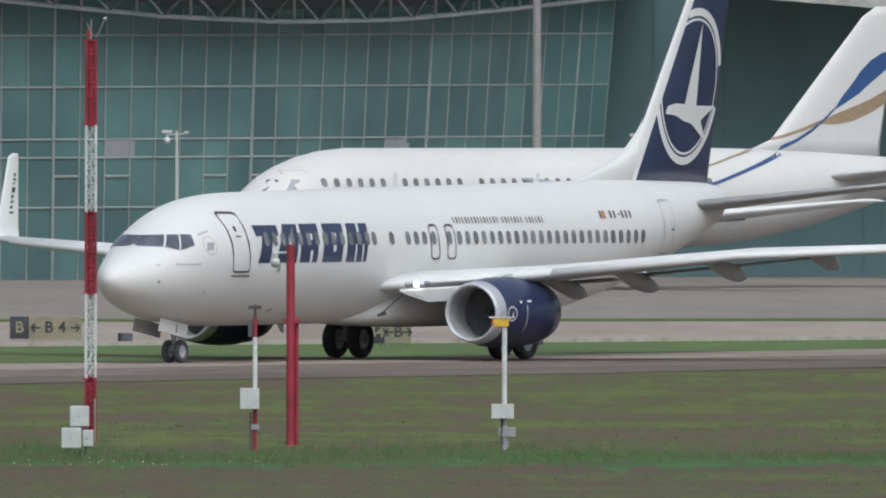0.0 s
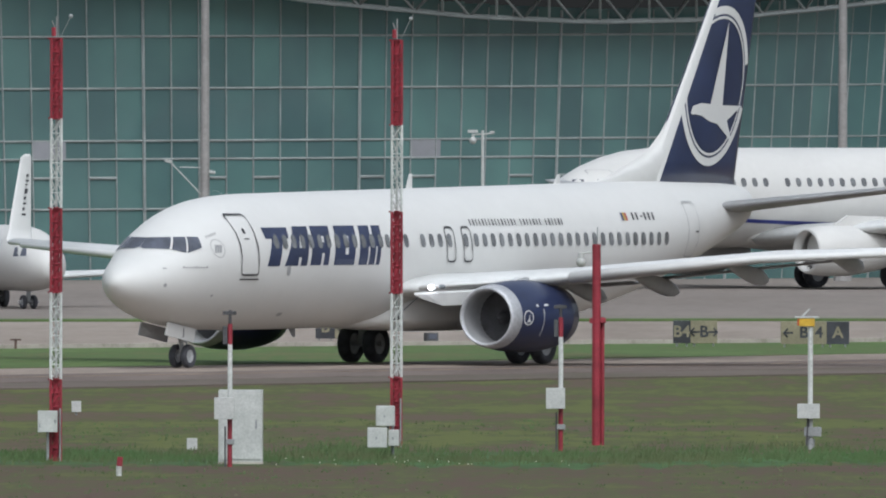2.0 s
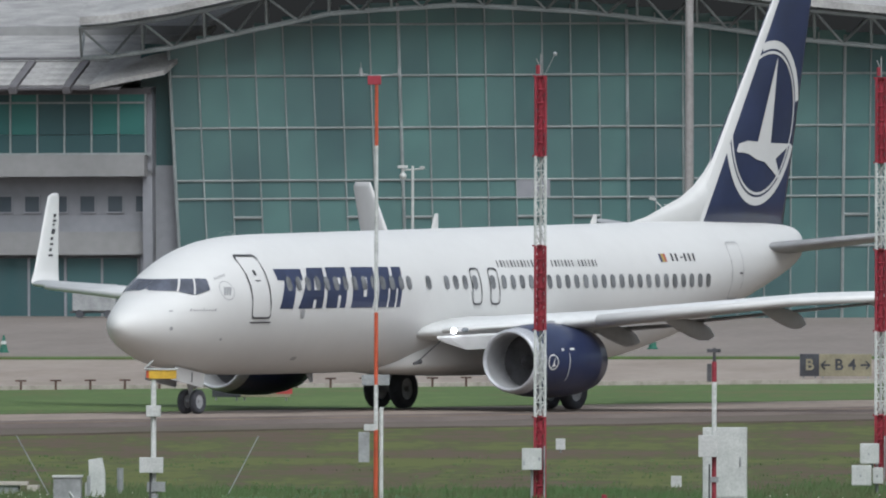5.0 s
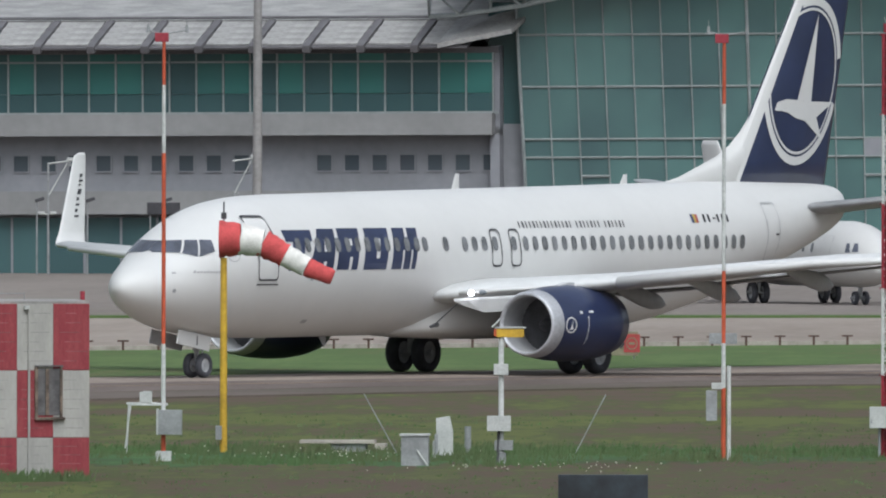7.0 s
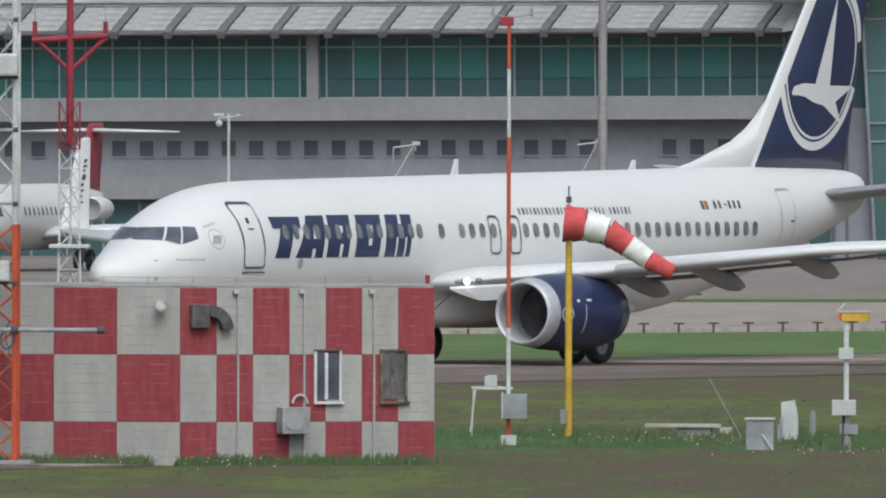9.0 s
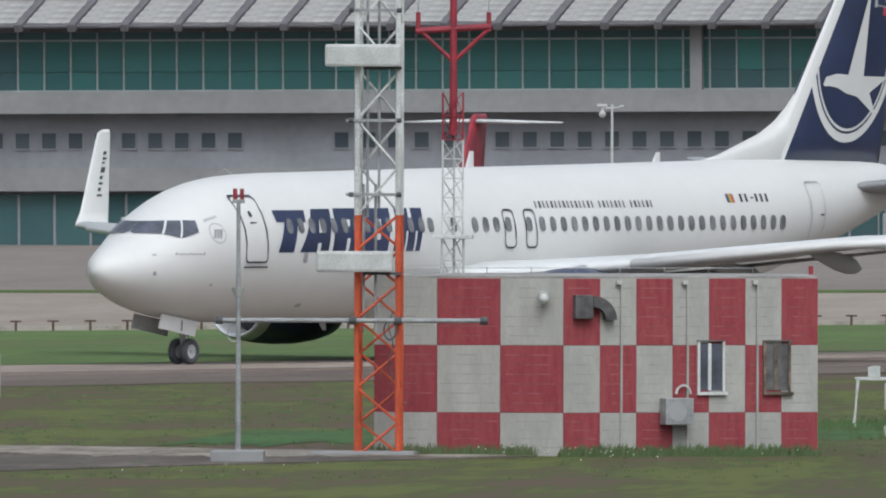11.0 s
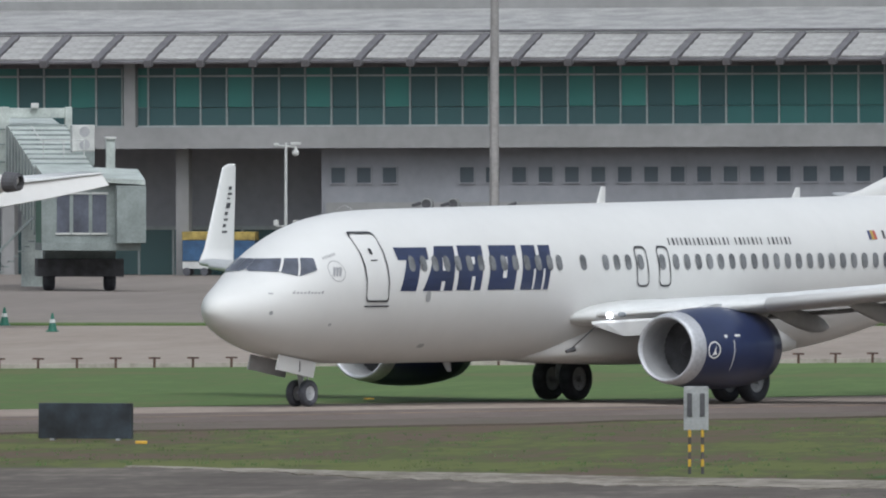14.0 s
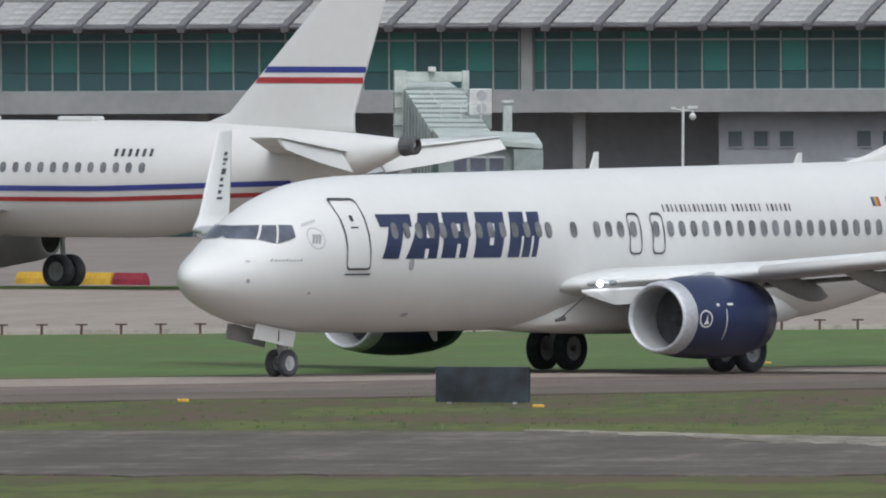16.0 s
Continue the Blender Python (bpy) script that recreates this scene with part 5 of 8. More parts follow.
def jet(name, label, m, L, dia, zc, fin, wing, stab, engines, gear, windows, tail=0.34, group="parked jets", n0=0.0, wz=0.2, door=0.0):
    """A parked jet, nose along +x from the origin under its nose. Lengths are metres behind the nose."""
    t = thing(name, label, "airplane", m, group=group)
    r = dia / 2
    door = door or 0.155 * L

    def sect(x):
        n, q = min(1.0, max(0.0005, (x - n0) / (0.17 * L - n0))), max(0.0, (x - (1 - tail) * L) / (tail * L))
        f = math.sqrt(max(0.0, 1 - (1 - n) ** 2)) ** 0.95 * (1 - q ** 1.7 * 0.93)
        zz = zc - 0.32 * r * (1 - n) ** 1.5 + r * 0.62 * q ** 1.6
        return max(0.02, r * f), zz
    bm = bmesh.new()
    rings = []
    for x in [n0 + k * (0.17 * L - n0) for k in (0.02, 0.06, 0.13, 0.24, 0.4, 0.57, 0.77, 1.0)] + [L * (0.2 + 0.4 * i / 6) for i in range(7)] + [L * (0.62 + 0.38 * i / 10) for i in range(11)]:
        rr, zz = sect(x)
        rings.append([(-x, rr * math.cos(2 * math.pi * i / 32), zz + rr * math.sin(2 * math.pi * i / 32)) for i in range(32)])
    loft(bm, rings)
    body = part("fuselage", fix(bm), M_jetw, t, smooth=True)

    def on(x, z, side, out=0.012):
        rr, zz = sect(x)
        return Vector((-x, side * (math.sqrt(max(0.0, rr * rr - (z - zz) ** 2)) + out), z))
    for side in (1, -1):
        for x in windows:
            bm = bmesh.new()
            bm.faces.new([bm.verts.new(on(px, pz, side)) for px, pz in rounded(x, zc + wz * r, 0.26, 0.36, 0.12, 3)])
            part("cabin_window", bm, M_pane, body)
        for q in ((0.042, 0.058, 0.16, 0.42), (0.062, 0.078, 0.14, 0.42)):
            bm = bmesh.new()
            bm.faces.new([bm.verts.new(on(px * L, zc + pz * r - 0.1, side)) for px, pz in ((q[0] + (n0 * 0.1) / L, q[2]), (q[1] + (n0 * 0.1) / L, q[2]), (q[1] + 0.004 + (n0 * 0.1) / L, q[3]), (q[0] + 0.012 + (n0 * 0.1) / L, q[3]))])
            part("cockpit_window", bm, M_windsh, body, "dark cockpit window")
        bm = bmesh.new()
        pts = subdivided(rounded(door, zc + 0.1 * r, 0.85, 1.75 * r / 1.9, 0.1, 3), 2)
        a = [bm.verts.new(on(px, pz, side)) for px, pz in pts]
        b = [bm.verts.new(on(px + (0.025 if px < door else -0.025), pz * 0.99 + 0.01 * zc, side)) for px, pz in pts]
        for i in range(len(pts)):
            bm.faces.new((a[i], a[(i + 1) % len(pts)], b[(i + 1) % len(pts)], b[i]))
        part("cabin_door", bm, M_under, body, "outlined cabin door")
        le, y0, c0, y1, sweep, c1, z0, z1 = wing
        part("wing", surface([((-le, side * y0, z0), c0, 0.12), ((-(le + sweep * 0.36), side * (y0 + (y1 - y0) * 0.36), z0 + (z1 - z0) * 0.36), c0 * 0.62 + c1 * 0.1, 0.11), ((-(le + sweep), side * y1, z1), c1, 0.1)], sec=1.0), M_wing, t, "pale grey wing", smooth=True)
        le, y0, c0, y1, sweep, c1, z0, z1 = stab
        part("tailplane", surface([((-le, side * y0, z0), c0, 0.1), ((-(le + sweep), side * y1, z1), c1, 0.09)]), M_wing, t, smooth=True)
        ex, ey, ez, er, el = engines
        bm = bmesh.new()
        revolve(bm, ((0.1 * el, er * 0.74), (0, er * 0.8), (0.03 * el, er * 0.9), (0.2 * el, er), (0.5 * el, er), (0.85 * el, er * 0.78), (el, er * 0.6), (el, er * 0.5)), "X", 28)
        revolve(bm, ((0.16 * el, er * 0.76), (0.17 * el, 0.01)), "X", 28)
        bmesh.ops.transform(bm, matrix=pose(-ex, side * ey, ez, 0, 0, 180), verts=bm.verts)
        part("engine", fix(bm), M_jetw, t, "white engine nacelle", smooth=True)
        bm = bmesh.new()
        if ez < zc - 0.3 * r:
            loft(bm, [[(-ex - el * 0.25, side * ey - 0.1, ez + er * 0.8), (-ex - el * 0.25, side * ey + 0.1, ez + er * 0.8), (-ex - el, side * ey + 0.1, ez + er * 0.5), (-ex - el, side * ey - 0.1, ez + er * 0.5)],
                      [(-ex - el * 0.5, side * ey - 0.1, ez + er + 0.4), (-ex - el * 0.5, side * ey + 0.1, ez + er + 0.4), (-ex - el * 1.2, side * ey + 0.1, ez + er + 0.3), (-ex - el * 1.2, side * ey - 0.1, ez + er + 0.3)]])
        else:
            box(bm, -ex - el * 0.8, -ex - el * 0.25, min(side * ey, 0), max(side * ey, 0), ez - 0.12, ez + 0.12)
        part("pylon", fix(bm), M_jetw, t)
    f = [((-x, 0, z), c, th) for x, z, c, th in fin]
    fin_ob = part("fin", surface(f, axis="y"), M_jetw, t, "white tail fin", smooth=True)
    for gx, gy, gr, gw in gear:
        bm = bmesh.new()
        tube(bm, (-gx, gy, gr), (-gx, gy * 0.95, zc - 0.5 * r), 0.09, n=10)
        tube(bm, (-gx, gy - 0.5 * gw - 0.3, gr), (-gx, gy + 0.5 * gw + 0.3, gr), 0.06, n=8)
        leg = part("gear_leg", fix(bm), M_strut, t, "grey gear leg")
        for dy in (-1, 1):
            wheel_unit("tyre", leg, (-gx, gy + dy * (gw * 0.5 + 0.12), gr), gr, gw)
    return t, body, fin_ob, on, sect


def fin_side(f0, f1, x, z, side):
    """A point on a straight tapered fin between two of its sections."""
    u = (z - f0[1]) / (f1[1] - f0[1])
    le, c = f0[0] + (f1[0] - f0[0]) * u, f0[2] + (f1[2] - f0[2]) * u
    q = min(1.0, max(0.0005, (x - le) / c))
    t = 5 * 0.09 * (0.2969 * math.sqrt(q) - 0.126 * q - 0.3516 * q * q + 0.2843 * q ** 3 - 0.1015 * q ** 4) * c
    return Vector((-(le + q * c), side * (t + 0.015), z))


# white airliner with a blue and gold tail sweep
h = radians(180 + 37)
fw = Vector((math.cos(h), math.sin(h), 0))
base = Vector((4.5, 1031.5, 0.06)) + fw * 16.9
jetA, bodyA, finA, onA, secA = jet("parked_airliner", "white parked airliner with blue and gold swept tail stripes", pose(base.x, base.y, 0.06, 0, 0, 217), 37.0, 4.0, 3.66,
    [(26.0, 5.3, 7.5, 0.06), (27.9, 6.0, 5.65, 0.09), (32.6, 11.0, 1.85, 0.09), (33.3, 11.42, 1.15, 0.05)],
    (10.5, 1.2, 7.6, 17.0, 8.6, 1.5, 2.0, 3.6), (29.4, 0.5, 3.6, 7.0, 3.6, 1.3, 4.4, 5.2), (10.4, 4.9, 1.55, 1.02, 4.2),
    ((4.0, 0.0, 0.345, 0.2), (16.6, 2.86, 0.56, 0.4), (16.6, -2.86, 0.56, 0.4)), [4.07 + 0.55 * i for i in range(36) if i not in (6, 13)], tail=0.36, n0=0.95, wz=0.31, door=3.1)
FA0, FA1 = (27.9, 6.0, 5.65), (32.6, 11.0, 1.85)


def ribbon(pts, put, w0, w1, name, m_, parent):
    """A tapering painted line through the points of a side view."""
    b_ = bmesh.new()
    prev = None
    pp = [Vector(p).lerp(Vector(q), k / 5) for p, q in zip(pts, pts[1:]) for k in range(5)] + [Vector(pts[-1])]
    for k, p in enumerate(pp):
        w = (w0 + (w1 - w0) * k / (len(pp) - 1)) / 2
        cur = [b_.verts.new(put(p.x, p.y - w)), b_.verts.new(put(p.x, p.y + w))]
        if prev:
            b_.faces.new((prev[0], cur[0], cur[1], prev[1]))
        prev = cur
    part(name, b_, m_, parent)


for side in (1, -1):
    def hull(x, z, side=side):
        return onA(x, min(z, secA(x)[1] + secA(x)[0] * 0.985), side, 0.02)

    def tail(x, z, side=side):
        return fin_side(FA0, FA1, x, z, side)
    ribbon(((19.5, 3.5), (21.6, 3.8), (23.75, 4.28), (25.95, 4.92), (27.8, 5.45)), hull, 0.10, 0.15, "blue_stripe", M_blue, bodyA)
    ribbon(((28.1, 5.62), (29.0, 5.95), (29.81, 6.37), (30.45, 6.8), (31.0, 7.24)), tail, 0.16, 0.10, "blue_stripe", M_blue, finA)
    ribbon(((20.0, 4.25), (22.0, 4.6), (23.68, 4.98), (25.0, 5.3), (26.6, 5.62)), hull, 0.05, 0.08, "gold_stripe", M_gold, bodyA)
    ribbon(((26.6, 5.66), (27.6, 5.95), (28.4, 6.14), (29.4, 6.42), (30.3, 6.72)), tail, 0.07, 0.16, "gold_stripe", M_gold, finA)
    for mm, pts in ((M_blue, ((30.96, 7.19), (31.4, 7.74), (31.92, 8.24), (32.4, 8.78), (32.95, 9.23), (33.55, 9.52), (34.12, 9.66), (34.0, 8.98), (33.3, 8.6), (32.36, 7.89), (31.6, 7.5))), (M_gold, ((30.2, 6.64), (30.7, 6.92), (31.33, 7.13), (32.1, 7.36), (32.81, 7.6), (33.3, 7.8), (33.82, 8.03), (33.75, 7.46), (33.0, 7.1), (31.92, 6.74), (31.0, 6.62)))):
        bm = bmesh.new()
        bm.faces.new([bm.verts.new(fin_side(FA0, FA1, x, z, side)) for x, z in subdivided(pts, 3)])
        bmesh.ops.triangulate(bm, faces=bm.faces)
        part("fin_sweep", bm, mm, finA)
    bm = bmesh.new()
    prev = None
    for k in range(24):
        x = 8.0 + 0.75 * k
        cur = [bm.verts.new(onA(x, 2.75 - 0.25 * math.sin(k / 23 * 3.1) + dz, side, 0.02)) for dz in (0, 0.14)]
        if prev:
            bm.faces.new((prev[0], cur[0], cur[1], prev[1]))
        prev = cur
    part("belly_line", bm, M_stripe, bodyA)

# small white business jet with covered engines
h = radians(-68)
base = Vector((-28.9, 940.0, 0.06)) + Vector((math.cos(h), math.sin(h), 0)) * 9.6
jetB, bodyB, finB, onB, secB = jet("business_jet", "small white business jet with red engine covers", pose(base.x, base.y, 0.06, 0, 0, -68), 20.0, 2.4, 1.85,
    [(13.6, 2.5, 5.2, 0.08), (15.4, 3.6, 3.2, 0.09), (17.6, 5.75, 2.0, 0.09), (17.8, 5.95, 1.6, 0.05)],
    (7.6, 0.8, 4.0, 9.6, 4.6, 1.2, 1.0, 1.35), (16.4, 0.1, 2.0, 2.7, 1.3, 1.0, 3.55, 3.7), (10.5, 1.35, 1.98, 0.46, 2.8),
    ((2.6, 0.0, 0.25, 0.16), (9.6, 1.4, 0.4, 0.22), (9.6, -1.4, 0.4, 0.22)), [4.5 + 0.9 * i for i in range(6)], tail=0.45)
for side in (1, -1):
    bm = bmesh.new()
    revolve(bm, ((-0.06, 0.02), (-0.05, 0.5), (0.12, 0.6), (0.5, 0.64)), "X", 20)
    bmesh.ops.transform(bm, matrix=pose(-10.45, side * 1.35, 1.98, 0, 0, 180) @ Matrix.Diagonal((1, 0.8, 0.8, 1)), verts=bm.verts)
    part("engine_cover", fix(bm), M_red, jetB, "red engine cover")
    bm = bmesh.new()
    prev = None
    for k in range(15):
        x = 3.0 + 0.9 * k
        cur = [bm.verts.new(onB(x, 1.45 + dz, side, 0.015)) for dz in (0, 0.07)]
        if prev:
            bm.faces.new((prev[0], cur[0], cur[1], prev[1]))
        prev = cur
    part("green_line", bm, M_green, bodyB)

# T-tailed jet with a red fin
h = radians(262)
base = Vector((-72.3, 1008.0, 0.06)) + Vector((math.cos(h), math.sin(h), 0)) * 23.5
jetC, bodyC, finC, onC, secC = jet("regional_jet", "white regional jet with red fin and high tailplane", pose(base.x, base.y, 0.06, 0, 0, 262), 25.0, 2.6, 2.1,
    [(19.0, 2.9, 5.6, 0.07), (20.4, 3.5, 4.4, 0.09), (22.6, 5.6, 2.9, 0.09), (22.9, 5.75, 2.4, 0.05)],
    (9.0, 0.8, 4.6, 10.5, 5.0, 1.2, 1.4, 2.1), (22.6, 0.15, 2.0, 3.2, 1.6, 0.8, 5.45, 5.4), (16.5, 1.4, 2.4, 0.5, 3.0),
    ((3.4, 0.0, 0.25, 0.18), (13.0, 1.9, 0.42, 0.25), (13.0, -1.9, 0.42, 0.25)), [5.0 + 0.8 * i for i in range(13)], tail=0.4)
finC.data.materials.clear()
finC.data.materials.append(M_redp)

# white jet airliner with blue and red stripes, tail towards the camera
hd = 149.8
h = radians(hd)
base = Vector((-115.38, 858.6, 0.06)) + Vector((math.cos(h), math.sin(h), 0)) * 16.1
jetD, bodyD, finD, onD, secD = jet("parked_airliner", "white parked airliner with thin blue and red stripes", pose(base.x, base.y, 0.06, 0, 0, hd), 33.8, 3.95, 3.75,
    [(23.6, 5.2, 7.8, 0.06), (24.9, 5.6, 6.45, 0.08), (26.05, 6.0, 5.3, 0.09), (31.6, 11.4, 1.55, 0.09), (31.9, 11.7, 1.2, 0.05)],
    (10.9, 1.2, 7.0, 16.5, 8.4, 1.5, 2.6, 4.0), (28.2, 0.5, 3.3, 6.2, 3.4, 1.3, 4.7, 5.2), (9.8, 5.75, 1.7, 1.05, 4.2),
    ((5.07, 0.0, 0.38, 0.22), (16.1, 3.8, 0.58, 0.42), (16.1, -3.8, 0.58, 0.42)), [6.2 + 0.533 * i for i in range(34) if i not in (8, 17, 18)])
for side in (1, -1):
    for nm, mm, z, w in (("navy_stripe", M_stripe, 3.34, 0.18), ("red_stripe", M_redst, 2.99, 0.15)):
        bm = bmesh.new()
        prev = None
        for k in range(25):
            x = 3.0 + 1.1 * k
            zz = z + max(0.0, (x - 22) * 0.03)
            cur = [bm.verts.new(onD(x, zz + dz, side, 0.02)) for dz in (0, w)]
            if prev:
                bm.faces.new((prev[0], cur[0], cur[1], prev[1]))
            prev = cur
        part(nm, bm, mm, bodyD)
    for mm, z0 in ((M_stripe, 7.36), (M_redst, 7.0)):
        bm = bmesh.new()
        le_, te_ = 26.05 + 1.028 * (z0 - 6), 31.35 + 0.333 * (z0 - 6)
        prev = None
        for k in range(13):
            x = le_ + 0.15 + (te_ - le_ - 0.15) * (k / 12) ** 1.5
            cur = [bm.verts.new(fin_side((26.05, 6.0, 5.3), (31.6, 11.4, 1.55), x + 0.1 * dz, z0 + dz, side)) for dz in (0, 0.2)]
            if prev:
                bm.faces.new((prev[0], cur[0], cur[1], prev[1]))
            prev = cur
        part("fin_stripe", bm, mm, finD)
    for k in range(6):
        bm = bmesh.new()
        x = 22.55 + 0.29 * k
        bm.faces.new([bm.verts.new(onD(px, pz, side, 0.015)) for px, pz in ((x, 4.52), (x + 0.13, 4.52), (x + 0.13, 4.78), (x, 4.78))])
        part("registration_bar", bm, M_line, bodyD)
for x, w in ((14.5, 1.6), (19.0, 1.5)):
    bm = bmesh.new()
    box(bm, -x - w, -x, -0.35, 0.35, 5.66, 5.86, 0.08)
    part("radome", bm, M_jetw, jetD, "low white roof fairing")
bm = bmesh.new()
revolve(bm, ((33.4, 0.36), (33.9, 0.3), (33.95, 0.2), (33.6, 0.15)), "X", 16)
bmesh.ops.transform(bm, matrix=Matrix.Translation((0, 0, secD(33.5)[1])) @ Matrix.Rotation(math.pi, 4, "Z"), verts=bm.verts)
part("exhaust_ring", fix(bm), M_dark, jetD, "dark tail exhaust")

for jt, x0_, x1_, zb, zt, hw in ((jetA, 9.5, 18.8, 1.45, 2.95, 2.15), (jetD, 6.5, 17.4, 1.5, 3.0, 2.3)):
    bm = bmesh.new()
    rings = []
    for k in range(11):
        u = k / 10
        f_ = max(0.06, math.sin(math.pi * min(1.0, u * 0.94 + 0.03)) ** 0.55)
        rings.append([(-(x0_ + (x1_ - x0_) * u), hw * f_ * math.cos(2 * math.pi * i / 20), (zb + zt) / 2 + (zt - zb) / 2 * f_ * math.sin(2 * math.pi * i / 20)) for i in range(20)])
    loft(bm, rings)
    part("belly_fairing", fix(bm), M_jetw, jt, "white wing root fairing", smooth=True)

# drooped elevators
for side in (1, -1):
    bm = bmesh.new()
    rings = []
    for y, x, z, c in ((0.9, 31.5, 4.74, 0.85), (3.6, 32.15, 4.97, 0.7), (6.1, 32.85, 5.18, 0.45)):
        rings.append([(-x + 0.1, side * y, z + 0.06), (-x - 0.55 * c, side * y, z - 0.85 * c), (-x - 0.5 * c, side * y, z - 0.88 * c), (-x + 0.15, side * y, z - 0.08)])
    loft(bm, rings)
    part("elevator", fix(bm), M_jetw, jetD, "drooped white elevator")


# ---- field equipment between the camera and the taxiway ----
def boxed(name, parent, m, *dims, bevel=0.012, label=""):
    bm = bmesh.new()
    box(bm, *dims, bevel)
    return part(name, bm, m, parent, label)


def rod(name, parent, m, p, q, r, r2=None, n=10, label=""):
    bm = bmesh.new()
    tube(bm, p, q, r, r2, n)
    return part(name, bm, m, parent, label)


def lattice(bm, z0, z1, w, step=0.42, r=0.018, leg=0.03, w2=None):
    """Three-legged lattice between two heights."""
    w2 = w if w2 is None else w2
    n = max(1, round((z1 - z0) / step))
    def c(i, z):
        ww = w + (w2 - w) * (z - z0) / (z1 - z0)
        a = radians(90 + 120 * i)
        return Vector((ww * math.cos(a), ww * math.sin(a), z))
    for i in range(3):
        tube(bm, c(i, z0), c(i, z1), leg, n=6, cap=False)
    for k in range(n):
        a, b = z0 + (z1 - z0) * k / n, z0 + (z1 - z0) * (k + 1) / n
        for i in range(3):
            j = (i + 1) % 3
            tube(bm, c(i, a), c(j, b), r, n=5, cap=False)
            tube(bm, c(j, a), c(i, a), r, n=5, cap=False)
    return bm


def banded_mast(x, y, boxes, lift=0.0):
    t = thing("lattice_mast", "red and white banded lattice mast with white boxes", "mast", pose(x, y, 0), group="banded masts")
    for z0, z1, red in ((0.0, 1.68 + lift, 1), (1.68 + lift, 3.62 + lift, 0), (3.62 + lift, 5.5 + lift, 1), (5.5 + lift, 7.5 + lift, 0), (7.5 + lift, 9.45, 1)):
        bm = bmesh.new()
        lattice(bm, z0, z1, 0.13, 0.30 if red else 0.34, 0.02 if red else 0.015, 0.032)
        if red:
            tube(bm, (0, 0.02, z0), (0, 0.02, z1), 0.075, n=8)
        part("mast_section", bm, M_redp if red else M_whitep, t, "red section" if red else "white section")
        bm = bmesh.new()
        tube(bm, (0, 0, z1 - 0.02), (0, 0, z1 + 0.02), 0.19, n=3)
        part("flange", bm, M_redp, t)
    rod("spike", t, M_grey, (0, 0, 9.4), (0, 0, 9.95), 0.015)
    rod("spike", t, M_grey, (0, 0, 9.6), (-0.1, 0, 9.85), 0.012)
    bm = bmesh.new()
    tube(bm, (-0.06, 0, 9.5), (-0.06, 0, 9.7), 0.05, n=8)
    part("obstacle_lamp", bm, M_redp, t)
    bm = bmesh.new()
    bmesh.ops.create_uvsphere(bm, u_segments=8, v_segments=6, radius=0.05, matrix=Matrix.Translation((0.32, 0, 9.95)))
    tube(bm, (0.1, 0, 9.5), (0.32, 0, 9.95), 0.008, n=5)
    part("wind_sensor", bm, M_grey, t)
    for bx, z0, z1, w in boxes:
        b = boxed("equipment_box", t, M_box, bx - w / 2, bx + w / 2, -0.45, -0.18, z0, z1, label="white equipment box")
        boxed("hinge", b, M_grey, bx - w / 2 + 0.03, bx - w / 2 + 0.06, -0.47, -0.45, z0 + 0.1, z0 + 0.2, bevel=0)
        boxed("latch", b, M_grey, bx + w / 2 - 0.07, bx + w / 2 - 0.03, -0.47, -0.45, (z0 + z1) / 2 - 0.04, (z0 + z1) / 2 + 0.04, bevel=0)
    for bx, z0, z1, w in boxes:
        rod("box_post", t, M_grey, (bx, -0.3, 0), (bx, -0.3, z0 + 0.1), 0.03)
    rod("conduit", t, M_grey, (0.1, -0.1, 0), (0.1, -0.1, 1.2), 0.02)


banded_mast(-8.12, 590.0, ())
banded_mast(-15.46, 571.0, ((-0.17, 0.67, 1.15, 0.44),), 0.17)
# boxes on a stand of their own before the first mast
t = thing("equipment_stand", "three white equipment boxes on a thin stand", "equipment box", pose(-7.93, 576.0, 0))
rod("post", t, M_grey, (-0.08, 0.05, 0), (-0.08, 0.05, 1.1), 0.035)
for bx, z0, z1, w in ((-0.24, 0.75, 1.21, 0.43), (-0.42, 0.26, 0.72, 0.45), (-0.05, 0.30, 0.67, 0.24)):
    b = boxed("equipment_box", t, M_box, bx - w / 2, bx + w / 2, -0.27, 0.0, z0, z1, bevel=0.03, label="white equipment box")
    boxed("latch", b, M_grey, bx - 0.04, bx + 0.0, -0.29, -0.27, (z0 + z1) / 2 - 0.04, (z0 + z1) / 2 + 0.02, bevel=0)
rod("conduit", t, M_dark, (-0.2, -0.05, 0.7), (-0.15, -0.05, 0.8), 0.03)


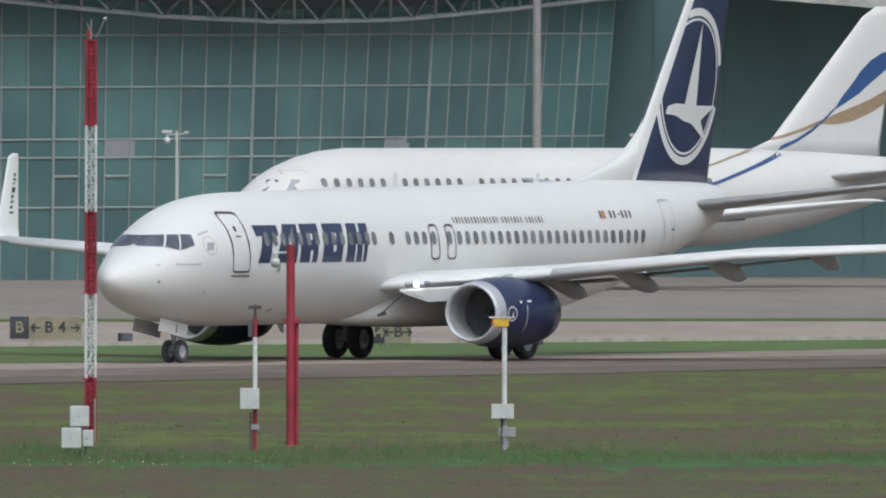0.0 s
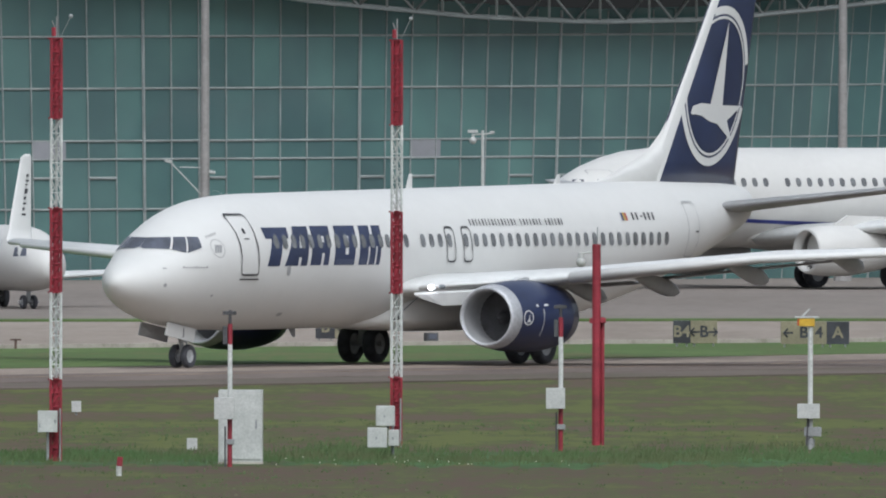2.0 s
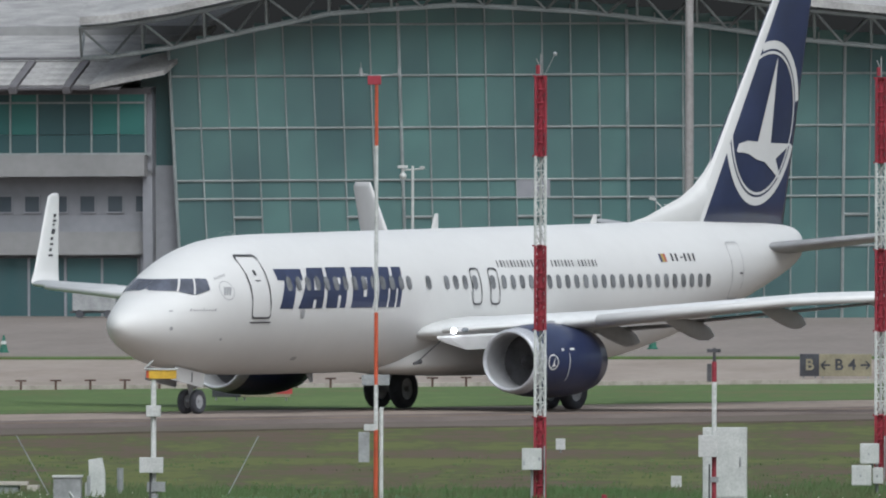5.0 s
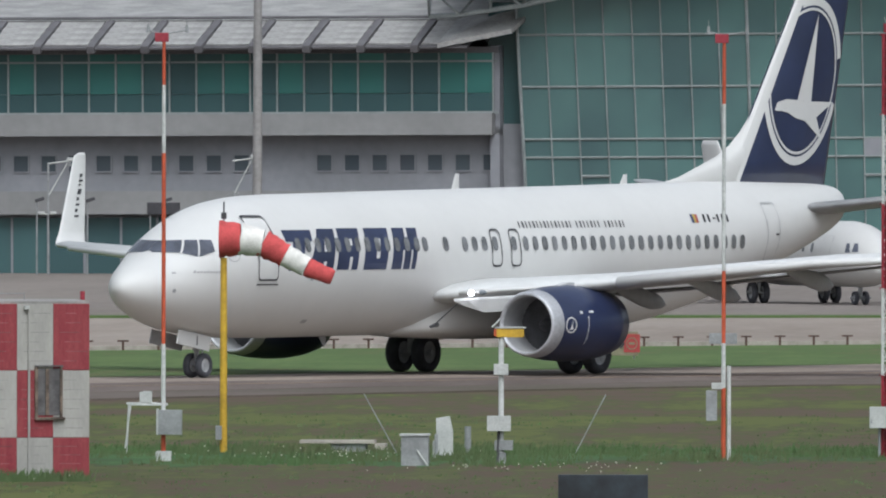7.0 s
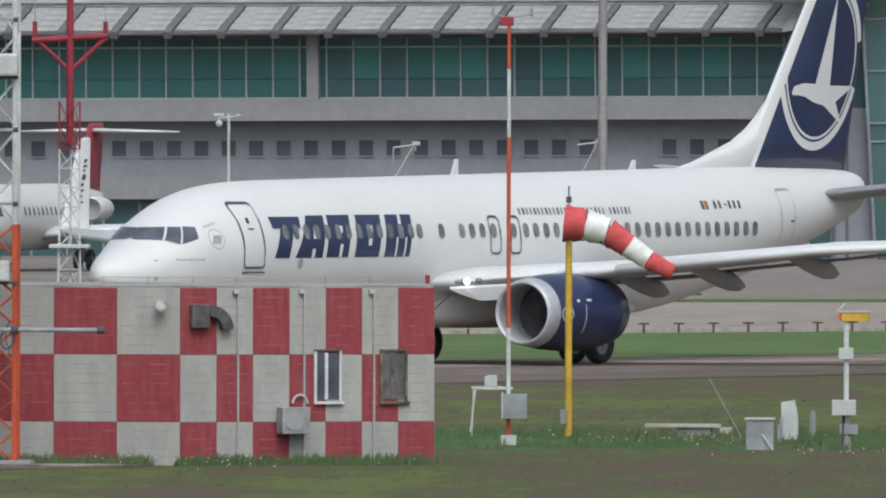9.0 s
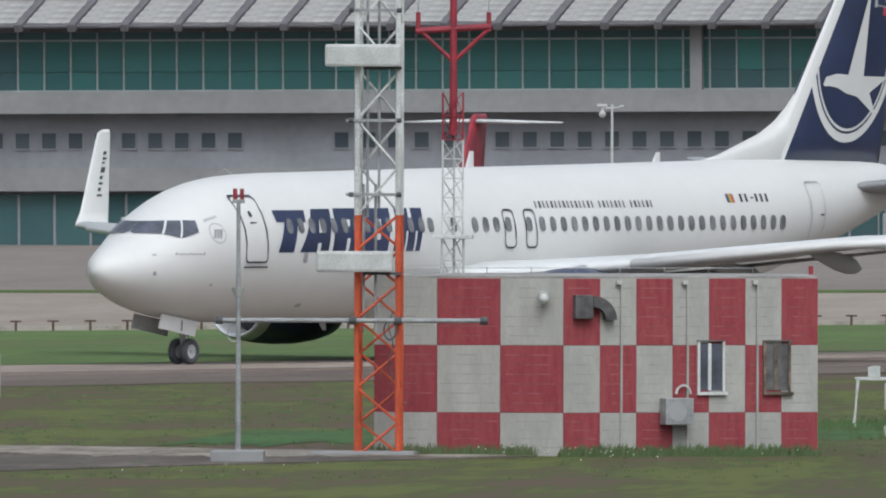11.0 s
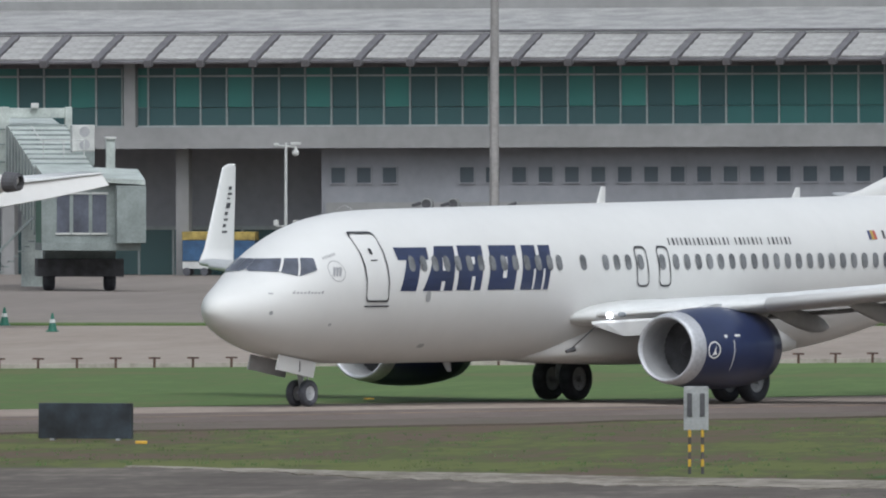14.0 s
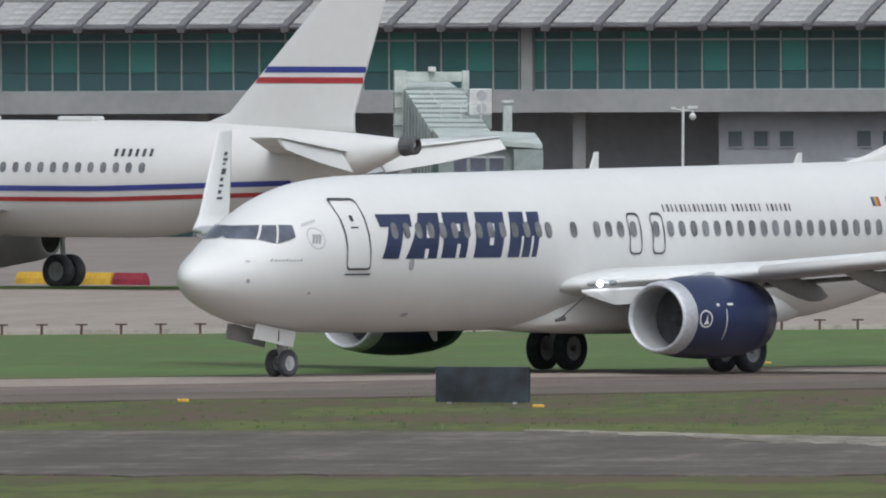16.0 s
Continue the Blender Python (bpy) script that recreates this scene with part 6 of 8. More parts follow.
def light_pole(x, y, up, label="slim red and white pole with lamp head and white box"):
    t = thing("marker_pole", label, "pole", pose(x, y, 0), group="marker poles")
    for z0, z1, m in ((0.0, 0.92 + up, M_redp), (0.92 + up, 2.55 + up, M_whitep), (2.55 + up, 3.0 + up, M_redp)):
        rod("pole_section", t, m, (0, 0, z0), (0, 0, z1), 0.055, n=12)
    rod("pole_cap", t, M_dark, (0, 0, 3.0 + up), (0, 0, 3.3 + up), 0.035)
    boxed("lamp_bracket", t, M_dark, -0.16, 0.14, -0.04, 0.04, 3.2 + up, 3.28 + up)
    boxed("lamp", t, M_dark, -0.16, -0.06, -0.05, 0.05, 2.55 + up, 2.95 + up)
    boxed("equipment_box", t, M_box, -0.34, 0.1, -0.3, -0.06, 0.9 + up, 1.38 + up, label="white equipment box")
    boxed("clamp", t, M_grey, -0.1, 0.1, -0.1, 0.1, 0.5, 0.62)
    rod("cable", t, M_dark, (-0.1, -0.1, 0), (-0.1, -0.12, 0.9), 0.02)


light_pole(-11.43, 564.0, 0.16)
light_pole(-4.32, 589.0, 0.08)
cab = thing("switch_cabinet", "tall pale grey switch cabinet on the turf", "cabinet", pose(-11.27, 568.0, 0))
boxed("body", cab, M_box, -0.49, 0.49, -0.3, 0.3, 0.05, 1.66, bevel=0.02)
boxed("plinth", cab, M_kerb, -0.5, 0.5, -0.32, 0.32, -0.05, 0.06)
boxed("door", cab, M_box, -0.44, 0.44, -0.325, -0.3, 0.12, 1.58, bevel=0.006)
boxed("handle", cab, M_grey, 0.33, 0.37, -0.36, -0.325, 0.8, 1.0, bevel=0.005)

rm_ = thing("red_mast", "solid red mast with camera and side pole", "mast", pose(-3.56, 598.5, 0))
rod("mast_tube", rm_, M_redp, (0, 0, 0), (0, 0, 4.70), 0.10, n=14)
rod("side_pole", rm_, M_redp, (0.14, 0.1, 0), (0.14, 0.1, 3.0), 0.05)
boxed("bracket", rm_, M_redp, -0.16, 0.22, -0.05, 0.05, 2.86, 2.98)
bm = bmesh.new()
bmesh.ops.create_uvsphere(bm, u_segments=12, v_segments=8, radius=0.12, matrix=Matrix.Translation((-0.36, 0, 4.28)))
tube(bm, (-0.36, 0, 4.5), (0, 0, 4.52), 0.025, n=6)
tube(bm, (-0.36, 0, 4.35), (-0.36, 0, 4.5), 0.07, n=8)
part("camera_dome", bm, M_box, rm_, "white camera dome")
rod("spike", rm_, M_grey, (0.02, 0, 4.70), (0.02, 0, 5.1), 0.012)


def sensor_post(x, y, lamp_z, facing):
    t = thing("sensor_post", "white post with yellow sensor head and boxes", "post", pose(x, y, 0), group="sensor posts")
    rod("post", t, M_whitep, (0, 0, 0), (0, 0, lamp_z - 0.05), 0.06, n=12)
    b = boxed("sensor_head", t, M_yellow, -0.26 if facing < 0 else -0.1, 0.1 if facing < 0 else 0.5, -0.1, 0.1, lamp_z - 0.1, lamp_z + 0.1, label="yellow sensor head")
    boxed("hood", b, M_box, -0.36 if facing < 0 else -0.14, 0.2 if facing < 0 else 0.54, -0.12, 0.12, lamp_z + 0.09, lamp_z + 0.13)
    boxed("window", b, M_orange, -0.3 if facing < 0 else -0.16, -0.24 if facing < 0 else -0.1, -0.08, 0.08, lamp_z - 0.08, lamp_z + 0.08)
    boxed("junction_box", t, M_box, -0.16, 0.16, -0.14, -0.04, 1.95, 2.2) if facing > 0 else None
    boxed("equipment_box", t, M_box, -0.3, 0.22, -0.26, -0.06, 0.72, 1.06, label="white equipment box")
    boxed("clamp", t, M_grey, -0.14, 0.26, -0.12, 0.1, 0.3, 0.52)
    rod("cable", t, M_dark, (-0.08, -0.1, 0), (-0.05, -0.1, 0.8), 0.03)
    rod("antenna", t, M_box, (-0.2, 0, lamp_z + 0.12), (-0.02, 0, lamp_z + 0.3), 0.02)
    rod("foot", t, M_grey, (0, 0, 0), (0, 0, 0.25), 0.11, n=10)


sensor_post(1.43, 592.8, 2.95, -1)
sensor_post(-23.67, 561.0, 2.88, 1)


def frangible_mast(x, y, zs, label, box_dx, sleeve):
    t = thing("frangible_mast", label, "mast", pose(x, y, 0), group="orange masts")
    for k, (z0, z1) in enumerate(zip(zs, zs[1:])):
        rod("mast_section", t, (M_orange, M_whitep)[k % 2], (0, 0, z0), (0, 0, z1), 0.052 - 0.003 * k, 0.05 - 0.003 * k, 10, "orange section" if k % 2 == 0 else "white section")
    boxed("top_bracket", t, M_redp, -0.2, 0.1, -0.05, 0.05, 9.25, 9.45)
    for dx in (-0.35, 0.5):
        rod("sensor_arm", t, M_grey, (0, 0, 9.42), (dx, 0, 9.5), 0.015)
        bm = bmesh.new()
        tube(bm, (dx, 0, 9.45), (dx, 0, 9.62), 0.045, 0.03, n=8)
        tube(bm, (dx, 0, 9.62), (dx, 0, 9.75), 0.008, n=5)
        part("wind_sensor", bm, M_grey, t)
    if sleeve:
        rod("stay_tube", t, M_whitep, (0.12, 0, 0), (0.12, 0, 2.1), 0.045)
        boxed("equipment_box", t, M_grey, -0.38, -0.14, -0.2, -0.02, 0.88, 1.55, label="grey equipment box")
        boxed("cap", t, M_box, -0.26, -0.02, -0.16, -0.02, 1.58, 1.72)
        boxed("warning_plate", t, M_grey, -0.32, 0.3, -0.02, 0.0, 2.58, 2.82)
    else:
        boxed("equipment_box", t, M_grey, -0.1, 0.42, -0.28, -0.04, 0.6, 1.15, label="grey equipment box")
        boxed("box_side", t, M_box, -0.14, -0.1, -0.28, -0.04, 0.6, 1.18)
        boxed("cross_arm", t, M_whitep, -0.75, 0.1, -0.03, 0.03, 1.24, 1.30)
        rod("drop_rod", t, M_whitep, (-0.72, 0, 1.26), (-0.84, 0, 0.3), 0.018)
        boxed("rain_gauge", t, M_box, -0.45, -0.25, -0.05, 0.05, 1.30, 1.56)
        boxed("ballast", t, M_box, -0.16, 0.18, -0.15, 0.15, 0.02, 0.24)


frangible_mast(-18.99, 567.0, (0, 1.6, 2.6, 4.2, 7.9, 9.42), "slim orange and white frangible mast with sensors", 0, True)
frangible_mast(-31.17, 562.4, (0, 0.9, 2.6, 6.8, 8.3, 9.42), "slim orange and white frangible mast with grey box", 0, False)

# windsock in rigid rings on a yellow pole
ws = thing("windsock", "red and white striped windsock on a yellow pole", "windsock", pose(-30.55, 575.7, 0))
rod("pole", ws, M_yellow, (0, 0, 0), (0, 0, 4.4), 0.085, 0.075, 14, "yellow painted pole")
rod("spindle", ws, M_grey, (0, 0, 4.4), (0, 0, 5.3), 0.02)
boxed("lamp", ws, M_dark, -0.06, 0.06, -0.06, 0.06, 5.28, 5.42)
rod("lamp_stem", ws, M_dark, (0, 0, 5.4), (0, 0, 5.66), 0.018)
boxed("control_box", ws, M_grey, -0.17, -0.03, -0.2, -0.08, 0.3, 0.62)
M_sockr = mat("red_sock_cloth", (0.52, 0.075, 0.075), 0.85, vary=0.12, size=0.4)
M_sockw = mat("white_sock_cloth", (0.70, 0.68, 0.64), 0.85, vary=0.12, size=0.4)
path = [Vector((-0.10, 0, 4.82)), Vector((0.38, 0, 4.82)), Vector((0.88, 0, 4.73)), Vector((1.38, 0, 4.46)), Vector((1.86, 0, 4.20)), Vector((2.46, 0, 3.96))]
rad = (0.42, 0.36, 0.31, 0.26, 0.22, 0.17)
SOCK = []
prev = ws
for k in range(5):
    a, b = path[k], path[k + 1]
    bm = bmesh.new()
    rings = []
    for i in range(7):
        u = i / 6
        p = a.lerp(b, u)
        t_ = (b - a).normalized()
        up_ = Vector((-t_.z, 0, t_.x))
        rr = rad[k] + (rad[k + 1] - rad[k]) * u
        rr *= 1 + 0.05 * math.sin(3.1 * i + k)
        rings.append([p - a + rr * (math.cos(2 * math.pi * j / 18) * up_ + math.sin(2 * math.pi * j / 18) * Vector((0, 1, 0)) * (0.9 - 0.06 * k)) * (1 + 0.04 * math.sin(5 * j + 2 * i + k)) for j in range(18)])
    loft(bm, rings, caps=(k == 4))
    seg = part("sock_segment", fix(bm), (M_sockr, M_sockw)[k % 2], ws, "red cloth segment" if k % 2 == 0 else "white cloth segment", smooth=True)
    seg.matrix_basis = Matrix.Translation(a)
    SOCK.append((seg, a.copy()))

# low instruments in the grass
wc = thing("white_housing", "white slanted instrument housing in the grass", "instrument", pose(-25.25, 568.3, 0))
bm = bmesh.new()
loft(bm, [[(-0.12, -0.15, 0.1), (0.2, -0.15, 0.0), (0.2, 0.15, 0.0), (-0.12, 0.15, 0.1)], [(-0.16, -0.15, 0.6), (0.2, -0.15, 0.6), (0.2, 0.15, 0.6), (-0.16, 0.15, 0.6)], [(-0.17, -0.13, 0.9), (0.13, -0.13, 0.95), (0.13, 0.13, 0.95), (-0.17, 0.13, 0.9)]])
part("housing", fix(bm), M_box, wc)
boxed("side_door", wc, M_grey, -0.2, -0.12, -0.16, 0.16, 0.1, 0.55)
boxed("leg", wc, M_box, -0.25, -0.18, -0.05, 0.05, -0.02, 0.4)
gb = thing("battery_box", "weathered grey metal box with a pale lid", "box", pose(-25.4, 557.6, 0))
boxed("body", gb, M_grey, -0.3, 0.3, -0.25, 0.25, -0.02, 0.66)
boxed("lid", gb, M_box, -0.33, 0.33, -0.28, 0.28, 0.66, 0.71)
rod("cable_rod", gb, M_box, (0.05, -0.28, 0.35), (0.3, -0.35, 0.0), 0.02)
pit = thing("cable_pit", "low concrete cable pit with a slanted lid", "pit", pose(-27.9, 577.5, 0))
boxed("lid", pit, M_kerb, -1.0, 0.7, -0.5, 0.5, 0.2, 0.28)
boxed("wall", pit, M_grey, -0.3, 0.5, -0.4, 0.4, -0.05, 0.2)
boxed("ramp", pit, M_kerb, 0.7, 0.95, -0.5, 0.5, 0.05, 0.2)
gp = thing("short_post", "short grey tube post", "post", pose(-24.94, 573.4, 0))
rod("tube", gp, M_grey, (0, 0, 0.15), (0, 0, 0.65), 0.075, n=12)
rod("stem", gp, M_grey, (0, 0, 0), (0, 0, 0.16), 0.04)
for x, y, dx, dz, lean in ((-26.6, 575.0, -0.75, 1.0, 0), (-22.6, 575.0, 0.7, 1.0, 0)):
    t = thing("guy_rod", "thin slanted dark rod", "rod", pose(x, y, 0), group="guy rods")
    rod("rod", t, M_grey, (0, 0, 0), (dx, 0, dz + 0.35), 0.014, n=6)
tw = thing("white_stake", "white T-shaped stake with rain gauge", "stake", pose(-32.4, 573.2, 0))
rod("stake", tw, M_whitep, (-0.2, 0, 0), (-0.14, 0, 1.15), 0.022)
boxed("cross_arm", tw, M_whitep, -0.2, 0.5, -0.02, 0.02, 1.12, 1.17)
boxed("gauge", tw, M_box, 0.1, 0.3, -0.05, 0.05, 1.17, 1.4)
for x, y, z in ((-17.05, 649.0, 0.36), (-12.72, 585.0, 0.34)):
    t = thing("junction_box", "small white junction box on a stem", "box", pose(x, y, 0), group="junction boxes")
    boxed("box", t, M_box, -0.12, 0.12, -0.1, 0.1, 0.08, z)
    rod("stem", t, M_grey, (0, 0, 0), (0, 0, 0.1), 0.03)
mk = thing("marker_stub", "small red and white marker stub", "marker", pose(-13.55, 550.8, 0))
rod("base", mk, M_whitep, (0, 0, 0), (0, 0, 0.22), 0.06, 0.06)
rod("top", mk, M_redp, (0.01, 0, 0.22), (0.03, 0, 0.42), 0.065, 0.06)
# dark backs of two signs
dk = thing("sign_board", "dark back of a low sign board", "sign", pose(-19.16, 501.6, 0, 0, 0, 4), group="sign backs")
boxed("panel", dk, M_black, -0.88, 0.88, -0.1, 0.1, 0.06, 0.72)
boxed("foot", dk, M_grey, -0.6, -0.5, -0.1, 0.1, -0.02, 0.08)
boxed("foot", dk, M_grey, 0.5, 0.6, -0.1, 0.1, -0.02, 0.08)
dk = thing("sign_board", "weathered dark back of a low sign board", "sign", pose(-68.9, 599.0, 0, 0, 0, -8), group="sign backs")
boxed("panel", dk, M_black, -1.13, 1.13, -0.1, 0.1, 0.04, 0.88)
for x in (-0.8, 0.8):
    boxed("foot", dk, M_grey, x - 0.05, x + 0.05, -0.1, 0.1, -0.02, 0.06)

# grey obstacle light pole
gl = thing("obstacle_light_pole", "grey tapered pole with twin red obstacle lights", "light pole", pose(-42.59, 525.3, 0))
rod("pole", gl, M_grey, (0, 0, 0.2), (0, 0, 5.35), 0.06, 0.04, 12)
for dx in (-0.07, 0.07):
    rod("red_lamp", gl, M_redp, (dx, 0, 5.42), (dx, 0, 5.64), 0.045, 0.045, 10, "red obstacle lamp")
boxed("lamp_yoke", gl, M_grey, -0.13, 0.13, -0.04, 0.04, 5.34, 5.42)
rod("lantern", gl, M_box, (0, 0, 3.42), (0, 0, 3.6), 0.07, 0.15, 12, "white lantern")
rod("lantern", gl, M_grey, (0, 0, 3.2), (0, 0, 3.42), 0.05)
boxed("base", gl, M_conc, -0.55, 0.55, -0.3, 0.3, -0.05, 0.26, bevel=0.04)
bm = bmesh.new()
for k in range(16):
    a, b = 2 * math.pi * k / 16, 2 * math.pi * (k + 1) / 16
    tube(bm, (-0.09 + 0.13 * math.cos(a), -0.05, 2.65 + 0.16 * math.sin(a)), (-0.09 + 0.13 * math.cos(b), -0.05, 2.65 + 0.16 * math.sin(b)), 0.015, n=5, cap=False)
part("cable_coil", bm, M_grey, gl)

# striped twin-leg sign seen from behind
sg = thing("taxi_sign", "grey sign back on yellow and black striped legs", "sign", pose(-50.2, 552.1, 0))
boxed("panel", sg, M_grey, -0.27, 0.27, -0.03, 0.03, 0.95, 1.9)
for x in (-0.14, 0.14):
    boxed("bracket", sg, M_dark, x - 0.055, x + 0.055, -0.06, -0.03, 1.25, 1.75)
    for k in range(6):
        rod("leg_band", sg, (M_dark, M_yellow)[k % 2], (x, 0, 0.16 * k), (x, 0, 0.16 * (k + 1)), 0.035)

# ---- chequered equipment building ----
M_chkr = mat("chequer_red_paint", (0.215, 0.027, 0.036), 0.75, vary=0.1, size=0.5, fine=0.09, bump=0.006, col2=(0.25, 0.045, 0.05), stretch=(4, 4, 0.7))
M_chkw = mat("chequer_white_paint", (0.345, 0.338, 0.308), 0.75, vary=0.06, size=1.2, fine=0.03, bump=0.004, stretch=(2.5, 2.5, 0.8))
M_cowl = mat("sooty_cowl_metal", (0.11, 0.105, 0.105), 0.65, vary=0.25, size=0.4)
M_rustw = mat("rusty_window_frame", (0.16, 0.12, 0.09), 0.75, vary=0.3, size=0.3)
M_roofc = mat("flat_roof_concrete", (0.30, 0.29, 0.27), 0.85, vary=0.12, size=0.8)
PL_, PM_, PR_ = Vector((-40.52, 535.0, 0)), Vector((-36.5, 534.4, 0)), Vector((-31.3, 536.6, 0))
hut = thing("equipment_building", "red and white chequered equipment building", "building")
bm = bmesh.new()
slab(bm, [(p.x, p.y) for p in (PL_ + Vector((0, 0.06, 0)), PM_ + Vector((0, 0.06, 0)), PR_ + Vector((0, 0.06, 0)), Vector((-32.0, 542, 0)), Vector((-40.2, 542, 0)))], -0.2, 3.72)
part("core_wall", bm, M_chkw, hut)
bm = bmesh.new()
slab(bm, [(-40.5, 535.03), (-36.5, 534.43), (-31.33, 536.62), (-31.95, 542.1), (-40.3, 542.1)], 3.722, 3.77)
part("roof", bm, M_roofc, hut, "flat concrete roof edge")
ZR = (0.0, 0.91, 2.32, 3.72)


rj = random.Random(17)
M_mortar = mat("pale_mortar", (0.27, 0.11, 0.11), 0.85, vary=0.25, size=0.3)
M_joint = mat("grey_wall_joint", (0.285, 0.28, 0.262), 0.85, vary=0.1, size=0.3)


def face(p, q, n, first):
    d = (q - p) / n
    nv = Vector((d.y, -d.x, 0)).normalized()
    for r in range(3):
        for c in range(n):
            red = (c + r + first) % 2
            a, b = p + d * (c + 0.003), p + d * (c + 0.997)
            bm = bmesh.new()
            out = 0.012 + (0.004 if red else 0)
            rings = []
            for w, ins in ((-0.05, 0.0), (out - 0.004, 0.0), (out, 0.006)):
                rings.append([a + d.normalized() * ins + nv * w + Vector((0, 0, ZR[r] + 0.003 + ins)), b - d.normalized() * ins + nv * w + Vector((0, 0, ZR[r] + 0.003 + ins)),
                              b - d.normalized() * ins + nv * w + Vector((0, 0, ZR[r + 1] - 0.003 - ins)), a + d.normalized() * ins + nv * w + Vector((0, 0, ZR[r + 1] - 0.003 - ins))])
            loft(bm, rings)
            panel = part("painted_panel", fix(bm), M_chkr if red else M_chkw, hut)
            n_c = round((ZR[r + 1] - ZR[r]) / 0.2)
            for k in range(1, n_c):
                zc = ZR[r] + (ZR[r + 1] - ZR[r]) * k / n_c
                u0, u1 = rj.uniform(0.02, 0.35), rj.uniform(0.55, 0.98)
                p0, p1 = a.lerp(b, u0), a.lerp(b, u1)
                bm = bmesh.new()
                loft(bm, [[p + nv * w + Vector((0, 0, zc + dz)) for w, dz in ((out - 0.003, -0.007), (out + 0.002, -0.007), (out + 0.002, 0.007), (out - 0.003, 0.007))] for p in (p0, p1)])
                part("mortar_line", fix(bm), M_mortar if red else M_joint, panel)
    return d, nv


face(PL_ + Vector((0, 0, 0)), PM_, 3, 0)
dR, nR = face(PM_, PR_, 7, 1)
ang = math.degrees(math.atan2(dR.y, dR.x))


def onwall(u, w=0.0):
    return PM_ + (PR_ - PM_) * u + nR * w


def wall_box(name, parent, m, u, half, z0, z1, d0, d1, bevel=0.0, label=""):
    bm = bmesh.new()
    box(bm, -half, half, -d1, -d0, z0, z1, bevel)
    ob = part(name, bm, m, parent, label)
    p = onwall(u)
    ob.matrix_basis = pose(p.x, p.y, 0, 0, 0, ang)
    return ob


for u, wd, m_ in ((0.578, 0.25, M_whitep), (0.838, 0.25, M_rustw)):
    w = wall_box("window", hut, M_windsh if m_ is M_whitep else M_cowl, u, wd, 1.38, 2.36, 0.02, 0.03, label="white framed window" if m_ is M_whitep else "dark window in a rusty frame")
    for nm, a0, a1, z0, z1, d1 in (("frame", -wd - 0.06, -wd, 1.34, 2.40, 0.07), ("frame", wd, wd + 0.05, 1.34, 2.40, 0.07), ("frame", -0.07, 0.0, 1.38, 2.36, 0.06), ("sill", -wd - 0.06, wd + 0.1, 1.28, 1.34, 0.10), ("hood", -wd - 0.06, wd + 0.06, 2.40, 2.43, 0.08)):
        bm = bmesh.new()
        box(bm, a0, a1, -d1, -0.02, z0, z1)
        part(nm, bm, m_ if nm != "hood" else M_cowl, w)
vent = wall_box("vent_cowl", hut, M_cowl, 0.07, 0.20, 2.88, 3.38, 0.02, 0.22, 0.03, "grey exhaust cowl")
bm = bmesh.new()
rings = []
for k in range(7):
    a = radians(90 * k / 6)
    rings.append([(0.2 + 0.28 * math.sin(a) + dx * math.cos(a) * 0 + r_ * math.sin(a) * 0, -0.12 + dy, 3.13 + 0.0 - 0.28 * (1 - math.cos(a))) for dx, dy, r_ in ((0, -0.1, 0), (0, 0.1, 0))] +
                 [(0.2 + 0.52 * math.sin(a), -0.12 + dy, 3.36 - 0.5 * (1 - math.cos(a))) for dy in (0.1, -0.1)])
loft(bm, rings)
part("elbow", fix(bm), M_cowl, vent)
ac = wall_box("air_conditioner", hut, M_grey, 0.43, 0.31, 0.66, 1.22, 0.05, 0.45, 0.02, "grey outdoor air conditioning unit")
bm = bmesh.new()
tube(bm, (-0.05, -0.455, 0.94), (-0.05, -0.47, 0.94), 0.2, n=20)
part("fan_grille", bm, M_under, ac)
bm = bmesh.new()
for k in range(8):
    a, b = radians(180 * k / 8), radians(180 * (k + 1) / 8)
    tube(bm, (0.2 + 0.16 * math.cos(a), -0.1, 1.3 + 0.18 * math.sin(a)), (0.2 + 0.16 * math.cos(b), -0.1, 1.3 + 0.18 * math.sin(b)), 0.025, n=6, cap=False)
part("pipe", bm, M_box, ac)
for u in (0.225, 0.485, 0.76):
    wall_box("downpipe", hut, M_chkw, u, 0.022, 0.0, 3.66, 0.02, 0.06)
    wall_box("scupper", hut, M_box, u - 0.012, 0.05, 3.6, 3.68, 0.02, 0.12)
p = PL_ + (PM_ - PL_) * 0.9
bm = bmesh.new()
bmesh.ops.create_uvsphere(bm, u_segments=12, v_segments=8, radius=0.12, matrix=Matrix.Translation((p.x, p.y - 0.25, 3.3)))
box(bm, p.x - 0.08, p.x + 0.08, p.y - 0.3, p.y - 0.02, 3.36, 3.46)
part("camera_dome", bm, M_box, hut, "white camera dome")
bm = bmesh.new()
q = onwall(0.98)
tube(bm, (q.x - 0.05, q.y + 0.2, 3.8), (q.x - 0.05, q.y + 0.2, 3.98), 0.05, n=10)
part("roof_lamp", bm, M_redp, hut, "red obstacle lamp")
bm = bmesh.new()
for k in range(9):
    q = PL_.lerp(PR_, 0.05 + 0.1 * k)
    tube(bm, (q.x, q.y + 0.5, 3.8), (q.x, q.y + 0.5, 3.95), 0.01, n=5)
    if k < 8:
        q2 = PL_.lerp(PR_, 0.15 + 0.1 * k)
        tube(bm, (q.x, q.y + 0.5, 3.93), (q2.x, q2.y + 0.5, 3.93), 0.008, n=5)
part("lightning_tape", bm, M_grey, hut)

# ---- lattice tower with antenna panels ----
tower = thing("antenna_tower", "lattice tower, white over orange, with white antenna panels", "tower", pose(-40.3, 533.4, 0))


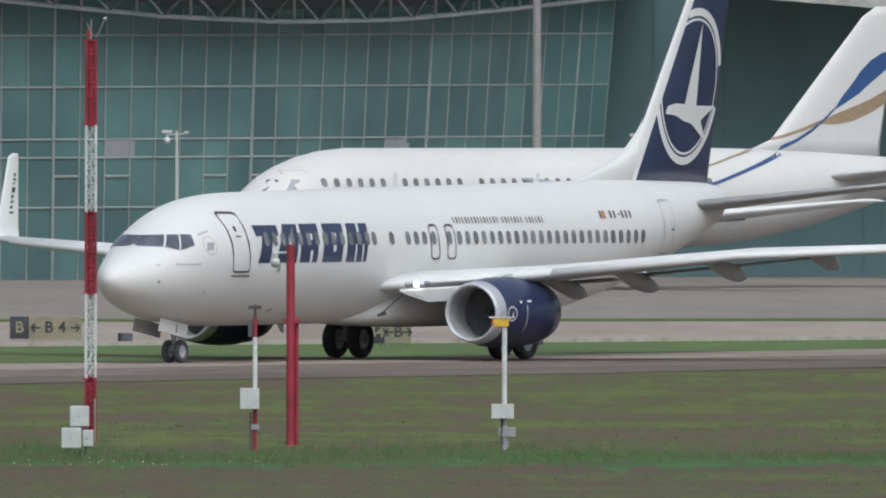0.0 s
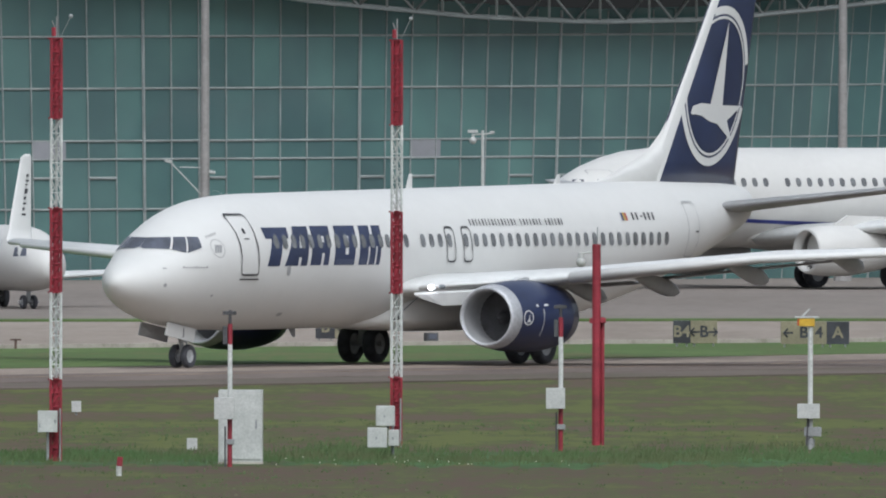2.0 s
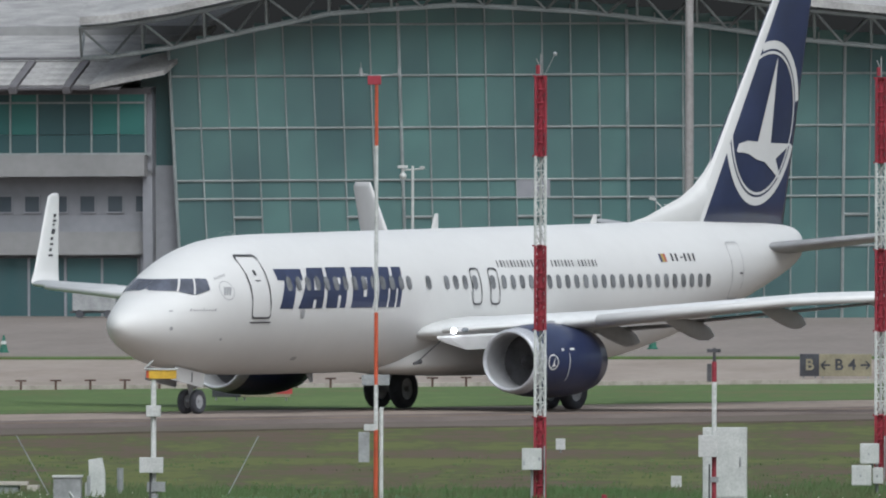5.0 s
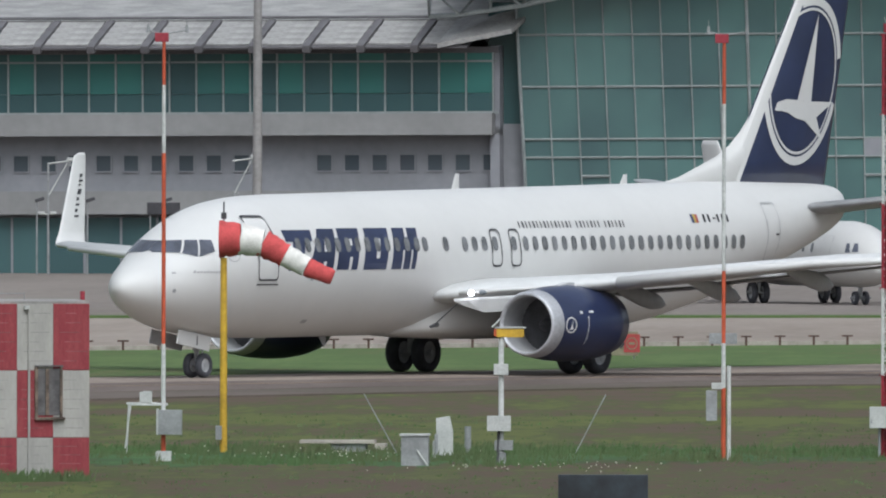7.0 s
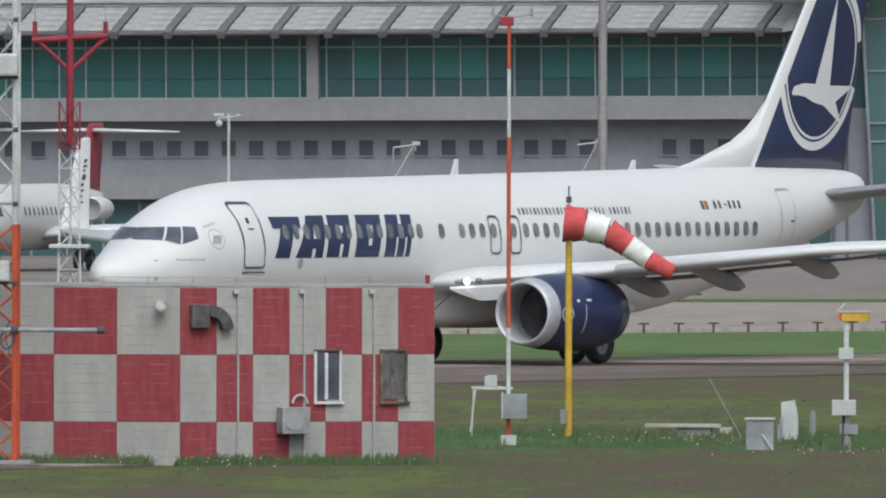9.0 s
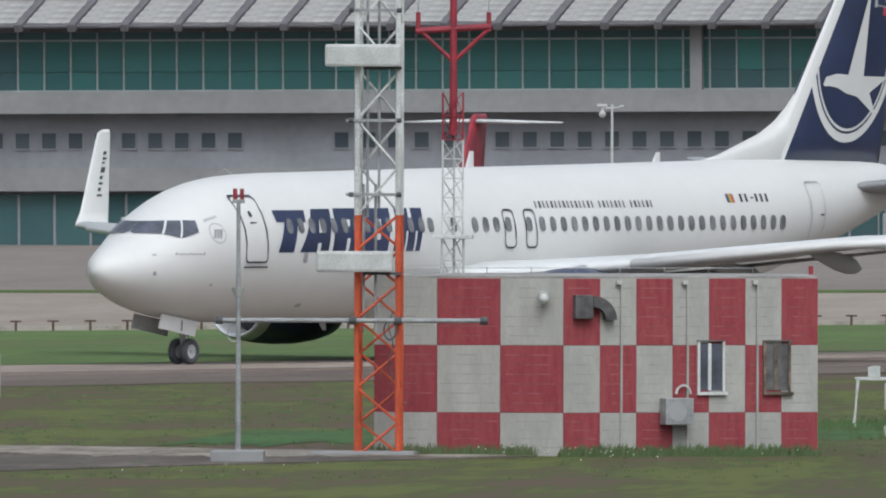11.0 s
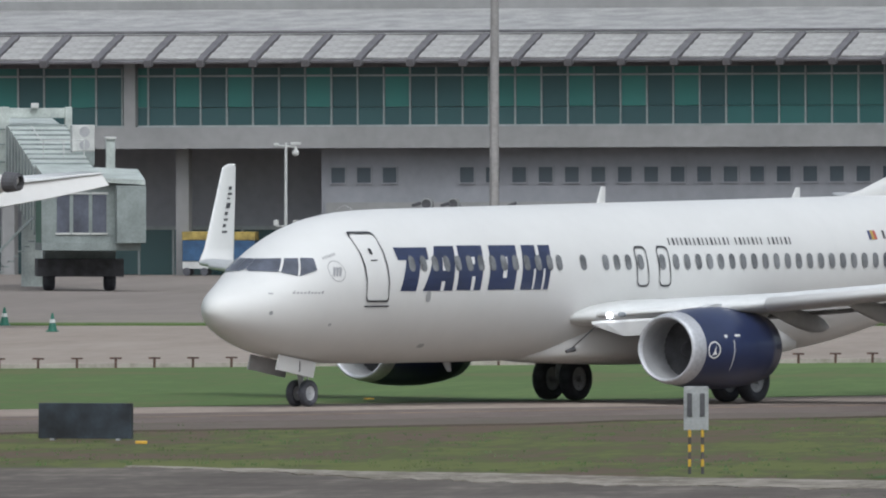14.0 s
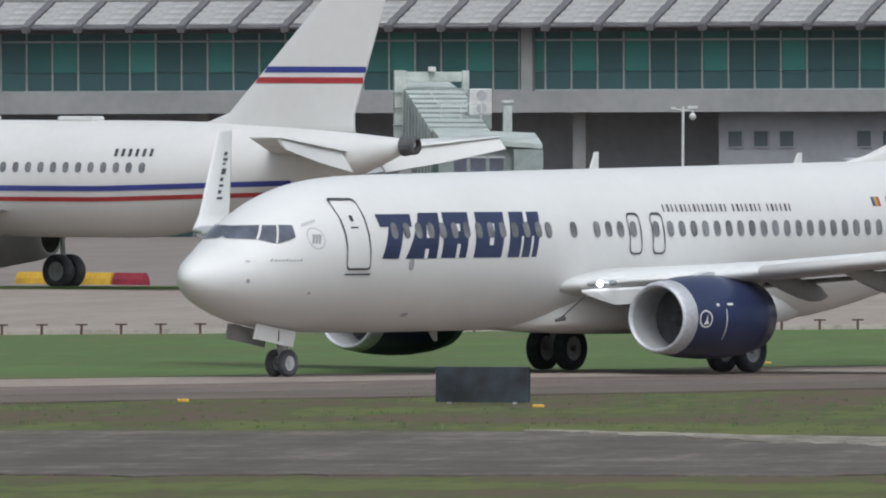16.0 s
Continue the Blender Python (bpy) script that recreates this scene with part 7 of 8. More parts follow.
def square_lattice(bm, z0, z1, w, step, leg, br):
    cs = [(-w, -w), (w, -w), (w, w), (-w, w)]
    for x, y in cs:
        tube(bm, (x, y, z0), (x, y, z1), leg, n=6)
    n = max(1, round((z1 - z0) / step))
    for k in range(n):
        a, b = z0 + (z1 - z0) * k / n, z0 + (z1 - z0) * (k + 1) / n
        for i in range(4):
            p, q = cs[i], cs[(i + 1) % 4]
            if (k + i) % 2:
                p, q = q, p
            tube(bm, (*p, a), (*q, b), br, n=5, cap=False)


bm = bmesh.new()
square_lattice(bm, 0.0, 5.05, 0.43, 0.74, 0.06, 0.03)
part("lower_section", bm, M_orange, tower, "orange lattice section")
bm = bmesh.new()
square_lattice(bm, 5.05, 13.0, 0.43, 0.94, 0.06, 0.03)
part("upper_section", bm, M_whitep, tower, "white lattice section")
boxed("plinth", tower, M_conc, -1.4, 0.8, -0.8, 0.8, -0.1, 0.12, bevel=0.04)
for z0, z1, dx in ((8.15, 8.62, -0.35), (3.86, 4.30, -0.52)):
    b = boxed("antenna_panel", tower, M_box, -0.8 + dx + 0.06, 0.8 + dx + 0.06, -0.75, -0.5, z0, z1, bevel=0.06, label="white antenna panel")
    boxed("mount", b, M_dark, -0.3, 0.5, -0.56, -0.4, z0 - 0.06, z0, bevel=0)
for z in (9.3, 7.0, 5.45):
    boxed("cross_bar", tower, M_grey, -0.66, 0.5, -0.5, -0.44, z, z + 0.06, bevel=0)
    rod("clamp", tower, M_dark, (-0.6, -0.47, z + 0.03), (-0.5, -0.47, z + 0.03), 0.05)
    rod("clamp", tower, M_dark, (0.4, -0.47, z + 0.03), (0.5, -0.47, z + 0.03), 0.05)
for x, z0, z1 in ((-0.22, 5.0, 11.5), (0.02, 5.2, 11.5), (-0.3, 2.6, 5.7), (-0.05, 2.6, 5.7)):
    rod("feeder_pipe", tower, M_grey, (x, -0.3, z0), (x, -0.3, z1), 0.03)
rod("cross_pipe", tower, M_grey, (-3.3, -0.6, 2.85), (2.25, -0.6, 2.85), 0.05, n=10, label="long grey horizontal pipe")
for x in (-3.3, 2.25, -0.5, 0.45):
    rod("pipe_joint", tower, M_dark, (x - 0.08, -0.6, 2.85), (x + 0.08, -0.6, 2.85), 0.085)
bm = bmesh.new()
for k in range(12):
    tube(bm, (0.3 + 0.05 * math.cos(k), -0.62, 1.6 + 0.12 * k), (0.3 + 0.05 * math.cos(k + 1), -0.62, 1.6 + 0.12 * (k + 1)), 0.012, n=5)
    a, b = 2 * math.pi * k / 12, 2 * math.pi * (k + 1) / 12
    tube(bm, (0.28 + 0.13 * math.cos(a), -0.62, 2.65 + 0.2 * math.sin(a)), (0.28 + 0.13 * math.cos(b), -0.62, 2.65 + 0.2 * math.sin(b)), 0.02, n=5, cap=False)
part("cable_coil", bm, M_dark, tower)

# red mast with forked head on a lattice behind the hut
fm_ = thing("forked_mast", "red mast with forked head on a white lattice base", "mast", pose(-39.3, 541.0, 0))
bm = bmesh.new()
lattice(bm, 0.0, 4.55, 0.30, 0.5, 0.016, 0.03, 0.26)
part("lattice_base", bm, M_whitep, fm_, "white lattice base")
boxed("platform", fm_, M_whitep, -0.42, 0.42, -0.3, 0.3, 4.5, 4.58)
bm = bmesh.new()
lattice(bm, 4.55, 6.6, 0.25, 0.42, 0.014, 0.022)
part("lattice_section", bm, M_whitep, fm_)
bm = bmesh.new()
lattice(bm, 6.6, 7.6, 0.25, 0.42, 0.014, 0.022)
part("lattice_section", bm, M_redp, fm_)
rod("mast_tube", fm_, M_redp, (0, 0, 6.7), (0, 0, 11.2), 0.085, 0.07, 12)
rod("fork_arm", fm_, M_redp, (0, 0, 8.25), (-0.72, 0, 8.92), 0.045)
rod("fork_arm", fm_, M_redp, (0, 0, 8.25), (0.72, 0, 8.92), 0.045)
rod("cross_bar", fm_, M_redp, (-0.8, 0, 8.9), (0.8, 0, 9.0), 0.07)
for x in (-0.75, 0.75):
    rod("stub", fm_, M_redp, (x, 0, 8.9), (x, 0, 9.3), 0.05)
    rod("whip", fm_, M_grey, (x, 0, 9.3), (x, 0, 11.0), 0.012)


# ---- taxiway signs ----
M_signy = mat("sign_yellow", (0.22, 0.20, 0.13), 0.5, vary=0.08, size=0.6)
M_signk = mat("sign_black", (0.034, 0.037, 0.045), 0.5, vary=0.2, size=0.6)
M_signr = mat("sign_red", (0.38, 0.05, 0.05), 0.5)


def words(txt, m, parent, x, z, size, y=-0.13):
    cu_ = bpy.data.curves.new("sign_letters", "FONT")
    cu_.body, cu_.size, cu_.extrude, cu_.align_x, cu_.align_y, cu_.offset = txt, size, 0.004, "CENTER", "CENTER", 0.012
    o_ = new("sign_letters", cu_)
    cu_.materials.append(m)
    o_.parent = parent
    o_.matrix_basis = Matrix.Translation((x, y, z)) @ Matrix.Rotation(radians(90), 4, "X")
    return o_


def arrow(parent, x, z, way, m, size=0.3):
    bm = bmesh.new()
    box(bm, x - size * 0.5, x + size * 0.5, -0.135, -0.128, z - 0.03, z + 0.03)
    e = x + way * size * 0.5
    for s_ in (1, -1):
        tube(bm, (e, -0.131, z), (e - way * 0.13, -0.131, z + s_ * 0.13), 0.03, n=4)
    part("arrow", bm, m, parent)


def taxi_sign(x, y, ang_, cells, label, dz=0.03):
    """cells: (width, black?, text or arrows)"""
    t = thing("taxiway_sign", label, "sign", pose(x, y, dz, 0, 0, ang_), group="taxiway signs")
    w = sum(c[0] for c in cells)
    xx = -w / 2
    for cw, blk, txt in cells:
        b = boxed("panel", t, M_signk if blk else M_signy, xx, xx + cw, -0.12, 0.12, 0.1, 0.82, bevel=0.015)
        for k, ch in enumerate(txt):
            cx = xx + cw * (k + 0.5) / len(txt)
            if ch in "<>":
                arrow(b, cx, 0.46, 1 if ch == ">" else -1, M_signk, 0.3)
            elif ch == "o":
                bm = bmesh.new()
                box(bm, cx - 0.24, cx + 0.24, -0.135, -0.128, 0.2, 0.74)
                part("red_square", bm, M_signr, b)
                bm = bmesh.new()
                for q in range(16):
                    a0, a1 = 2 * math.pi * q / 16, 2 * math.pi * (q + 1) / 16
                    tube(bm, (cx + 0.16 * math.cos(a0), -0.138, 0.46 + 0.17 * math.sin(a0)), (cx + 0.16 * math.cos(a1), -0.138, 0.46 + 0.17 * math.sin(a1)), 0.02, n=4, cap=False)
                box(bm, cx - 0.09, cx + 0.09, -0.142, -0.137, 0.43, 0.5)
                part("no_entry_ring", bm, M_signy, b)
            elif ch != " ":
                words(ch, M_signy if blk else M_signk, b, cx, 0.46, 0.5)
        for fx in (xx + 0.12, xx + cw - 0.12):
            boxed("foot", t, M_grey, fx - 0.03, fx + 0.03, -0.05, 0.05, -0.03, 0.1, bevel=0)
        xx += cw
    return t


taxi_sign(-12.8, 824.9, 2, ((0.62, 1, "B"), (1.7, 0, "<B4>")), "black and yellow taxiway direction sign")
taxi_sign(-1.7, 813.0, 2, ((0.55, 1, "B4"), (0.85, 0, "<B>")), "black and yellow taxiway sign with arrows")
taxi_sign(2.1, 811.0, 2, ((1.45, 0, "<B4"), (0.72, 1, "A")), "yellow taxiway sign with black end panel")
taxi_sign(-29.2, 761.0, 2, ((0.85, 1, "A"), (1.48, 0, "A4>o")), "taxiway sign with no entry symbol")
t = thing("marker_box", "small dark airfield light box", "light", pose(-10.2, 822.0, 0.03, 0, 0, 20))
boxed("body", t, M_dark, -0.2, 0.2, -0.15, 0.15, 0.05, 0.32)
boxed("glass", t, M_windsh, -0.14, 0.14, -0.17, -0.15, 0.12, 0.28)

# ---- low T-posts and kerb along the apron edge ----
bm = bmesh.new()
for a, b in (((-260, 0.0), (170, 0.0)),):
    p, q = AY + ad * a[0] - an * 0.6, AY + ad * b[0] - an * 0.6
    r = an * 0.5
    slab(bm, ((p.x, p.y), (q.x, q.y), (q.x + r.x, q.y + r.y), (p.x + r.x, p.y + r.y)), -0.1, 0.16)
tagged(part("apron_kerb", bm, M_kerb), "pale concrete kerb at the apron edge", "kerb", kind="structure")
tm = bmesh.new()
box(tm, -0.035, 0.035, -0.03, 0.03, 0.0, 0.26)
box(tm, -0.17, 0.17, -0.05, 0.05, 0.26, 0.31)
M_rust = mat("rusty_brown_paint", (0.10, 0.055, 0.04), 0.7, vary=0.2, size=0.2)
tmesh = mesh_from(tm, "tee_post", M_rust)
for k in range(113):
    p = AY + ad * (-60.02 + 1.42 * k) - an * 1.0
    o = new("tee_post", tmesh)
    o.location = (p.x, p.y, 0.03)
    tagged(o, "low rusty T-shaped post in the grass", "post", "tee posts")


# ---- cones, blocks, barriers ----
M_block = mat("weathered_block_concrete", (0.155, 0.15, 0.14), 0.85, vary=0.15, size=0.6)
M_cone = mat("green_cone_plastic", (0.01, 0.11, 0.07), 0.5, vary=0.1, size=0.2)
for x, y in ((-22.6, 937), (-20.95, 924), (-101.9, 861.7), (-97.95, 841.8), (-33.0, 916), (-43.5, 905)):
    t = thing("traffic_cone", "green traffic cone with white band", "cone", pose(x, y, 0.06), group="green cones")
    bm = bmesh.new()
    tube(bm, (0, 0, 0.04), (0, 0, 0.62), 0.16, 0.03, n=14)
    part("cone", bm, M_cone, t)
    bm = bmesh.new()
    tube(bm, (0, 0, 0.3), (0, 0, 0.42), 0.105, 0.083, n=14)
    part("band", bm, M_whitep, t)
    boxed("foot", t, M_cone, -0.19, 0.19, -0.19, 0.19, 0.0, 0.05)
t = thing("concrete_block", "weathered grey concrete block", "block", pose(-91.2, 884.5, 0.06, 0, 0, 6))
boxed("block", t, M_block, -0.86, 0.86, -0.5, 0.5, 0, 1.03, bevel=0.03)
t = thing("concrete_block", "weathered grey concrete block", "block", pose(-110.3, 891.3, 0.06, 0, 0, 9))
boxed("block", t, M_block, -0.9, 0.9, -0.5, 0.5, 0, 1.03, bevel=0.03)
x = -116.4
for k in range(4):
    m_ = (M_yellow, M_redp)[k in (3,)]
    t = thing("plastic_barrier", ("yellow" if m_ is M_yellow else "red") + " plastic water barrier", "barrier", pose(x + 1.24 * k, 876.2 - 0.9 * k, 0.06, 0, 0, -36), group="barriers")
    bm = bmesh.new()
    loft(bm, [[(-0.72, -0.2, 0), (0.72, -0.2, 0), (0.72, 0.2, 0), (-0.72, 0.2, 0)], [(-0.72, -0.18, 0.2), (0.72, -0.18, 0.2), (0.72, 0.18, 0.2), (-0.72, 0.18, 0.2)], [(-0.7, -0.08, 0.42), (0.7, -0.08, 0.42), (0.7, 0.08, 0.42), (-0.7, 0.08, 0.42)]])
    part("shell", fix(bm), m_, t)

# ---- passenger bridge ----
M_bridge = mat("bridge_pale_panel", (0.40, 0.44, 0.41), 0.55, vary=0.1, size=0.8, fine=0.06)
M_bridged = mat("bridge_grey_green", (0.20, 0.23, 0.22), 0.6, vary=0.1, size=0.8)
M_cabgreen = mat("bridge_green_panel", (0.06, 0.15, 0.10), 0.6, vary=0.1, size=0.8)
br = thing("passenger_bridge", "pale grey passenger boarding bridge on a wheeled column", "jet bridge", pose(-115.0, 999.83, 0.06, 0, 0, 100.4))


def tunnel(name, x0, x1, y0, y1, z0, z1, dz, m_, label=""):
    b_ = bmesh.new()
    loft(b_, [[(x0, y0, z0), (x0, y1, z0), (x0, y1, z1), (x0, y0, z1)], [(x1, y0, z0 + dz), (x1, y1, z0 + dz), (x1, y1, z1 + dz), (x1, y0, z1 + dz)]])
    return part(name, fix(b_), m_, br, label)


# local x runs back towards the terminal, y to the left of it
tunnel("outer_tunnel", -0.2, 18.0, -0.3, 2.0, 2.2, 4.75, 1.75, M_bridge, "pale panelled tunnel")
tunnel("inner_tunnel", 18.0, 24.0, -0.15, 1.85, 4.2, 6.5, 0.3, M_bridge)
for k in range(10):
    z = 1.75 / 18.2 * (1.9 * k)
    b_ = bmesh.new()
    box(b_, 1.9 * k, 1.9 * k + 0.12, 2.0, 2.07, 2.2 + z, 4.8 + z)
    part("tunnel_rib", b_, M_bridged, br)
    b_ = bmesh.new()
    box(b_, 1.9 * k, 1.9 * k + 0.12, -0.37, 2.0, 4.75 + z, 4.84 + z)
    part("tunnel_rib", b_, M_bridged, br)
    b_ = bmesh.new()
    box(b_, 1.9 * k, 1.9 * k + 0.12, -0.37, -0.3, 2.2 + z, 4.75 + z)
    part("tunnel_rib", b_, M_bridged, br)
# portal frame at the tunnel's upper end
boxed("portal_post", br, M_bridge, 17.6, 18.2, 1.92, 2.4, 3.9, 7.2, bevel=0.03)
boxed("portal_post", br, M_bridge, 17.6, 18.2, -0.60, -0.32, 3.9, 7.2, bevel=0.03)
boxed("portal_beam", br, M_bridge, 17.7, 18.1, -0.32, 1.92, 6.75, 7.15, bevel=0.03)
boxed("portal_lamp", br, M_box, 17.4, 17.7, 0.75, 1.05, 7.15, 7.35, bevel=0.03)
rod("pedestal", br, M_bridge, (19.5, 0.85, 0.0), (19.5, 0.85, 4.3), 0.45, n=20, label="round pale pedestal")
for z in (5.0, 5.7, 6.3):
    rod("portal_rung", br, M_bridged, (17.5, 2.1, z), (17.5, 2.5, z), 0.03)
# cab
boxed("cab_floor", br, M_bridged, -3.6, 0.2, -1.9, 2.0, 1.6, 1.9)
bm = bmesh.new()
loft(bm, [[(-3.9, -2.05, 4.18), (-3.9, 2.0, 4.42), (-3.9, 2.0, 4.6), (-3.9, -2.05, 4.36)], [(0.4, -2.05, 4.55), (0.4, 2.0, 4.75), (0.4, 2.0, 4.95), (0.4, -2.05, 4.78)]])
part("cab_roof", fix(bm), M_bridge, br, "pale sloping cab roof")
# grey cab side and front: the shade on them is put into the darker colour
boxed("cab_side", br, M_bridged, -3.4, 0.0, -1.95, -1.8, 1.9, 4.2)
boxed("cab_side", br, M_cabgreen, -3.4, 0.0, 1.85, 2.0, 1.9, 4.42)
boxed("cab_back", br, M_bridge, -0.15, 0.0, -1.8, 1.85, 1.9, 4.5)
boxed("cab_front", br, M_bridged, -3.5, -3.38, -1.95, 2.0, 1.9, 4.2)
for y0, y1 in ((-0.55, 0.0), (0.15, 0.75), (0.9, 1.4)):
    w = boxed("cab_window", br, M_windsh, -3.54, -3.5, y0, y1, 2.3, 3.8)
    boxed("frame", w, M_box, -3.57, -3.54, y0 - 0.05, y1 + 0.05, 2.22, 2.3)
    boxed("frame", w, M_box, -3.57, -3.54, y0 - 0.05, y1 + 0.05, 3.8, 3.88)
for k in range(5):
    boxed("canopy_fold", br, M_bridged, -4.3 + 0.16 * k, -4.2 + 0.16 * k, -2.05 + 0.02 * k, -0.9, 1.9, 4.15)
a_ = boxed("air_unit", br, M_box, 6.4, 7.4, -0.75, 0.15, 5.45, 6.5, bevel=0.04, label="rooftop air unit with twin fans")
for z in (5.72, 6.23):
    bm = bmesh.new()
    tube(bm, (6.37, -0.35, z), (6.4, -0.35, z), 0.21, n=16)
    part("fan_grille", bm, M_under, a_)
boxed("air_unit_stand", br, M_bridged, 6.4, 7.4, -0.75, 0.15, 4.9, 5.45)
for y, z in ((-0.2, 5.9), (0.6, 5.9), (1.4, 5.9)):
    rod("roof_rail_post", br, M_box, (4.5, y, 5.1), (4.5, y, z), 0.025)
rod("roof_rail", br, M_box, (4.5, -0.2, 5.9), (4.5, 1.5, 5.9), 0.025)
rod("roof_rail", br, M_box, (4.5, 1.5, 5.9), (10.5, 1.5, 6.45), 0.025)
boxed("top_post", br, M_bridge, 2.6, 3.0, -1.3, -0.95, 4.6, 5.95)
boxed("top_post_cap", br, M_box, 2.5, 3.1, -1.35, -0.9, 5.95, 6.05)
boxed("service_platform", br, M_bridged, 2.0, 3.4, -1.5, -0.3, 4.5, 4.6)
rod("lift_column", br, M_bridged, (1.2, -0.9, 0.9), (1.2, -0.9, 4.4), 0.2, n=12)
rod("lift_column", br, M_bridged, (1.2, 1.4, 0.9), (1.2, 1.4, 2.3), 0.2, n=12)
boxed("bogie", br, M_dark, 0.3, 2.1, -1.5, 1.9, 0.55, 1.25)
boxed("bogie_frame", br, M_bridged, 0.6, 1.8, -1.2, 1.6, 1.25, 1.6)
for y in (-1.0, 1.4):
    wheel_unit("bridge_tyre", br, (1.2, y, 0.5), 0.5, 0.45)
for k in range(9):
    boxed("step", br, M_bridged, 0.6, 1.5, 2.0 + 0.2 * k, 2.2 + 0.2 * k, 1.9 - 0.2 * k, 1.96 - 0.2 * k, bevel=0)
rod("stair_rail", br, M_bridged, (0.6, 2.0, 2.9), (0.6, 3.9, 1.0), 0.03)
rod("stair_rail", br, M_bridged, (1.5, 2.0, 2.9), (1.5, 3.9, 1.0), 0.03)

# ---- ground equipment by the terminal ----
M_crate = mat("brown_crate_board", (0.17, 0.135, 0.115), 0.8, vary=0.15, size=0.6)
for x, y, w, hgt, m_, lab in ((-106.1, 1046, 1.1, 1.62, M_crate, "brown wooden baggage container"), (-104.6, 1046, 1.65, 1.85, M_crate, "large brown crate with paper labels"), (-108.4, 1046, 2.0, 1.3, M_under, "low grey covered baggage trolley"), (-102.9, 1047, 0.55, 1.1, M_yellow, "yellow wheeled service cart"), (-109.4, 1052, 2.0, 1.6, M_conc, "grey ground service container"), (-104.3, 1053, 1.0, 1.3, M_under, "dark ground power unit cart"), (-100.85, 1050, 1.2, 2.95, M_black, "tall dark box on a service cart"), (-98.6, 1053, 1.4, 1.2, M_conc, "pale baggage trolley stack"),
                              (-90.0, 1056, 0.9, 1.3, M_box, "white equipment cabinet on wheels"), (-58.0, 1060, 2.2, 1.5, M_under, "dark service cart on the apron"), (-47.0, 1056, 1.8, 1.4, M_grey, "grey service cart on the apron")):
    t = thing("service_cart", lab, "ground equipment", pose(x, y, 0.06), group="ground equipment")
    boxed("body", t, m_, -w / 2, w / 2, -0.7, 0.7, 0.28, hgt, bevel=0.05)
    boxed("bed", t, M_dark, -w / 2 - 0.1, w / 2 + 0.1, -0.6, 0.6, 0.2, 0.28, bevel=0)
    for sx in (-1, 1):
        rod("wheel", t, M_tyre, (sx * w * 0.33, -0.7, 0.17), (sx * w * 0.33, -0.55, 0.17), 0.17, n=14)
        rod("wheel", t, M_tyre, (sx * w * 0.33, 0.55, 0.17), (sx * w * 0.33, 0.7, 0.17), 0.17, n=14)

# cart blue and yellow are muted; distant haze is put into the colours
M_curtain = mat("haze_muted_blue_curtain", (0.035, 0.085, 0.17), 0.8, vary=0.15, size=0.5)
M_carttop = mat("haze_muted_yellow_tarpaulin", (0.33, 0.25, 0.07), 0.8, vary=0.2, size=0.4)
for x, w in ((-118.95, 1.12), (-117.1, 1.34)):
    t = thing("baggage_cart", "blue curtained baggage cart with a yellow top", "baggage cart", pose(x, 1075.2, 0.06), group="baggage carts")
    boxed("curtain", t, M_curtain, -w / 2, w / 2, -0.7, 0.7, 0.62, 1.5, bevel=0.03)
    boxed("top", t, M_carttop, -w / 2 - 0.02, w / 2 + 0.02, -0.72, 0.72, 1.5, 1.86, bevel=0.03)
    boxed("skirt", t, M_box, -w / 2, w / 2, -0.66, 0.66, 0.30, 0.60, bevel=0.01)
    for sx in (-1, 1):
        rod("wheel", t, M_tyre, (sx * w * 0.33, -0.7, 0.17), (sx * w * 0.33, -0.55, 0.17), 0.17, n=14)
        rod("wheel", t, M_tyre, (sx * w * 0.33, 0.55, 0.17), (sx * w * 0.33, 0.7, 0.17), 0.17, n=14)


def boom_post(x, h, bx_, bz):
    """A slim post whose slanted boom carries a camera."""
    t = thing("boom_post", "slim pale post with a slanted camera boom", "post", pose(x, 1060.0, 0.06), group="boom posts")
    rod("pole", t, M_grey, (0, 0, 0), (0, 0, h), 0.05, 0.04)
    rod("boom", t, M_box, (0, 0, h - 1.4 if bx_ > 0.8 else h), (bx_, 0, bz), 0.03)
    rod("arm", t, M_box, (bx_ - 0.85, 0, bz - 0.12), (bx_ + 0.05, 0, bz), 0.035)
    b_ = boxed("camera", t, M_box, bx_ - 0.08, bx_ + 0.26, -0.1, 0.1, bz - 0.02, bz + 0.14, bevel=0.04, label="small white camera housing")
    boxed("bracket", b_, M_grey, bx_ - 0.05, bx_ + 0.1, -0.08, 0.08, bz - 0.24, bz - 0.04)
    for sx in (-0.28, 0.2):
        boxed("lamp_head", t, M_box, sx - 0.13, sx + 0.13, -0.08, 0.08, 2.5, 2.62, bevel=0.02)
    rod("lamp_arm", t, M_box, (-0.3, 0, 2.5), (0.25, 0, 2.5), 0.025)


boom_post(-63.55, 4.65, 0.85, 4.72)
boom_post(-55.81, 3.40, 0.75, 4.85)
t = thing("road_sign", "round red sign on a thin post", "sign", pose(-107.59, 1058.0, 0.06))
rod("pole", t, M_grey, (0, 0, 0), (0, 0, 2.5), 0.03)
rod("disc", t, M_redp, (0, -0.05, 2.08), (0, -0.02, 2.08), 0.26, n=24, label="round red disc")
t = thing("marker_post", "short red and white banded marker post", "marker", pose(-90.15, 908.0, 0.06))
for k in range(3):
    rod("band", t, (M_redp, M_whitep, M_redp)[k], (0, 0, 0.2 * k), (0, 0, 0.2 * (k + 1)), 0.075, n=12)
t = thing("wall_sign", "long dark sign panel on the terminal wall", "sign", pose(-58.88, 1062.5, 0.0, 0, 0, -10))
boxed("panel", t, M_line, -0.7, 0.7, -0.1, 0.0, 2.55, 3.05)
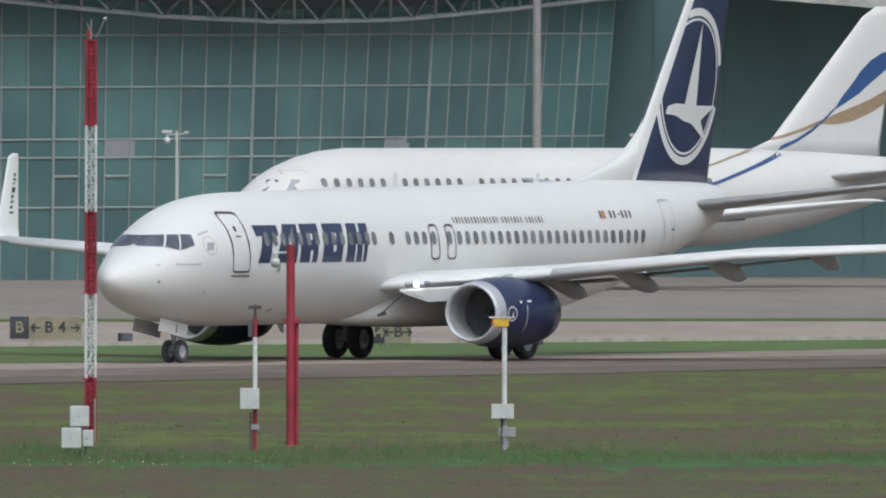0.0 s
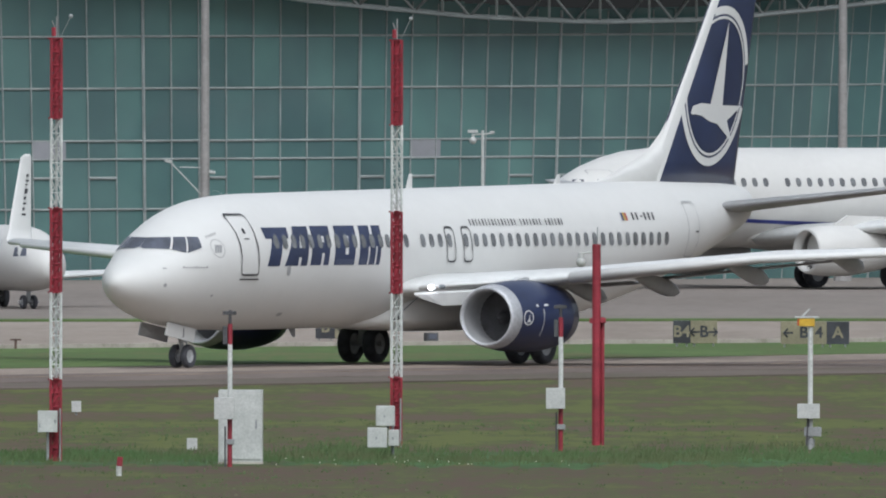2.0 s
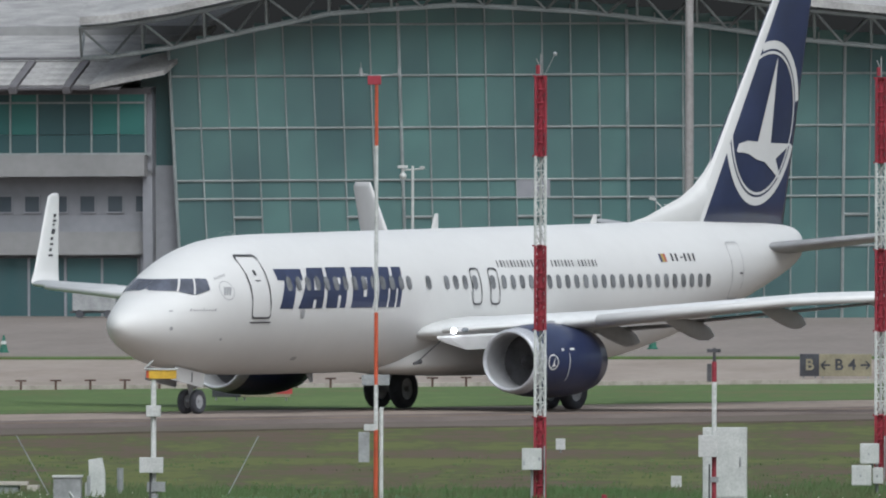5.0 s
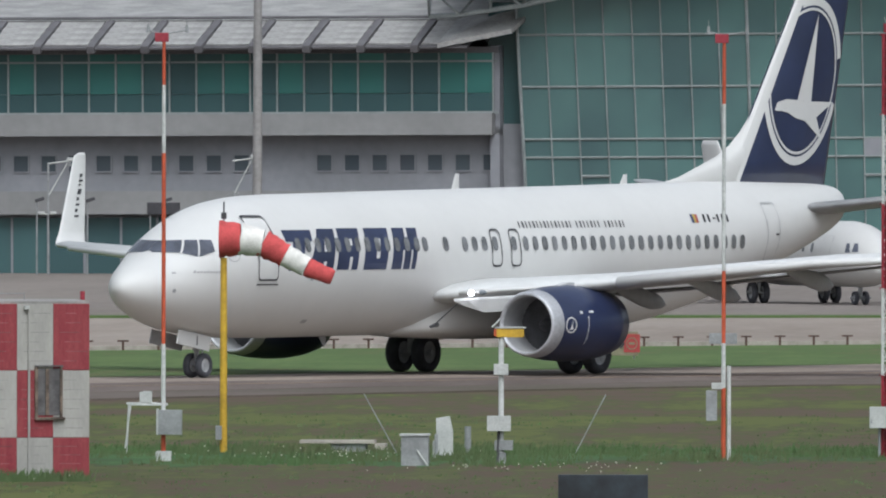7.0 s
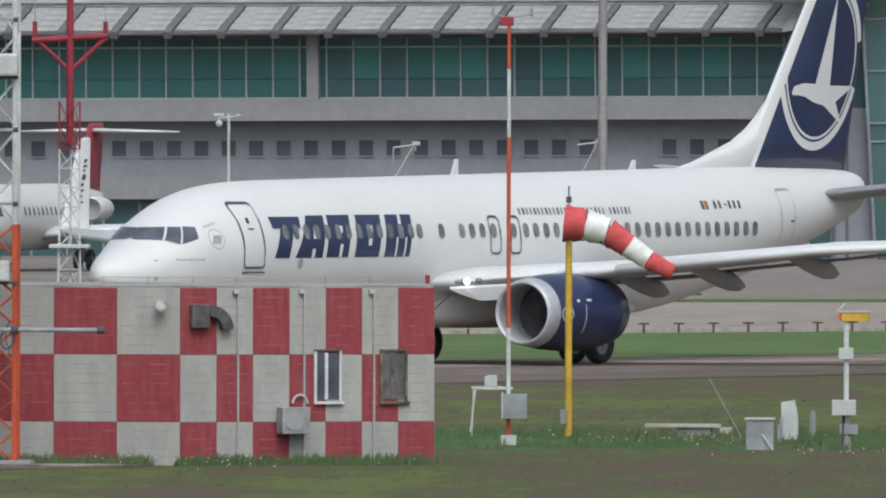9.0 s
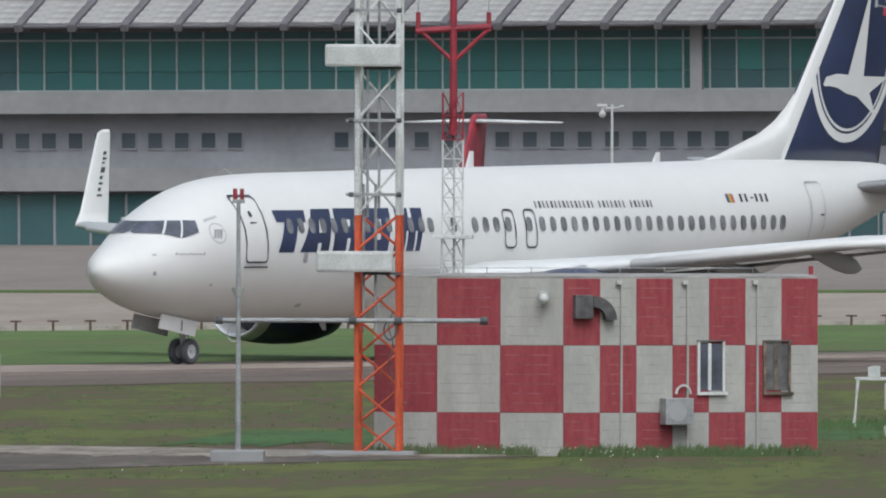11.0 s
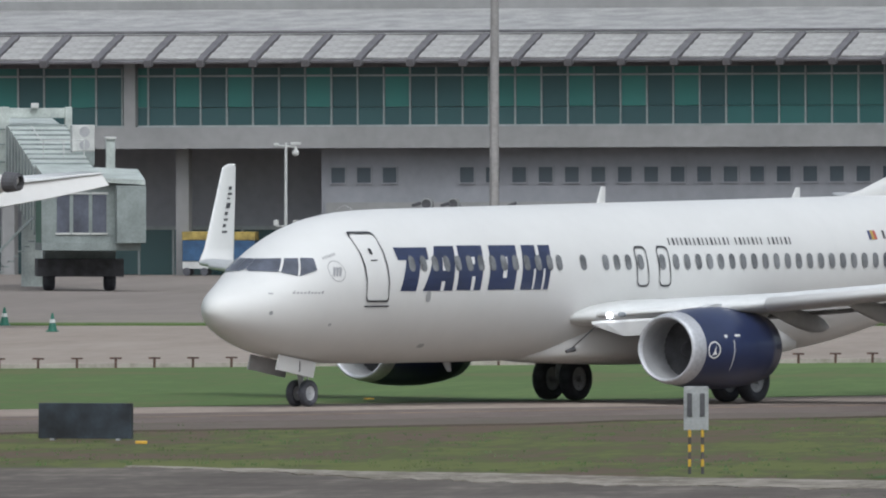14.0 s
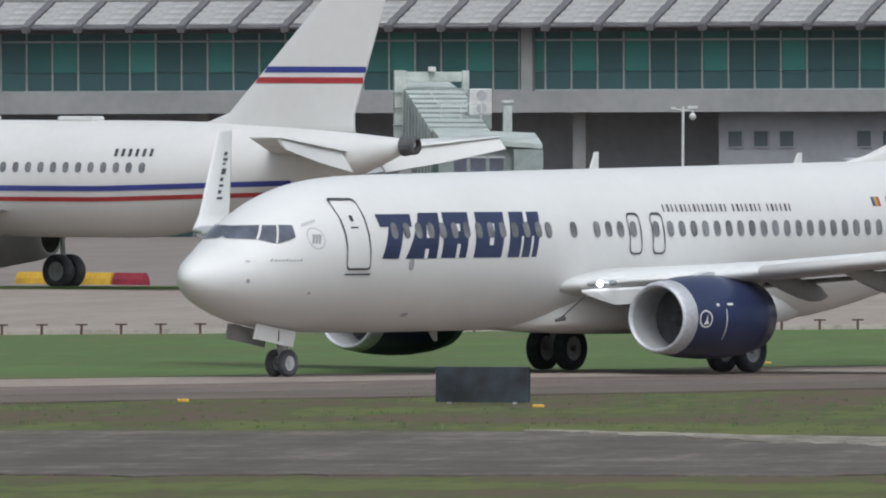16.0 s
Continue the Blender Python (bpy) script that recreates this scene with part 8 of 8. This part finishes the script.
boxed("post", t, M_grey, -0.6, -0.55, -0.05, 0.0, 0.06, 2.6)
boxed("post", t, M_grey, 0.55, 0.6, -0.05, 0.0, 0.06, 2.6)
for x in (-109.04, -107.89):
    t = thing("wall_fan", "round grey extractor fan on the terminal wall", "fan", pose(x, 1070.0 + 0.1763 * (-94.0 - x) + 0.72, 3.12, 0, 0, -10), group="wall fans")
    rod("housing", t, M_grey, (0, 0.0, 0), (0, 0.3, 0), 0.26, n=20)
    rod("blades", t, M_dark, (0, -0.03, 0), (0, 0.0, 0), 0.2, n=20)

# ---- grass: many small tufts on the near turf ----
M_blade = mat("grass_blades", (0.066, 0.130, 0.040), 0.8, vary=0.3, size=6.0, fine=0.04, col2=(0.092, 0.108, 0.046))
rng = random.Random(5)
vs, fs = [], []


def tuft(x, y, hgt, n):
    for _ in range(n):
        a, l_ = rng.uniform(0, 6.283), hgt * rng.uniform(0.5, 1.1)
        w, lean = 0.012 + 0.012 * rng.random(), rng.uniform(0.1, 0.5) * l_
        dx, dy = math.cos(a), math.sin(a)
        bx, by = x + rng.uniform(-0.12, 0.12), y + rng.uniform(-0.12, 0.12)
        i = len(vs)
        vs.extend(((bx - w, by, 0.0), (bx + w, by, 0.0), (bx + dx * lean * 0.4, by + dy * lean * 0.4, l_ * 0.65), (bx + dx * lean, by + dy * lean, l_)))
        fs.extend(((i, i + 1, i + 2), (i + 1, i + 3, i + 2)))


def on_road(x, y):
    if x > -37:
        return False
    if x < -60.5:
        return 487 < y < 561
    f_ = (x + 60.5) / 23.5
    return 500 + f_ * 33 < y < 561 - f_ * 25


for _ in range(6500):
    y = rng.uniform(505, 640)
    px = rng.uniform(-0.135, 0.03)
    x = y * px
    dens = noise.noise((x * 0.12, y * 0.05, 3.0)) + 0.6 * noise.noise((x * 0.5, y * 0.2, 7.0))
    if on_road(x, y) or dens < rng.uniform(-0.6, 0.3) or (-40.6 < x < -30.6 and 534 < y < 542):
        continue
    tuft(x, y, 0.07 + 0.06 * max(0, dens), 4)
for _ in range(900):
    f_ = rng.random()
    p = PL_.lerp(PM_, f_ * 2) if f_ < 0.42 else PM_.lerp(PR_, (f_ - 0.42) / 0.58)
    tuft(p.x, p.y - rng.uniform(0.08, 1.2), rng.uniform(0.14, 0.3), 5)
for cx, cy, n, r_ in ((-15.0, 576.0, 120, 1.6), (-9.0, 588.0, 120, 1.5), (-26.5, 565.0, 200, 2.4), (-29.0, 560.0, 160, 2.0), (-19.6, 566.0, 100, 1.0), (-23.4, 559.0, 90, 1.0), (0.5, 590.0, 120, 2.5)):
    for _ in range(n):
        tuft(cx + rng.gauss(0, r_ * 0.6), cy + rng.gauss(0, 1.6), rng.uniform(0.14, 0.30), 4)
# greener, longer growth round the mast feet
for _ in range(9000):
    x = rng.uniform(-42, 12)
    y = 577 + 0.25 * (x + 4) * (x > -4) + rng.gauss(0, 4.5)
    if noise.noise((x * 0.22, y * 0.06, 9.0)) > rng.uniform(-0.45, 0.35):
        tuft(x, y, rng.uniform(0.10, 0.24), 4)
me = bpy.data.meshes.new("grass_tufts")
me.from_pydata(vs, [], fs)
me.materials.append(M_blade)
tagged(new("grass_tufts", me), "rough green and dry grass tufts", "grass", kind="stuff")
# pale flower heads
M_flower = mat("pale_flower", (0.62, 0.60, 0.50), 0.8, vary=0.1, size=0.2)
vs2, fs2 = [], []
for cx, cy, n, r_ in ((-27.0, 563.0, 60, 2.2), (-22.0, 545.0, 40, 3.0), (-45.0, 515.0, 50, 5.0), (-55.0, 512.0, 50, 5.0), (-36.0, 528.0, 30, 3.0), (-8.0, 560.0, 25, 4.0)):
    for _ in range(n):
        x, y, z = cx + rng.gauss(0, r_ * 0.6), cy + rng.gauss(0, 3), rng.uniform(0.12, 0.28)
        if x < -56 or on_road(x, y + 12):
            continue
        i = len(vs2)
        r0 = rng.uniform(0.012, 0.024)
        vs2.extend(((x - r0, y, z), (x, y - r0, z + r0 * 0.4), (x + r0, y, z), (x, y + r0, z + r0 * 0.4), (x, y, z + r0), (x, y, z - r0)))
        fs2.extend([(i, i + 1, i + 4), (i + 1, i + 2, i + 4), (i + 2, i + 3, i + 4), (i + 3, i, i + 4), (i + 1, i, i + 5), (i + 2, i + 1, i + 5), (i + 3, i + 2, i + 5), (i, i + 3, i + 5)])
me = bpy.data.meshes.new("flower_heads")
me.from_pydata(vs2, [], fs2)
me.materials.append(M_flower)
tagged(new("flower_heads", me), "scattered small pale flowers in the grass", "flowers", kind="stuff")


def motions():
    walk(airliner, [(t, pose(x, y, 0.055, 0, 0, a)) for t, x, y, a in TAXI])
    # the sock dips and lifts a little in the wind
    piv = SOCK[0][1]
    for seg, a in SOCK:
        walk(seg, [(t, Matrix.Translation(piv) @ Matrix.Rotation(radians(d), 4, "Y") @ Matrix.Translation(a - piv)) for t, d in ((0.0, 1.0), (6.8, 0.0), (7.5, 0.5), (8.2, 3.5), (8.7, 6.0), (11.0, 2.0), (16.0, 0.0))])
    # the wheels roll: distance from speed, less than a quarter turn between rows
    for w, r, step in ROLLERS:
        n = round(16.0 * FPS / step)
        home = w.matrix_basis.translation.copy()
        walk(w, [(k * step / FPS, pose(*home) @ Matrix.Rotation(8.85 * (k * step / FPS) / r, 4, "Y")) for k in range(n + 1)])


motions()
